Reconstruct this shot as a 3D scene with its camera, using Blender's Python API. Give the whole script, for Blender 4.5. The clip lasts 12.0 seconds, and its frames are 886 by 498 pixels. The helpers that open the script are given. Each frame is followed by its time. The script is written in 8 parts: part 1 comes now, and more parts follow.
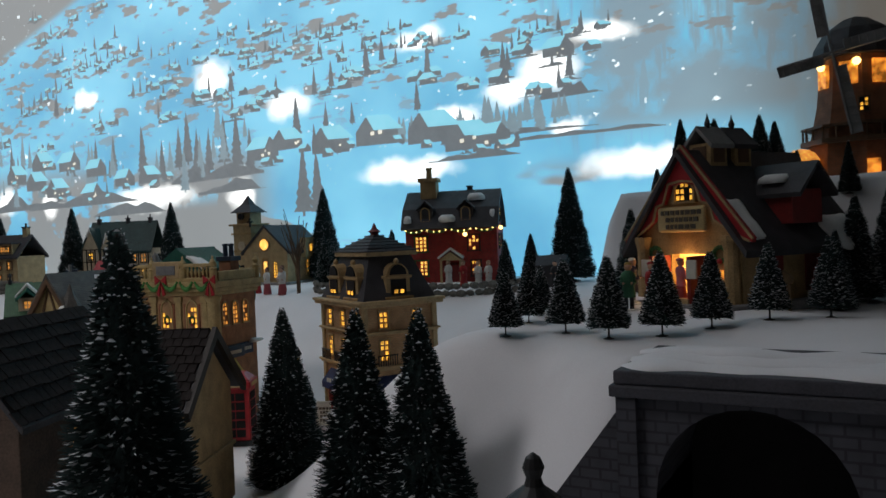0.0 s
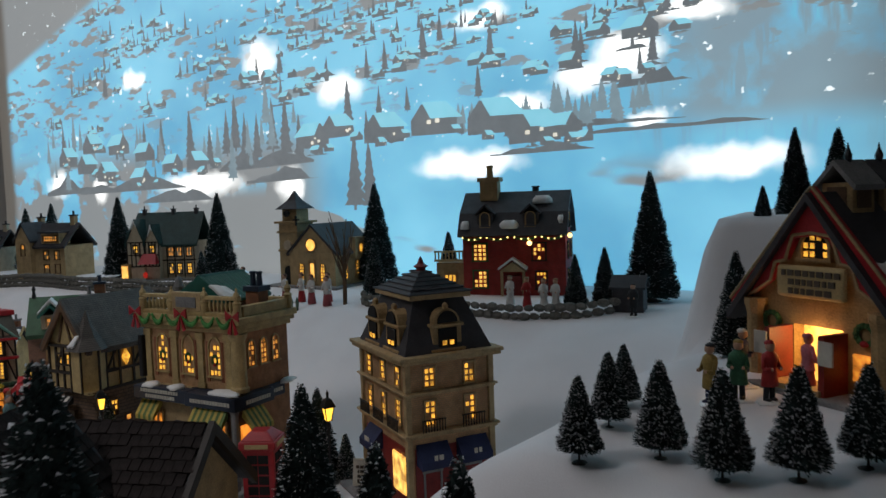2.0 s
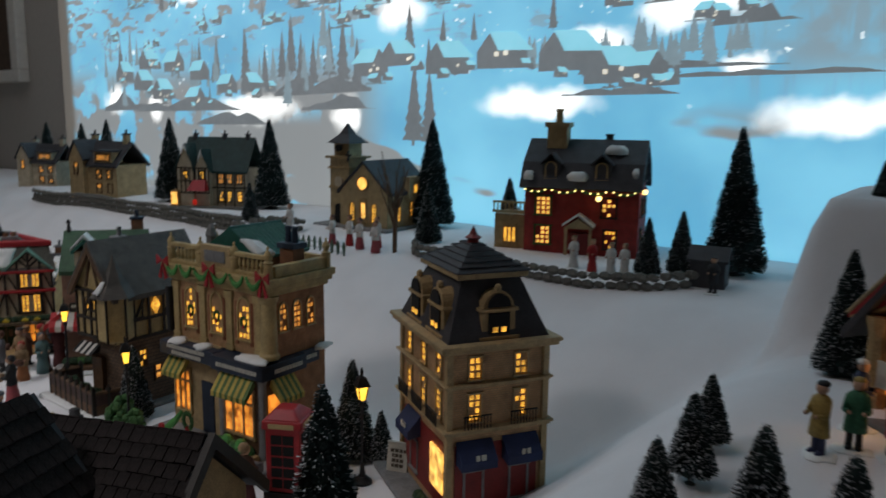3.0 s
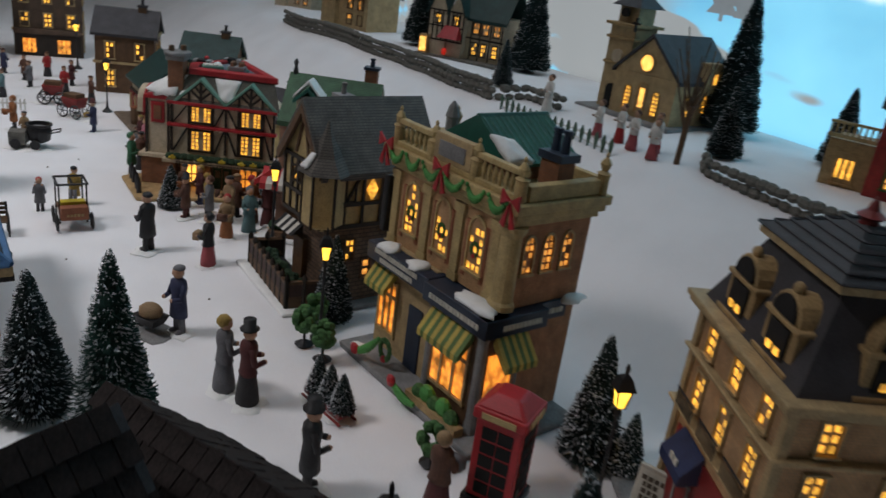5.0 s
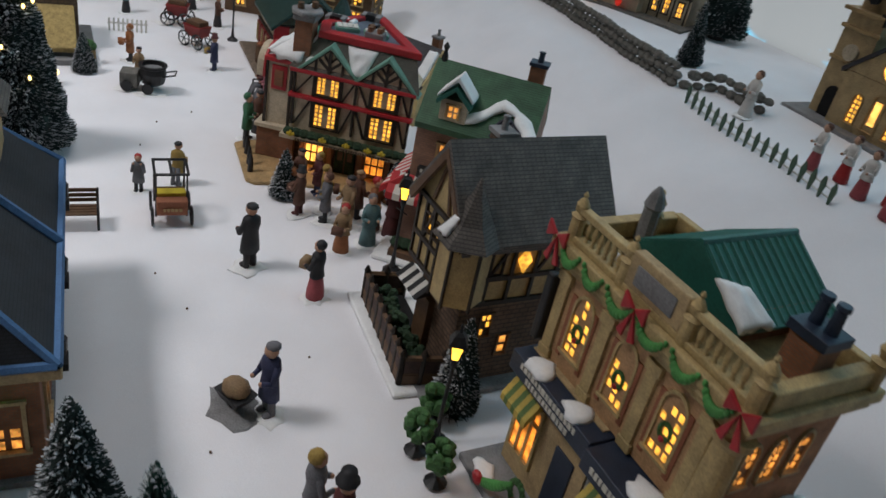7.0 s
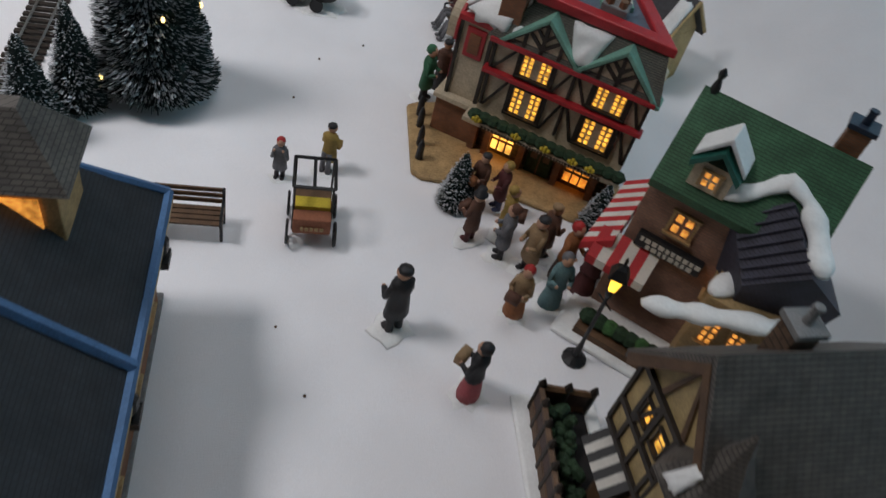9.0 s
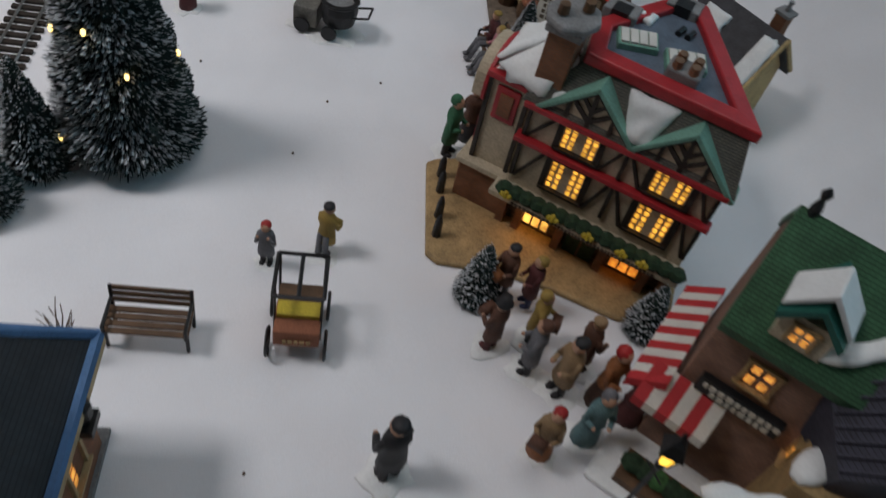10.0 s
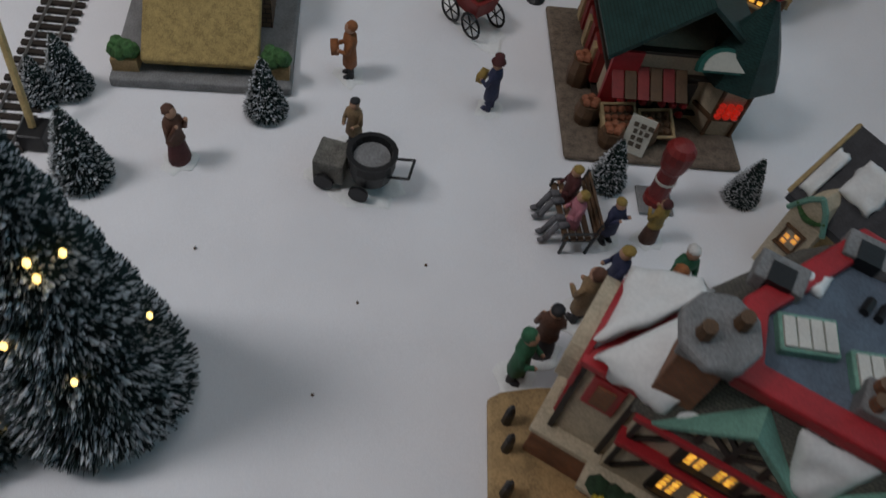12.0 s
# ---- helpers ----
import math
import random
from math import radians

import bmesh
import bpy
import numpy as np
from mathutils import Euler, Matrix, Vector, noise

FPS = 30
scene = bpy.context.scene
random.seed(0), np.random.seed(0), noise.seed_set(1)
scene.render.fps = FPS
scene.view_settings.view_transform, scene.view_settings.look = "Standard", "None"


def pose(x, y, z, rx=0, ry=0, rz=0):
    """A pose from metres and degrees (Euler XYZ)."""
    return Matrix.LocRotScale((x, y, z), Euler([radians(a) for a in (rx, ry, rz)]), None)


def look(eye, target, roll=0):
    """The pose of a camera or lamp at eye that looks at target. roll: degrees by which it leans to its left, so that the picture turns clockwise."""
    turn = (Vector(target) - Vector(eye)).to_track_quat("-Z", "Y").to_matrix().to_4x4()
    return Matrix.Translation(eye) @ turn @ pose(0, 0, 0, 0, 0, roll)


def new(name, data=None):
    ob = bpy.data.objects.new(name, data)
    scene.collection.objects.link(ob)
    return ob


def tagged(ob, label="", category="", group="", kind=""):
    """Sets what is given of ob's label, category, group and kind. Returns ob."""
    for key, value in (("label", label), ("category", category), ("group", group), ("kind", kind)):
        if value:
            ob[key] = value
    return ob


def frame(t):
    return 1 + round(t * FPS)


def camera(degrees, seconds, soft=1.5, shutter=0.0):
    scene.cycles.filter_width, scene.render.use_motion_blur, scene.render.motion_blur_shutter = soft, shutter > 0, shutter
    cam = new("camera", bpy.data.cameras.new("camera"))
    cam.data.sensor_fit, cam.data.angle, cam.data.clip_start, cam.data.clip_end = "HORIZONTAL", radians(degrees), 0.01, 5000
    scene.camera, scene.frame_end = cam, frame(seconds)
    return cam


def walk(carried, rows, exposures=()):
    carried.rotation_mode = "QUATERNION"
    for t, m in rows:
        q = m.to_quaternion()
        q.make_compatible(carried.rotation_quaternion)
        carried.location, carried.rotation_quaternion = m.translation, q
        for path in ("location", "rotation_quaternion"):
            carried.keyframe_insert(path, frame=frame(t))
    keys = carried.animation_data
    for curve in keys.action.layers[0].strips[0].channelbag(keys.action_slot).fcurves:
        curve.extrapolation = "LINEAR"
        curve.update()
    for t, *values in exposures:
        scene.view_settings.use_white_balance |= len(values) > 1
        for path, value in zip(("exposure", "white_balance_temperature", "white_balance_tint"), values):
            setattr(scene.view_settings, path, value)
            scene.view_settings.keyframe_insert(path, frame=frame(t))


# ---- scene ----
cam = camera(59.5, 12.0, 1.5, 0.5)
PATH = [
    (0, (0.0602, 0.1689, 0.2188), (-0.9300, 1.9063, 0.1803), -2.35),
    (0.5, (0.0494, 0.1950, 0.2355), (-0.9625, 1.9167, 0.1270), -2.44),
    (1, (0.0330, 0.2285, 0.2471), (-1.0155, 1.9275, 0.1266), -2.66),
    (1.5, (0.0135, 0.2645, 0.2703), (-1.0753, 1.9386, 0.1602), -2.37),
    (2, (-0.0030, 0.2964, 0.2894), (-1.1359, 1.9394, 0.1571), -1.93),
    (2.5, (-0.0199, 0.3379, 0.3063), (-1.1852, 1.9490, 0.0897), -1.09),
    (3, (-0.0560, 0.3811, 0.3218), (-1.3027, 1.9093, -0.0102), 0.73),
    (3.5, (-0.0939, 0.4166, 0.3250), (-1.4275, 1.8366, -0.1275), 3.13),
    (5.5, (-0.3000, 0.5347, 0.3189), (-1.8753, 1.5205, -0.4202), 8.65),
    (6, (-0.3417, 0.5521, 0.3307), (-1.9452, 1.4872, -0.4138), 9.60),
    (6.5, (-0.4006, 0.5645, 0.3498), (-1.9928, 1.3866, -0.5386), 10.75),
    (7, (-0.4473, 0.5689, 0.3782), (-1.9815, 1.3531, -0.6374), 12.10),
    (9, (-0.6985, 0.6041, 0.4086), (-2.0340, 0.9960, -1.0276), 15.99),
    (9.5, (-0.7629, 0.6225, 0.4061), (-2.0547, 0.9606, -1.0829), 15.97),
    (10, (-0.8337, 0.6359, 0.3986), (-2.0989, 0.9115, -1.1256), 14.77),
    (10.5, (-0.8987, 0.6339, 0.4002), (-2.1036, 0.8718, -1.1783), 14.38),
    (11, (-0.9587, 0.6277, 0.4021), (-2.1207, 0.8383, -1.2121), 13.26),
    (11.5, (-1.0154, 0.6281, 0.3991), (-2.1770, 0.8244, -1.2171), 12.70),
    (12, (-1.0675, 0.6271, 0.4015), (-2.1964, 0.8049, -1.2398), 11.75),
]
EXPOSURES = [(0.0, -0.05), (2.5, -0.18), (3.5, -0.1), (5.5, 0.22), (7.0, 0.3), (9.5, -0.06), (10.5, -0.30), (11.0, -0.38), (12.0, -0.5)]
walk(cam, [(t, look(eye, target, roll)) for t, eye, target, roll in PATH], EXPOSURES)

# ---- world ----
world = bpy.data.worlds.new("world")
scene.world = world
world.use_nodes = True
world.node_tree.nodes["Background"].inputs[0].default_value = (0.55, 0.6, 0.68, 1)
world.node_tree.nodes["Background"].inputs[1].default_value = 0.05


# ---- mesh helpers ----
def bx(bm, x0, x1, y0, y1, z0, z1, m=None):
    """A box, added to bm."""
    co = [(x, y, z) for z in (z0, z1) for x, y in ((x0, y0), (x1, y0), (x1, y1), (x0, y1))]
    v = [bm.verts.new(m @ Vector(c) if m else c) for c in co]
    for f in ((3, 2, 1, 0), (4, 5, 6, 7), (0, 1, 5, 4), (1, 2, 6, 5), (2, 3, 7, 6), (3, 0, 4, 7)):
        bm.faces.new([v[i] for i in f])
    return bm


def prism(bm, poly, y0, y1, m=None):
    """A polygon in x, z, drawn out along y."""
    a = [bm.verts.new(m @ Vector((x, y0, z)) if m else (x, y0, z)) for x, z in poly]
    b = [bm.verts.new(m @ Vector((x, y1, z)) if m else (x, y1, z)) for x, z in poly]
    bm.faces.new(a)
    bm.faces.new(b[::-1])
    n = len(poly)
    for i in range(n):
        bm.faces.new((a[i], b[i], b[(i + 1) % n], a[(i + 1) % n]))
    return bm


def lathe(bm, x, y, prof, n=12, m=None, sx=1.0, sy=1.0):
    """A turned form from (radius, z) pairs."""
    rings = []
    for r, z in prof:
        rings.append([bm.verts.new((m or Matrix()) @ Vector((x + sx * r * math.cos(6.2832 * i / n), y + sy * r * math.sin(6.2832 * i / n), z))) for i in range(n)])
    for a, b in zip(rings, rings[1:]):
        for i in range(n):
            bm.faces.new((a[i], a[(i + 1) % n], b[(i + 1) % n], b[i]))
    bm.faces.new(rings[0][::-1])
    bm.faces.new(rings[-1])
    return bm


def ball(bm, x, y, z, r, n=8, sx=1.0, sy=1.0, sz=1.0):
    k = max(4, n // 2 + 1)
    return lathe(bm, x, y, [(max(1e-5, r * math.sin(math.pi * i / k)), z - sz * r * math.cos(math.pi * i / k)) for i in range(k + 1)], n, None, sx, sy)


def rod(bm, a, b, r, n=6):
    a, b = Vector(a), Vector(b)
    d = b - a
    m = Matrix.Translation(a) @ d.to_track_quat("Z", "Y").to_matrix().to_4x4()
    return lathe(bm, 0, 0, [(r, 0), (r, d.length)], n, m)


def frustum(bm, lo, hi, z0, z1):
    """Between a rectangle (x0, x1, y0, y1) below and one above."""
    v = []
    for (x0, x1, y0, y1), z in ((lo, z0), (hi, z1)):
        v += [bm.verts.new(c) for c in ((x0, y0, z), (x1, y0, z), (x1, y1, z), (x0, y1, z))]
    for f in ((3, 2, 1, 0), (4, 5, 6, 7), (0, 1, 5, 4), (1, 2, 6, 5), (2, 3, 7, 6), (3, 0, 4, 7)):
        bm.faces.new([v[i] for i in f])
    return bm


def blob(bm, x0, x1, y0, y1, z, h, seed, n=10, m=None):
    """A low drift of snow with a wavy rim."""
    rnd = random.Random(seed)
    cx, cy = (x0 + x1) / 2, (y0 + y1) / 2
    w = [0.75 + 0.5 * rnd.random() for _ in range(n)]
    rings = []
    for s, zz in ((1, 0), (0.93, 0.6), (0.6, 1)):
        rings.append([bm.verts.new((m or Matrix()) @ Vector((cx + s * w[i] * (x1 - x0) / 2 * math.cos(6.2832 * i / n), cy + s * w[i] * (y1 - y0) / 2 * math.sin(6.2832 * i / n), z + zz * h))) for i in range(n)])
    for a, b in zip(rings, rings[1:]):
        for i in range(n):
            bm.faces.new((a[i], a[(i + 1) % n], b[(i + 1) % n], b[i]))
    bm.faces.new(rings[-1])
    bm.faces.new(rings[0][::-1])
    return bm


def snow_tube(bm, pts, r, seed=0, flat=0.8, wob=0.18, n=10):
    """Thick snow swept along a line, of uneven width."""
    pts = [Vector(p) for p in pts]
    line = []
    for a, b in zip(pts, pts[1:]):
        steps = max(2, int((b - a).length / (r * 0.6)))
        line += [a.lerp(b, i / steps) for i in range(steps)]
    line.append(pts[-1])
    rings = []
    for i, p in enumerate(line):
        d = (line[min(i + 1, len(line) - 1)] - line[max(i - 1, 0)]).normalized()
        side = d.cross(Vector((0, 0, 1))).normalized()
        up = side.cross(d)
        end = min(i, len(line) - 1 - i)
        k = r * (0.45, 0.85, 1.0)[min(end, 2)] * (1 + wob * noise.noise(p * (0.55 / r) + Vector((seed, 0, 0))))
        rings.append([bm.verts.new(p + k * (side * math.cos(6.2832 * j / n) + up * flat * math.sin(6.2832 * j / n))) for j in range(n)])
    for a, b in zip(rings, rings[1:]):
        for j in range(n):
            bm.faces.new((a[j], a[(j + 1) % n], b[(j + 1) % n], b[j]))
    bm.faces.new(rings[0][::-1]), bm.faces.new(rings[-1])
    return bm


def snow_sheet(bm, a, b, c, d, t, seed=0, n=12, m=None):
    """Snow lying on a slope between four corners, with a wavy rim."""
    a, b, c, d = (Vector(p) for p in (a, b, c, d))
    nor = (b - a).cross(d - a).normalized()
    nor = nor if nor.z > 0 else -nor
    grid = []
    for i in range(n + 1):
        row = []
        for j in range(n + 1):
            u, v = i / n, j / n
            e = min(u, v, 1 - u, 1 - v)
            p = a.lerp(b, u).lerp(d.lerp(c, u), v)
            w = noise.noise(Vector((u * 4 + seed, v * 4, seed * 1.7)))
            mid = (a + b + c + d) / 4
            if e < 0.01:
                p = p.lerp(mid, 0.12 + 0.2 * w)
            h = t * (min(1.0, e * 5) ** 0.6 * (0.85 + 0.4 * w)) - t * 0.25 * (e < 0.01)
            row.append(bm.verts.new((m or Matrix()) @ (p + nor * h)))
        grid.append(row)
    for i in range(n):
        for j in range(n):
            bm.faces.new((grid[i][j], grid[i + 1][j], grid[i + 1][j + 1], grid[i][j + 1]))
    rim = [grid[i][0] for i in range(n + 1)] + [grid[n][j] for j in range(1, n + 1)] + [grid[i][n] for i in range(n - 1, -1, -1)] + [grid[0][j] for j in range(n - 1, 0, -1)]
    bm.faces.new(rim[::-1])
    return bm


def mesh_of(name, bm, mats, smooth=False):
    bmesh.ops.recalc_face_normals(bm, faces=bm.faces)
    me = bpy.data.meshes.new(name)
    bm.to_mesh(me)
    bm.free()
    for m in mats if isinstance(mats, (list, tuple)) else [mats]:
        me.materials.append(m)
    if smooth:
        me.polygons.foreach_set("use_smooth", [True] * len(me.polygons))
    return me


def part(name, bm, material, parent, label="", smooth=False, bevel=0.0):
    ob = new(name, mesh_of(name, bm, material, smooth))
    ob.parent = parent
    if label:
        ob["label"] = label
    if bevel:
        mod = ob.modifiers.new("bevel", "BEVEL")
        mod.width, mod.segments, mod.limit_method = bevel, 2, "ANGLE"
    return ob


def thing(name, x, y, z, turn, label, category, group=""):
    ob = new(name)
    ob.empty_display_size = 0.02
    ob.matrix_basis = pose(x, y, z, 0, 0, turn)
    return tagged(ob, label, category, group)


def structure(name, bm, material, smooth=False):
    return tagged(new(name, mesh_of(name, bm, material, smooth)), kind="structure")


# ---- materials ----
def mat(name, col, rough=0.7, var=0.25, fine=900.0, coarse=60.0, bump=0.15, metal=0.0, glow=None, power=0.0, spec=0.4, second=None, part_second=0.5):
    """A painted or natural surface: colour that wanders at two scales, and a fine relief."""
    m = bpy.data.materials.new(name)
    m.use_nodes = True
    t = m.node_tree
    b = t.nodes["Principled BSDF"]
    co = t.nodes.new("ShaderNodeTexCoord")
    n1, n2 = t.nodes.new("ShaderNodeTexNoise"), t.nodes.new("ShaderNodeTexNoise")
    n1.inputs["Scale"].default_value, n2.inputs["Scale"].default_value = fine, coarse
    n1.inputs["Detail"].default_value, n2.inputs["Detail"].default_value = 4, 5
    t.links.new(co.outputs["Object"], n1.inputs["Vector"])
    t.links.new(co.outputs["Object"], n2.inputs["Vector"])
    mix = t.nodes.new("ShaderNodeMix")
    mix.data_type = "RGBA"
    lo = [c * (1 - var) for c in col]
    hi = [min(1.0, c * (1 + var)) for c in col]
    if second:
        lo = second
    mix.inputs["A"].default_value, mix.inputs["B"].default_value = (*lo, 1), (*hi, 1)
    add = t.nodes.new("ShaderNodeMath")
    add.operation = "ADD"
    t.links.new(n1.outputs["Fac"], add.inputs[0])
    t.links.new(n2.outputs["Fac"], add.inputs[1])
    ramp = t.nodes.new("ShaderNodeMapRange")
    ramp.inputs["From Min"].default_value, ramp.inputs["From Max"].default_value = 0.75 + 0.5 * (part_second - 0.5), 1.25 + 0.5 * (part_second - 0.5)
    t.links.new(add.outputs[0], ramp.inputs["Value"])
    t.links.new(ramp.outputs["Result"], mix.inputs["Factor"])
    t.links.new(mix.outputs["Result"], b.inputs["Base Color"])
    bp = t.nodes.new("ShaderNodeBump")
    bp.inputs["Strength"].default_value, bp.inputs["Distance"].default_value = bump, 0.001
    t.links.new(n1.outputs["Fac"], bp.inputs["Height"])
    t.links.new(bp.outputs["Normal"], b.inputs["Normal"])
    b.inputs["Roughness"].default_value, b.inputs["Metallic"].default_value = rough, metal
    b.inputs["Specular IOR Level"].default_value = spec
    if glow:
        b.inputs["Emission Color"].default_value = (*glow, 1)
        uneven = t.nodes.new("ShaderNodeMapRange")
        uneven.inputs["To Min"].default_value, uneven.inputs["To Max"].default_value = power * (1 - 1.6 * var), power * (1 + var)
        t.links.new(ramp.outputs["Result"], uneven.inputs["Value"])
        t.links.new(uneven.outputs["Result"], b.inputs["Emission Strength"])
    return m


def brick_mat(name, c1, c2, mortar, sx, rough=0.8, bump=0.5, ratio=0.5):
    """Small moulded bricks, tiles or stones, sx courses across a metre."""
    m = mat(name, c1, rough)
    t = m.node_tree
    b = t.nodes["Principled BSDF"]
    co = t.nodes.new("ShaderNodeTexCoord")
    sep, comb = t.nodes.new("ShaderNodeSeparateXYZ"), t.nodes.new("ShaderNodeCombineXYZ")
    t.links.new(co.outputs["Object"], sep.inputs[0])
    s = t.nodes.new("ShaderNodeMath")
    s.operation = "ADD"
    t.links.new(sep.outputs["X"], s.inputs[0])
    t.links.new(sep.outputs["Y"], s.inputs[1])
    t.links.new(s.outputs[0], comb.inputs["X"])
    t.links.new(sep.outputs["Z"], comb.inputs["Y"])
    br = t.nodes.new("ShaderNodeTexBrick")
    t.links.new(comb.outputs[0], br.inputs["Vector"])
    br.inputs["Scale"].default_value = sx
    br.inputs["Color1"].default_value, br.inputs["Color2"].default_value, br.inputs["Mortar"].default_value = (*c1, 1), (*c2, 1), (*mortar, 1)
    br.inputs["Mortar Size"].default_value, br.inputs["Bias"].default_value = 0.03, 0.0
    br.inputs["Row Height"].default_value = ratio * 0.5
    nz = t.nodes.new("ShaderNodeTexNoise")
    nz.inputs["Scale"].default_value = 70
    t.links.new(co.outputs["Object"], nz.inputs["Vector"])
    mul = t.nodes.new("ShaderNodeMix")
    mul.data_type, mul.blend_type = "RGBA", "OVERLAY"
    mul.inputs["Factor"].default_value = 0.55
    t.links.new(br.outputs["Color"], mul.inputs["A"])
    t.links.new(nz.outputs["Fac"], mul.inputs["B"])
    t.links.new(mul.outputs["Result"], b.inputs["Base Color"])
    bp = t.nodes.new("ShaderNodeBump")
    bp.inputs["Strength"].default_value, bp.inputs["Distance"].default_value = bump, 0.0006
    bp.invert = True
    t.links.new(br.outputs["Fac"], bp.inputs["Height"])
    t.links.new(bp.outputs["Normal"], b.inputs["Normal"])
    return m


SNOW = mat("snow_felt", (0.80, 0.80, 0.82), 0.95, 0.05, 1400, 14, 0.35, spec=0.1)
SNOW_PAINT = mat("snow_paint", (0.80, 0.81, 0.80), 0.6, 0.06, 500, 90, 0.1)
CREAM = mat("cream_plaster", (0.42, 0.31, 0.14), 0.6, 0.25, 700, 80, 0.15)
OCHRE = mat("ochre_stone", (0.36, 0.24, 0.11), 0.65, 0.3, 700, 80, 0.2)
TAN = mat("tan_stone", (0.40, 0.29, 0.15), 0.65, 0.25, 700, 90, 0.2)
PLASTER = mat("white_plaster", (0.50, 0.42, 0.30), 0.7, 0.2, 600, 70, 0.2)
TIMBER = mat("black_timber", (0.025, 0.018, 0.013), 0.6, 0.3)
WOOD = mat("brown_wood", (0.11, 0.06, 0.03), 0.6, 0.35, 1200, 90)
SLATE = mat("dark_slate", (0.045, 0.043, 0.048), 0.6, 0.3, 900, 70, 0.3)
BROWN_ROOF = brick_mat("brown_slate_roof", (0.13, 0.115, 0.10), (0.10, 0.09, 0.082), (0.05, 0.045, 0.04), 110, 0.55, 0.4)
GREEN_ROOF = brick_mat("green_tile_roof", (0.05, 0.135, 0.065), (0.043, 0.115, 0.055), (0.02, 0.06, 0.03), 150, 0.5, 0.6)
TEAL_ROOF = mat("green_metal_roof", (0.02, 0.115, 0.088), 0.45, 0.2, 500, 60, 0.1)
TEAL_SCALE = brick_mat("dark_green_tiles", (0.02, 0.06, 0.055), (0.015, 0.05, 0.045), (0.008, 0.025, 0.022), 120, 0.5, 0.6)
PURPLE_ROOF = brick_mat("blue_slate_roof", (0.05, 0.05, 0.075), (0.04, 0.04, 0.06), (0.025, 0.025, 0.035), 120, 0.6, 0.6)
STATION_ROOF = brick_mat("charcoal_roof", (0.028, 0.03, 0.036), (0.024, 0.026, 0.03), (0.015, 0.016, 0.018), 140, 0.6, 0.3)
BLUE_TRIM = mat("blue_trim", (0.06, 0.14, 0.28), 0.6, 0.2)
RED = mat("red_paint", (0.38, 0.022, 0.028), 0.4, 0.2)
DARK_RED = mat("dark_red_paint", (0.20, 0.02, 0.018), 0.45, 0.25)
MINT = mat("mint_roof_edge", (0.16, 0.33, 0.26), 0.6, 0.25)
GREY_ROOF = mat("blue_grey_roof", (0.10, 0.13, 0.17), 0.6, 0.25)
GREY = mat("grey_stone", (0.20, 0.20, 0.20), 0.7, 0.3)
DARK_STONE = brick_mat("dark_tunnel_blocks", (0.055, 0.055, 0.066), (0.045, 0.046, 0.056), (0.028, 0.028, 0.035), 45, 0.75, 0.5)
UMBER = mat("umber_wall", (0.085, 0.055, 0.038), 0.75, 0.35, 600, 60, 0.3)
TUNNEL_TRIM = mat("tunnel_coping", (0.05, 0.05, 0.06), 0.7, 0.25)
BLACK = mat("black_metal", (0.012, 0.012, 0.013), 0.45, 0.3)
# near-black that paints shade into openings; also on dark panes and planter soil
SHADE_BLACK = mat("shade_and_soil_black", (0.01, 0.009, 0.009), 0.9, 0.3)
BRICK = brick_mat("red_brown_brick", (0.26, 0.105, 0.05), (0.21, 0.085, 0.045), (0.17, 0.10, 0.06), 130)
TERRA_BRICK = brick_mat("terracotta_brick", (0.40, 0.19, 0.09), (0.34, 0.15, 0.07), (0.26, 0.14, 0.08), 130)
ROSE_BRICK = brick_mat("rose_brown_brick", (0.30, 0.17, 0.12), (0.25, 0.14, 0.10), (0.20, 0.13, 0.10), 110)
TERRA_PLASTER = mat("terracotta_plaster", (0.42, 0.245, 0.12), 0.65, 0.3, 700, 80, 0.15)
PLANTER = mat("dark_planter_boards", (0.055, 0.028, 0.022), 0.6, 0.35, 900, 120, 0.3)
TAN_BRICK = brick_mat("tan_brick", (0.50, 0.30, 0.15), (0.44, 0.25, 0.12), (0.32, 0.22, 0.13), 130)
HOUSE_RED = brick_mat("red_house_brick", (0.416, 0.035, 0.029), (0.320, 0.029, 0.026), (0.192, 0.048, 0.040), 130)
STONE_WALL = brick_mat("brown_stone_wall", (0.15, 0.095, 0.06), (0.11, 0.07, 0.045), (0.06, 0.04, 0.03), 60)
FIELD_STONE = mat("field_stone", (0.13, 0.125, 0.11), 0.8, 0.4, 900, 150, 0.3)
THATCH = mat("straw_thatch", (0.36, 0.26, 0.10), 0.9, 0.3, 900, 200, 0.6)
NAVY = mat("navy_fascia", (0.018, 0.028, 0.05), 0.45, 0.25)
NAVY_CLOTH = mat("navy_awning", (0.02, 0.03, 0.085), 0.7, 0.25)
YELLOW_CLOTH = mat("yellow_stripe", (0.48, 0.36, 0.08), 0.7, 0.2)
GREEN_CLOTH = mat("green_stripe", (0.10, 0.16, 0.05), 0.7, 0.2)
RED_CLOTH = mat("red_stripe", (0.44, 0.03, 0.035), 0.7, 0.15)
WHITE_CLOTH = mat("white_stripe", (0.62, 0.60, 0.55), 0.7, 0.1)
SIGN = mat("cream_sign_board", (0.48, 0.36, 0.17), 0.6, 0.2)
BLACK_SLATE = mat("black_slate", (0.035, 0.035, 0.04), 0.6, 0.35, 900, 120, 0.2)
BROWN_STONE = mat("brown_stone", (0.15, 0.115, 0.085), 0.8, 0.4, 900, 150, 0.3)
LETTER = mat("pale_lettering", (0.55, 0.53, 0.46), 0.6, 0.1)
DARK_LETTER = mat("dark_lettering", (0.09, 0.07, 0.05), 0.6, 0.1)
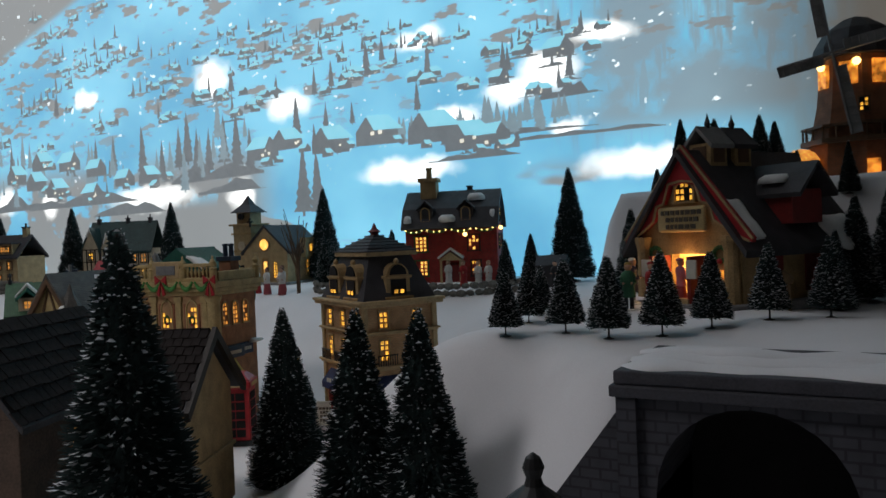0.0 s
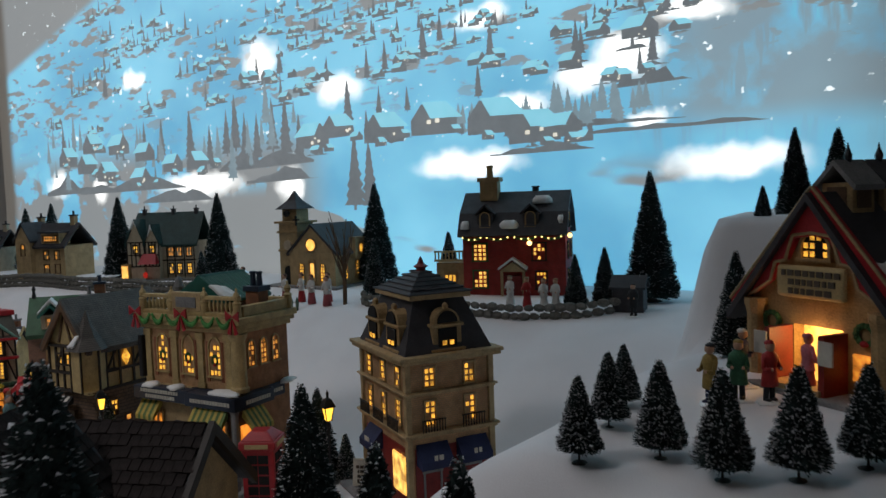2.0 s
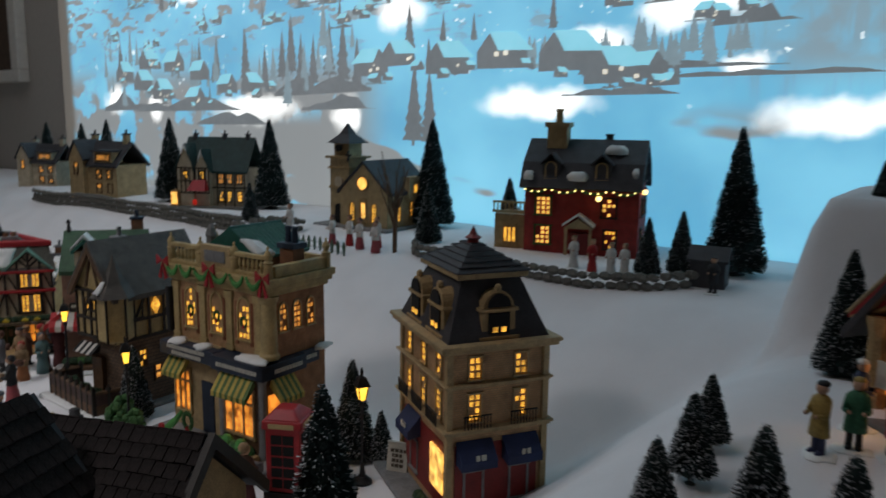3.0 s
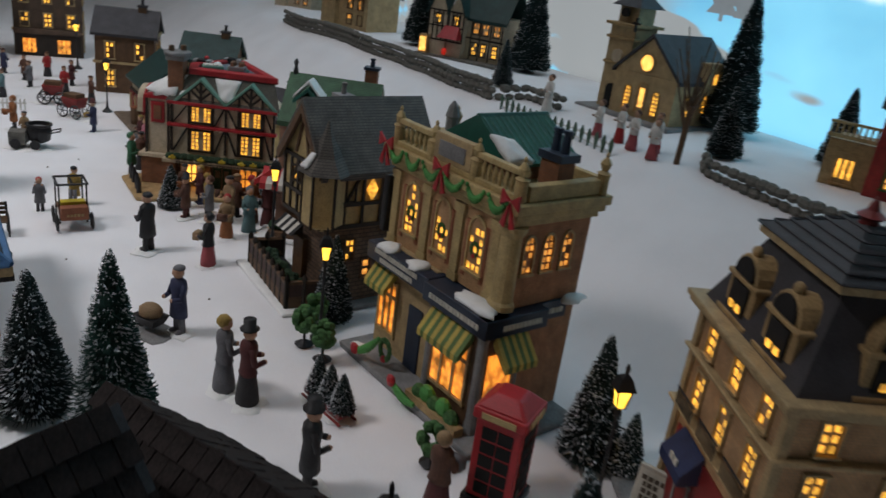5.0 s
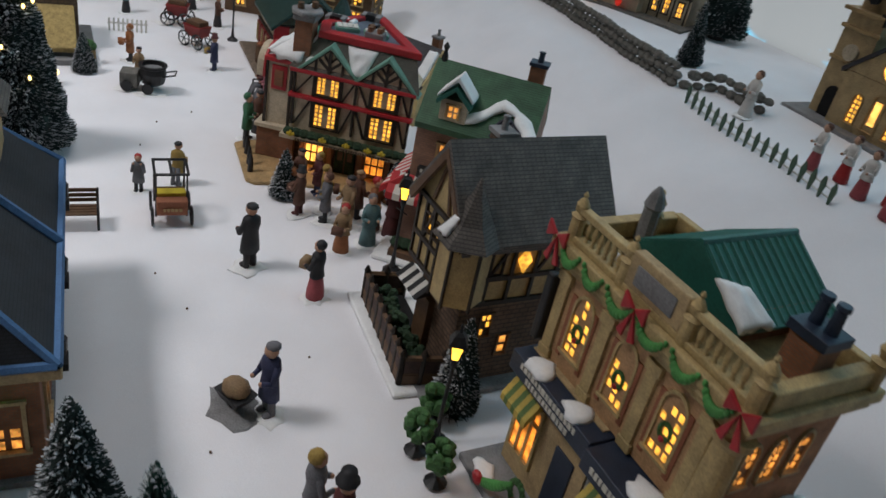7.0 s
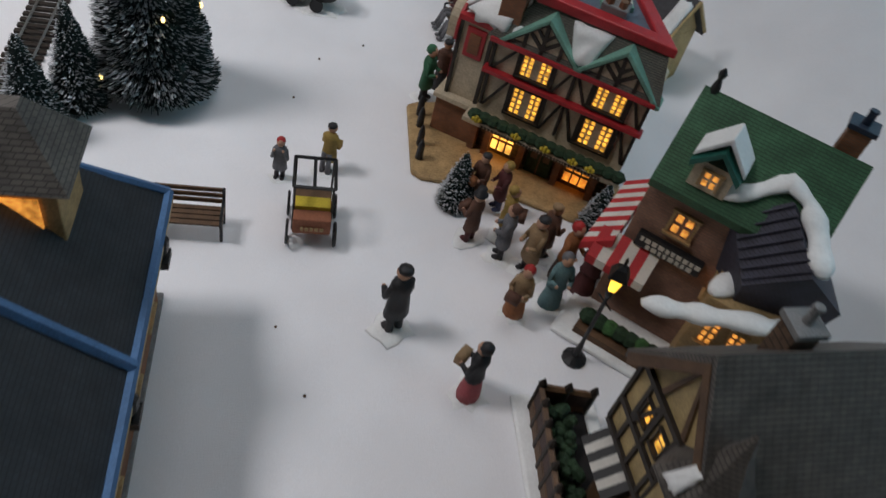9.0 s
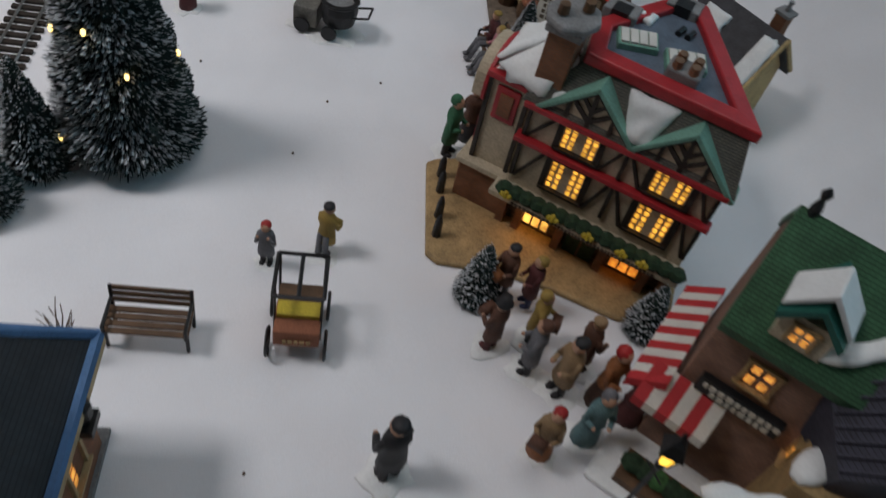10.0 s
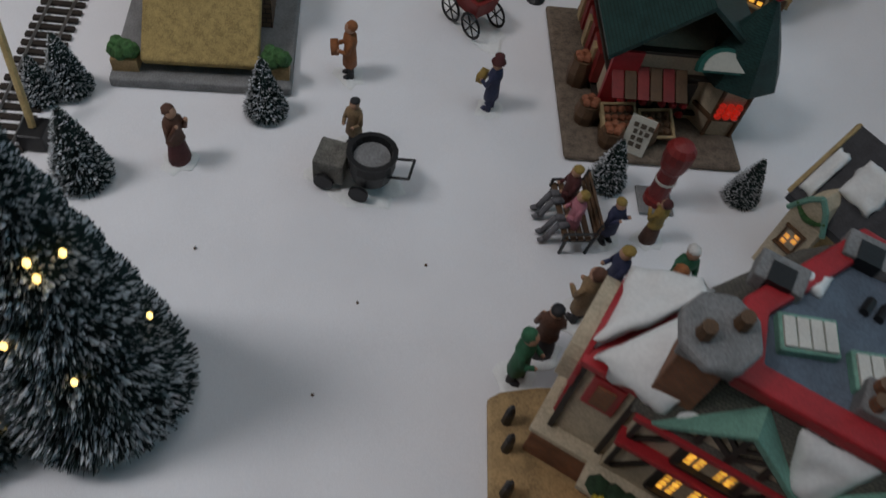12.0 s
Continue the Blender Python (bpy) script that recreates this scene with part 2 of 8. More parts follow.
GARLAND = mat("evergreen_garland", (0.05, 0.13, 0.04), 0.8, 0.5, 1500, 300, 0.6)
BRIGHT_GARLAND = mat("bright_green_garland", (0.07, 0.26, 0.06), 0.6, 0.3)
DARK_LEAF = mat("dark_box_leaves", (0.02, 0.045, 0.02), 0.8, 0.5, 1500, 300, 0.7)
NEEDLE = mat("bottle_brush_bristles", (0.018, 0.036, 0.034), 0.75, 0.5, 600, 50, 0.0)
NEEDLE_GREEN = mat("green_bristles", (0.018, 0.065, 0.05), 0.75, 0.5, 600, 50, 0.0)
FLOCK = mat("white_flocking", (0.62, 0.65, 0.68), 0.9, 0.2, 900, 90, 0.0)
STEM = mat("twisted_wire_stem", (0.05, 0.045, 0.04), 0.6, 0.3)
SKIN = mat("painted_face", (0.45, 0.26, 0.17), 0.6, 0.15)
TERRACOTTA = mat("terracotta", (0.28, 0.10, 0.05), 0.7, 0.2)
STEEL = mat("dull_steel", (0.35, 0.34, 0.33), 0.4, 0.2, metal=0.8)
WALL_PAINT = mat("wall_paint", (0.42, 0.39, 0.35), 0.9, 0.04, 60, 3, 0.05)
CEILING_PAINT = mat("ceiling_paint", (0.6, 0.58, 0.55), 0.9, 0.04, 60, 3, 0.05)
FLOOR_WOOD = mat("floor_boards", (0.16, 0.10, 0.06), 0.5, 0.25, 60, 6, 0.1)
LIT = mat("lit_pane", (0.9, 0.55, 0.12), 0.5, 0.45, 260, 120, 0.0, glow=(1.0, 0.46, 0.05), power=1.25)
LIT_DIM = mat("dim_lit_pane", (0.8, 0.4, 0.1), 0.5, 0.45, 260, 120, 0.0, glow=(1.0, 0.38, 0.06), power=0.75)
LIT_ORANGE = mat("orange_lit_opening", (0.9, 0.45, 0.1), 0.5, 0.5, 120, 60, 0.0, glow=(1.0, 0.30, 0.03), power=0.8)
LIT_HOT = mat("bright_lit_opening", (0.95, 0.7, 0.3), 0.5, 0.4, 120, 60, 0.0, glow=(1.0, 0.48, 0.08), power=1.5)
BULB = mat("warm_bulb", (1, 0.8, 0.4), 0.3, 0.1, 200, 80, 0.0, glow=(1.0, 0.66, 0.2), power=4)
LAMP_GLASS = mat("lit_lamp_glass", (1, 0.7, 0.2), 0.3, 0.2, 200, 80, 0.0, glow=(1.0, 0.55, 0.05), power=2.6)
RED_LIT = mat("red_glow", (0.6, 0.03, 0.02), 0.4, 0.3, glow=(1, 0.04, 0.02), power=0.28)
LED = mat("green_led", (0.1, 0.9, 0.1), 0.3, 0.1, glow=(0.1, 1.0, 0.05), power=4)
PAINTS = {
    "black": mat("black_coat", (0.018, 0.018, 0.02), 0.6, 0.3), "grey": mat("grey_coat", (0.13, 0.13, 0.14), 0.7, 0.25),
    "brown": mat("brown_coat", (0.10, 0.045, 0.028), 0.7, 0.3), "navy": mat("navy_coat", (0.03, 0.035, 0.08), 0.7, 0.3),
    "red": mat("red_coat", (0.34, 0.02, 0.02), 0.6, 0.25), "maroon": mat("maroon_coat", (0.085, 0.022, 0.022), 0.7, 0.25),
    "mustard": mat("mustard_coat", (0.30, 0.20, 0.05), 0.7, 0.25), "white": mat("white_gown", (0.62, 0.60, 0.57), 0.6, 0.12),
    "orange": mat("rust_coat", (0.27, 0.10, 0.035), 0.7, 0.25), "green": mat("green_coat", (0.03, 0.12, 0.06), 0.7, 0.3),
    "pink": mat("pink_coat", (0.45, 0.17, 0.21), 0.7, 0.2), "rose": mat("rose_skirt", (0.33, 0.07, 0.08), 0.7, 0.2), "teal": mat("teal_coat", (0.10, 0.18, 0.19), 0.7, 0.25),
    "tan": mat("tan_coat", (0.26, 0.17, 0.09), 0.7, 0.25), "dark": mat("dark_trousers", (0.03, 0.028, 0.03), 0.7, 0.3),
}


# ---- room ----
RX0, RX1, RY0, RY1, RZ0, RZ1 = -3.4, 1.6, -2.4, 1.5, -0.8, 1.75
structure("floor", bx(bmesh.new(), RX0 - .1, RX1 + .1, RY0 - .1, RY1 + .1, RZ0 - .1, RZ0), FLOOR_WOOD)
structure("ceiling", bx(bmesh.new(), RX0 - .1, RX1 + .1, RY0 - .1, RY1 + .1, RZ1, RZ1 + .1), CEILING_PAINT)
structure("wall_west", bx(bmesh.new(), RX0 - .1, RX0, RY0 - .1, RY1 + .1, RZ0, RZ1), WALL_PAINT)
structure("wall_east", bx(bmesh.new(), RX1, RX1 + .1, RY0 - .1, RY1 + .1, RZ0, RZ1), WALL_PAINT)
structure("wall_south", bx(bmesh.new(), RX0, RX1, RY0 - .1, RY0, RZ0, RZ1), WALL_PAINT)
structure("wall_north", bx(bmesh.new(), RX0, RX1, RY1, RY1 + .1, RZ0, RZ1), WALL_PAINT)

# unseen lamps: a front key set from the shadows, a broad added fill
for lx, ly, size, watts, tint in ((-1.15, -0.50, 0.46, 10.8, (1.0, 0.965, 0.99)), (-1.6, 0.75, 1.1, 4.4, (0.98, 0.965, 1.0))):
    lamp = thing("added_ceiling_light", lx, ly, RZ1, 0, "unseen square ceiling light added over the village", "ceiling light", "ceiling lights")
    bm = bmesh.new()
    bx(bm, -size / 2 - .02, size / 2 + .02, -size / 2 - .02, size / 2 + .02, -.03, -.001)
    part("frame", bm, CEILING_PAINT, lamp, bevel=0.004)
    glow = bpy.data.lights.new("added_ceiling_lamp", "AREA")
    glow.energy, glow.size, glow.color = watts, size, tint
    glow.spread = radians(105 if size < 1 else 150)
    glow_ob = new("added_ceiling_lamp", glow)
    glow_ob.parent = lamp
    glow_ob.matrix_basis = pose(0, 0, -0.035)


# ---- projected picture on the back wall ----
def backdrop_material():
    m = bpy.data.materials.new("projected_snow_valley")
    m.use_nodes = True
    t = m.node_tree
    N, L = t.nodes.new, t.links.new
    b = t.nodes["Principled BSDF"]
    b.inputs["Base Color"].default_value, b.inputs["Roughness"].default_value = (0.42, 0.39, 0.35, 1), 0.95
    co = N("ShaderNodeTexCoord")

    def noise_at(sx, sz, detail, lo, hi, seed=0.0):
        mp, nz, mr = N("ShaderNodeMapping"), N("ShaderNodeTexNoise"), N("ShaderNodeMapRange")
        mp.inputs["Scale"].default_value, mp.inputs["Location"].default_value = (sx, 1, sz), (seed, 0, seed)
        nz.inputs["Scale"].default_value, nz.inputs["Detail"].default_value = 1.0, detail
        mr.inputs["From Min"].default_value, mr.inputs["From Max"].default_value = lo, hi
        L(co.outputs["Object"], mp.inputs[0]), L(mp.outputs[0], nz.inputs["Vector"]), L(nz.outputs["Fac"], mr.inputs["Value"])
        return mr.outputs["Result"]

    def op(kind, a, c):
        n = N("ShaderNodeMath")
        n.operation = kind
        n.use_clamp = kind != "ADD"
        for i, v in enumerate((a, c)):
            if isinstance(v, (int, float)):
                n.inputs[i].default_value = v
            else:
                L(v, n.inputs[i])
        return n.outputs[0]

    def colour(f, a, c):
        n = N("ShaderNodeMix")
        n.data_type = "RGBA"
        for k, v in (("Factor", f), ("A", a), ("B", c)):
            if isinstance(v, tuple):
                n.inputs[k].default_value = (*v, 1)
            elif isinstance(v, (int, float)):
                n.inputs[k].default_value = v
            else:
                L(v, n.inputs[k])
        return n.outputs["Result"]

    sep = N("ShaderNodeSeparateXYZ")
    L(co.outputs["Object"], sep.inputs[0])

    def ramp(src, lo, hi):
        n = N("ShaderNodeMapRange")
        n.interpolation_type = "SMOOTHSTEP"
        n.inputs["From Min"].default_value, n.inputs["From Max"].default_value = lo, hi
        L(src, n.inputs["Value"])
        return n.outputs["Result"]

    x, z = sep.outputs["X"], sep.outputs["Z"]
    # snow of the valley, bluer at the edges, with dark woods and hamlets higher up
    snow = colour(noise_at(3.5, 4.5, 4, 0.35, 0.7), (0.04, 0.26, 0.43), (0.13, 0.44, 0.61))
    woods = op("MULTIPLY", noise_at(16, 46, 7, 0.56, 0.60, 3.0), ramp(z, 0.40, 0.56))
    big = op("MULTIPLY", op("MULTIPLY", noise_at(7, 9, 6, 0.36, 0.50, 7.0), ramp(x, -0.50, -0.32)), op("MULTIPLY", ramp(z, 0.36, 0.42), 0.75))
    veil = op("MULTIPLY", op("MULTIPLY", noise_at(60, 9, 5, 0.45, 0.62, 4.0), ramp(x, -0.52, -0.40)), op("MULTIPLY", ramp(z, 0.30, 0.46), 0.7))
    big = op("MAXIMUM", big, veil)
    left = op("MULTIPLY", op("MULTIPLY", noise_at(11, 16, 6, 0.42, 0.48, 11.0), op("SUBTRACT", 1.0, ramp(x, -1.22, -1.08))), op("SUBTRACT", 1.0, ramp(z, 0.38, 0.47)))
    low = op("MULTIPLY", noise_at(2.4, 6.0, 3, 0.60, 0.62, 5.0), op("SUBTRACT", 1.0, ramp(z, 0.30, 0.36)))
    dark = op("MAXIMUM", op("MAXIMUM", woods, big), op("MAXIMUM", left, low))
    slope = op("ADD", z, op("MULTIPLY", x, -0.0))
    hill = N("ShaderNodeMath")
    hill.operation = "MULTIPLY_ADD"
    L(x, hill.inputs[0])
    hill.inputs[1].default_value = -0.304
    L(slope, hill.inputs[2])
    dark = op("MAXIMUM", dark, ramp(hill.outputs[0], 1.40, 1.43))
    pic = colour(dark, snow, (0.13, 0.145, 0.155))
    glint = op("MULTIPLY", noise_at(46, 60, 2, 0.70, 0.74, 2.0), ramp(z, 0.30, 0.42))
    pic = colour(glint, pic, (0.75, 0.85, 0.9))
    nz, off = N("ShaderNodeTexNoise"), N("ShaderNodeVectorMath")
    nz.inputs["Scale"].default_value, nz.inputs["Detail"].default_value = 16.0, 4.0
    L(co.outputs["Object"], nz.inputs["Vector"])
    off.operation = "MULTIPLY_ADD"
    L(nz.outputs["Color"], off.inputs[0])
    off.inputs[1].default_value, off.inputs[2].default_value = (0.10, 0.0, 0.05), (-0.05, 0.0, -0.025)
    warp = N("ShaderNodeVectorMath")
    warp.operation = "ADD"
    L(co.outputs["Object"], warp.inputs[0]), L(off.outputs[0], warp.inputs[1])
    # blown-out light over the valley's lamps and low snow
    for sx, sz, rx, rz in ((-0.77, 0.350, .14, .034), (-0.30, 0.330, .13, .034), (-1.52, 0.338, .19, .042), (-0.47, 0.508, .075, .045), (-0.545, 0.478, .07, .036),
                           (-1.30, 0.605, .075, .062), (-1.075, 0.518, .085, .042), (-0.65, 0.442, .07, .03), (-0.36, 0.562, .08, .026), (-2.13, 0.362, .07, .05),
                           (-1.76, .611, .05, .03), (-1.93, .34, .06, .04), (-0.73, .606, .07, .03), (-1.22, .33, .06, .05), (-.43, .405, .04, .018)):
        mp, gr = N("ShaderNodeMapping"), N("ShaderNodeTexGradient")
        mp.vector_type = "TEXTURE"
        mp.inputs["Location"].default_value, mp.inputs["Scale"].default_value = (sx, 1.5, sz), (rx, 1, rz)
        gr.gradient_type = "SPHERICAL"
        L(warp.outputs[0], mp.inputs[0]), L(mp.outputs[0], gr.inputs[0])
        pic = colour(ramp(gr.outputs["Fac"], -0.02, 0.8), pic, (1.1, 1.12, 1.1))
    edge = op("MULTIPLY", ramp(x, -2.40, -2.36), op("SUBTRACT", 1.0, ramp(x, -0.22, 0.06)))
    edge = op("MULTIPLY", edge, ramp(z, 0.02, 0.1))
    # a faint beige glow is added outside the picture to brighten the wall
    pic = colour(edge, (0.062, 0.056, 0.048), pic)
    L(pic, b.inputs["Emission Color"])
    b.inputs["Emission Strength"].default_value = 1.5
    return m


bm = bmesh.new()
bx(bm, -2.44, 0.15, 1.494, 1.4998, 0.0, 1.25)
backdrop = tagged(new("backdrop", mesh_of("backdrop", bm, backdrop_material())), "projected picture of a blue snowy valley at dusk", kind="structure")
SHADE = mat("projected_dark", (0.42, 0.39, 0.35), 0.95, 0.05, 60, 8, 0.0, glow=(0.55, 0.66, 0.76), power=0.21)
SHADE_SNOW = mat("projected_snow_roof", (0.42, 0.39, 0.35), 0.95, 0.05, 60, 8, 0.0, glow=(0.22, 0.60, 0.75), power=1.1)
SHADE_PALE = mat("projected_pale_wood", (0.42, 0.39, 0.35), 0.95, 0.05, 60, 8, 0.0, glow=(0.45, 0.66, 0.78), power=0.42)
GLINT = mat("projected_window_light", (0.42, 0.39, 0.35), 0.95, 0.05, 60, 8, 0.0, glow=(1.0, 0.95, 0.8), power=0.9)
rnd = random.Random(5)
bm_dark, bm_roof, bm_pale, bm_glint = bmesh.new(), bmesh.new(), bmesh.new(), bmesh.new()


def flat_poly(bm, poly, y):
    bm.faces.new([bm.verts.new((x, y, z)) for x, z in poly])


def flat_pine(x, z, w, h, bm=None):
    pts = [(x - w * .06, z), (x - w * .06, z + h * .06)]
    right = []
    lean = rnd.uniform(-.06, .06) * w
    for i in range(7):
        f = i / 7
        pts.append((x + lean * f - w * (.5 - .45 * f) * rnd.uniform(.75, 1.15), z + h * (.06 + .85 * f)))
        pts.append((x + lean * f - w * (.5 - .45 * f) * .6, z + h * (.06 + .85 * (f + .09))))
        right = [(x + w * (.5 - .45 * f) * .6, z + h * (.06 + .85 * (f + .09))), (x + w * (.5 - .45 * f) * rnd.uniform(.75, 1.15), z + h * (.06 + .85 * f))] + right
    flat_poly(bm or bm_dark, pts + [(x + lean, z + h)] + right + [(x + w * .06, z + h * .06), (x + w * .06, z)], 1.4935 - rnd.random() * .0003)


def flat_house(x, z, w, h):
    """A chalet: dark wall with a gable, a snowy roof slope, specks of lit windows."""
    y = 1.4932 - rnd.random() * .0004
    s = rnd.choice((-1, 1))
    g = x + s * w * .22
    flat_poly(bm_dark, [(x - w * .5, z), (x + w * .5, z + h * rnd.uniform(-.08, .08)), (x + w * .5, z + h * .5), (g + w * .04, z + h), (g - w * .04, z + h), (x - w * .5, z + h * .5)], y)
    e = x - s * w * .62
    flat_poly(bm_roof, [(e, z + h * .48), (g - s * w * .16, z + h * .52), (g + s * w * .02, z + h * 1.06), (g - s * w * .5, z + h * 1.02)], y - .0006)
    if rnd.random() < .6:
        for _ in range(rnd.randrange(1, 4)):
            u, v, k = x + w * rnd.uniform(-.3, .4), z + h * rnd.uniform(.1, .42), w * rnd.uniform(.04, .09)
            flat_poly(bm_glint, [(u, v), (u + k, v), (u + k, v + k * .8), (u, v + k * .8)], y - .001)


def smear(x, z, w, h):
    """A ragged strip of hedge, wood or shadow."""
    n = 9
    top = [(x + w * (i / n - .5), z + h * rnd.uniform(.25, 1.0) * math.sin(math.pi * (i + .6) / (n + 1.2))) for i in range(n + 1)]
    flat_poly(bm_dark, [(x - w * .5, z), (x + w * .5, z + h * .1)] + top[::-1], 1.4938)


def hamlet(x, z, size, count, spread, pines):
    for _ in range(count):
        u = rnd.uniform(-1, 1)
        px, pz = x + u * spread, z + .12 * u * spread + rnd.uniform(-.3, .3) * size
        if rnd.random() < pines:
            h = size * rnd.uniform(.9, 2.0)
            flat_pine(px, pz, h * rnd.uniform(.26, .38), h)
        else:
            w = size * rnd.uniform(.7, 1.2)
            flat_house(px, pz, w, w * rnd.uniform(.42, .6))
        if rnd.random() < .5:
            smear(px, pz - size * .12, size * rnd.uniform(.8, 2.2), size * rnd.uniform(.12, .4))


# small hamlets along the upper terraces
for x, z in ((-1.28, .653), (-1.18, .643), (-1.09, .649), (-1.0, .646), (-.91, .649), (-1.2, .612), (-1.07, .62), (-.97, .607), (-1.13, .672), (-1.59, .698), (-1.7, .729), (-1.4, .644),
             (-1.82, .70), (-1.93, .627), (-2.01, .60), (-1.87, .65), (-1.66, .68), (-.76, .566), (-.74, .60), (-.66, .59), (-.8, .626), (-.88, .60), (-1.54, .603), (-1.46, .615), (-.48, .574), (-.40, .568), (-.93, .56)):
    hamlet(x, z, .022, 8, .055, .4)
for i in range(26):
    hamlet(rnd.uniform(-2.2, -.6), .69 + .05 * (i % 5) + rnd.uniform(-.01, .01), .02, 5, .07, .5)
# larger groups half-way down
for x, z in ((-1.43, .592), (-1.32, .561), (-1.24, .555), (-1.21, .516), (-1.15, .535), (-1.44, .528), (-.96, .535), (-.89, .545), (-.72, .524), (-1.85, .583), (-1.68, .528), (-1.92, .496), (-2.12, .52), (-.55, .545), (-.58, .498), (-.46, .475)):
    hamlet(x, z, .036, 5, .05, .3)
# chalets close to the valley floor
for x, z, w in ((-1.15, .403, .09), (-1.08, .418, .085), (-.96, .402, .10), (-.84, .408, .105), (-.71, .40, .11), (-.63, .378, .10), (-.575, .385, .07), (-1.84, .429, .09), (-1.73, .407, .08), (-1.62, .375, .075), (-1.53, .376, .075),
                (-1.96, .439, .09), (-1.99, .386, .09), (-1.90, .362, .09), (-1.75, .345, .08), (-.44, .53, .06), (-2.08, .41, .09)):
    flat_house(x, z, w, w * .55)
    hamlet(x + .03, z - .004, .03, 3, .05, .5)
for x, z, h in ((-1.55, .40, .12), (-1.05, .435, .10), (-.97, .43, .085), (-.74, .465, .06), (-.82, .575, .055), (-.86, .565, .06), (-.98, .60, .045), (-.54, .515, .05), (-1.04, .27, .17), (-1.0, .27, .14), (-1.39, .41, .13),
                (-1.36, .38, .12), (-1.32, .385, .11), (-1.27, .40, .12), (-1.23, .39, .13), (-1.42, .40, .11), (-1.19, .38, .10), (-1.48, .38, .10), (-1.73, .42, .09), (-1.66, .41, .10), (-2.05, .42, .10), (-2.1, .44, .09), (-.9, .455, .05)):
    flat_pine(x, z, h * .36, h)
for x, z, w, h in ((-1.30, .365, .30, .085), (-1.25, .335, .22, .05), (-1.80, .33, .46, .05), (-2.05, .33, .3, .07), (-.50, .398, .26, .016), (-.62, .36, .20, .02), (-.40, .385, .3, .016), (-1.6, .30, .3, .035), (-.42, .455, .12, .03)):
    smear(x, z, w, h)
# pale woods behind the right-hand meadow and bare bushes
for i in range(46):
    h = rnd.uniform(.02, .06)
    flat_pine(rnd.choice((rnd.uniform(-.62, -.42), rnd.uniform(-.8, -.5))), rnd.uniform(.40, .425), h * .5, h, bm_pale)
for i in range(30):
    h = rnd.uniform(.05, .11)
    flat_pine(rnd.uniform(-2.2, -1.2), rnd.uniform(.34, .47), h * .35, h, bm_pale)
for nm, bm, m in (("silhouettes", bm_dark, SHADE), ("snowy_roofs", bm_roof, SHADE_SNOW), ("pale_woods", bm_pale, SHADE_PALE), ("window_specks", bm_glint, GLINT)):
    tagged(part(nm, bm, m, backdrop), kind="stuff")


# ---- snow ground ----
def sm(v, a, b):
    v = min(1.0, max(0.0, (v - a) / (b - a)))
    return v * v * (3 - 2 * v)


def height(x, y):
    back = 0.135 * sm(y, 0.95, 1.2)
    back *= 1 - 0.35 * sm(y, 1.0, 1.15) * (1 - sm(y, 1.15, 1.28)) * 0.3
    start = 0.63 if -0.066 < x < 0.075 else 0.56 - 0.05 * sm(x, -0.16, -0.08)
    barn = 0.145 * sm(x, -0.43, -0.19) * sm(y, start, start + (0.02 if -0.066 < x < 0.075 else 0.12))
    mound = 0.262 * sm(x, -0.29, -0.215) * sm(y, 0.985, 1.10)
    h = max(back, barn, mound)
    h += 0.012 * sm(h, 0.0, 0.1) * noise.noise(Vector((x * 7, y * 7, 0.3))) * (1 - 0.7 * sm(y, 1.16, 1.2))
    h += 0.0012 * noise.noise(Vector((x * 16, y * 16, 2.0)))
    return h


def ground_mesh():
    xs = [RX0 + 0.02 + i * 0.025 for i in range(75)]
    while xs[-1] < 0.15:
        xs.append(xs[-1] + 0.0125)
    while xs[-1] < 1.5:
        xs.append(xs[-1] + 0.03)
    ys = [-0.25 + i * 0.0125 for i in range(141)]
    ys = [y for y in ys if y < 1.495]
    verts = [(x, y, height(x, y)) for y in ys for x in xs]
    n = len(xs)
    faces = [(j * n + i, j * n + i + 1, (j + 1) * n + i + 1, (j + 1) * n + i) for j in range(len(ys) - 1) for i in range(n - 1)]
    me = bpy.data.meshes.new("ground")
    me.from_pydata(verts, [], faces)
    me.materials.append(SNOW)
    me.polygons.foreach_set("use_smooth", [True] * len(faces))
    return me


tagged(new("ground", ground_mesh()), "white felt snow covering the display", kind="structure")
structure("trim", bx(bmesh.new(), RX0 + .01, 1.5, -0.27, 1.49, RZ0, -0.012), WOOD)


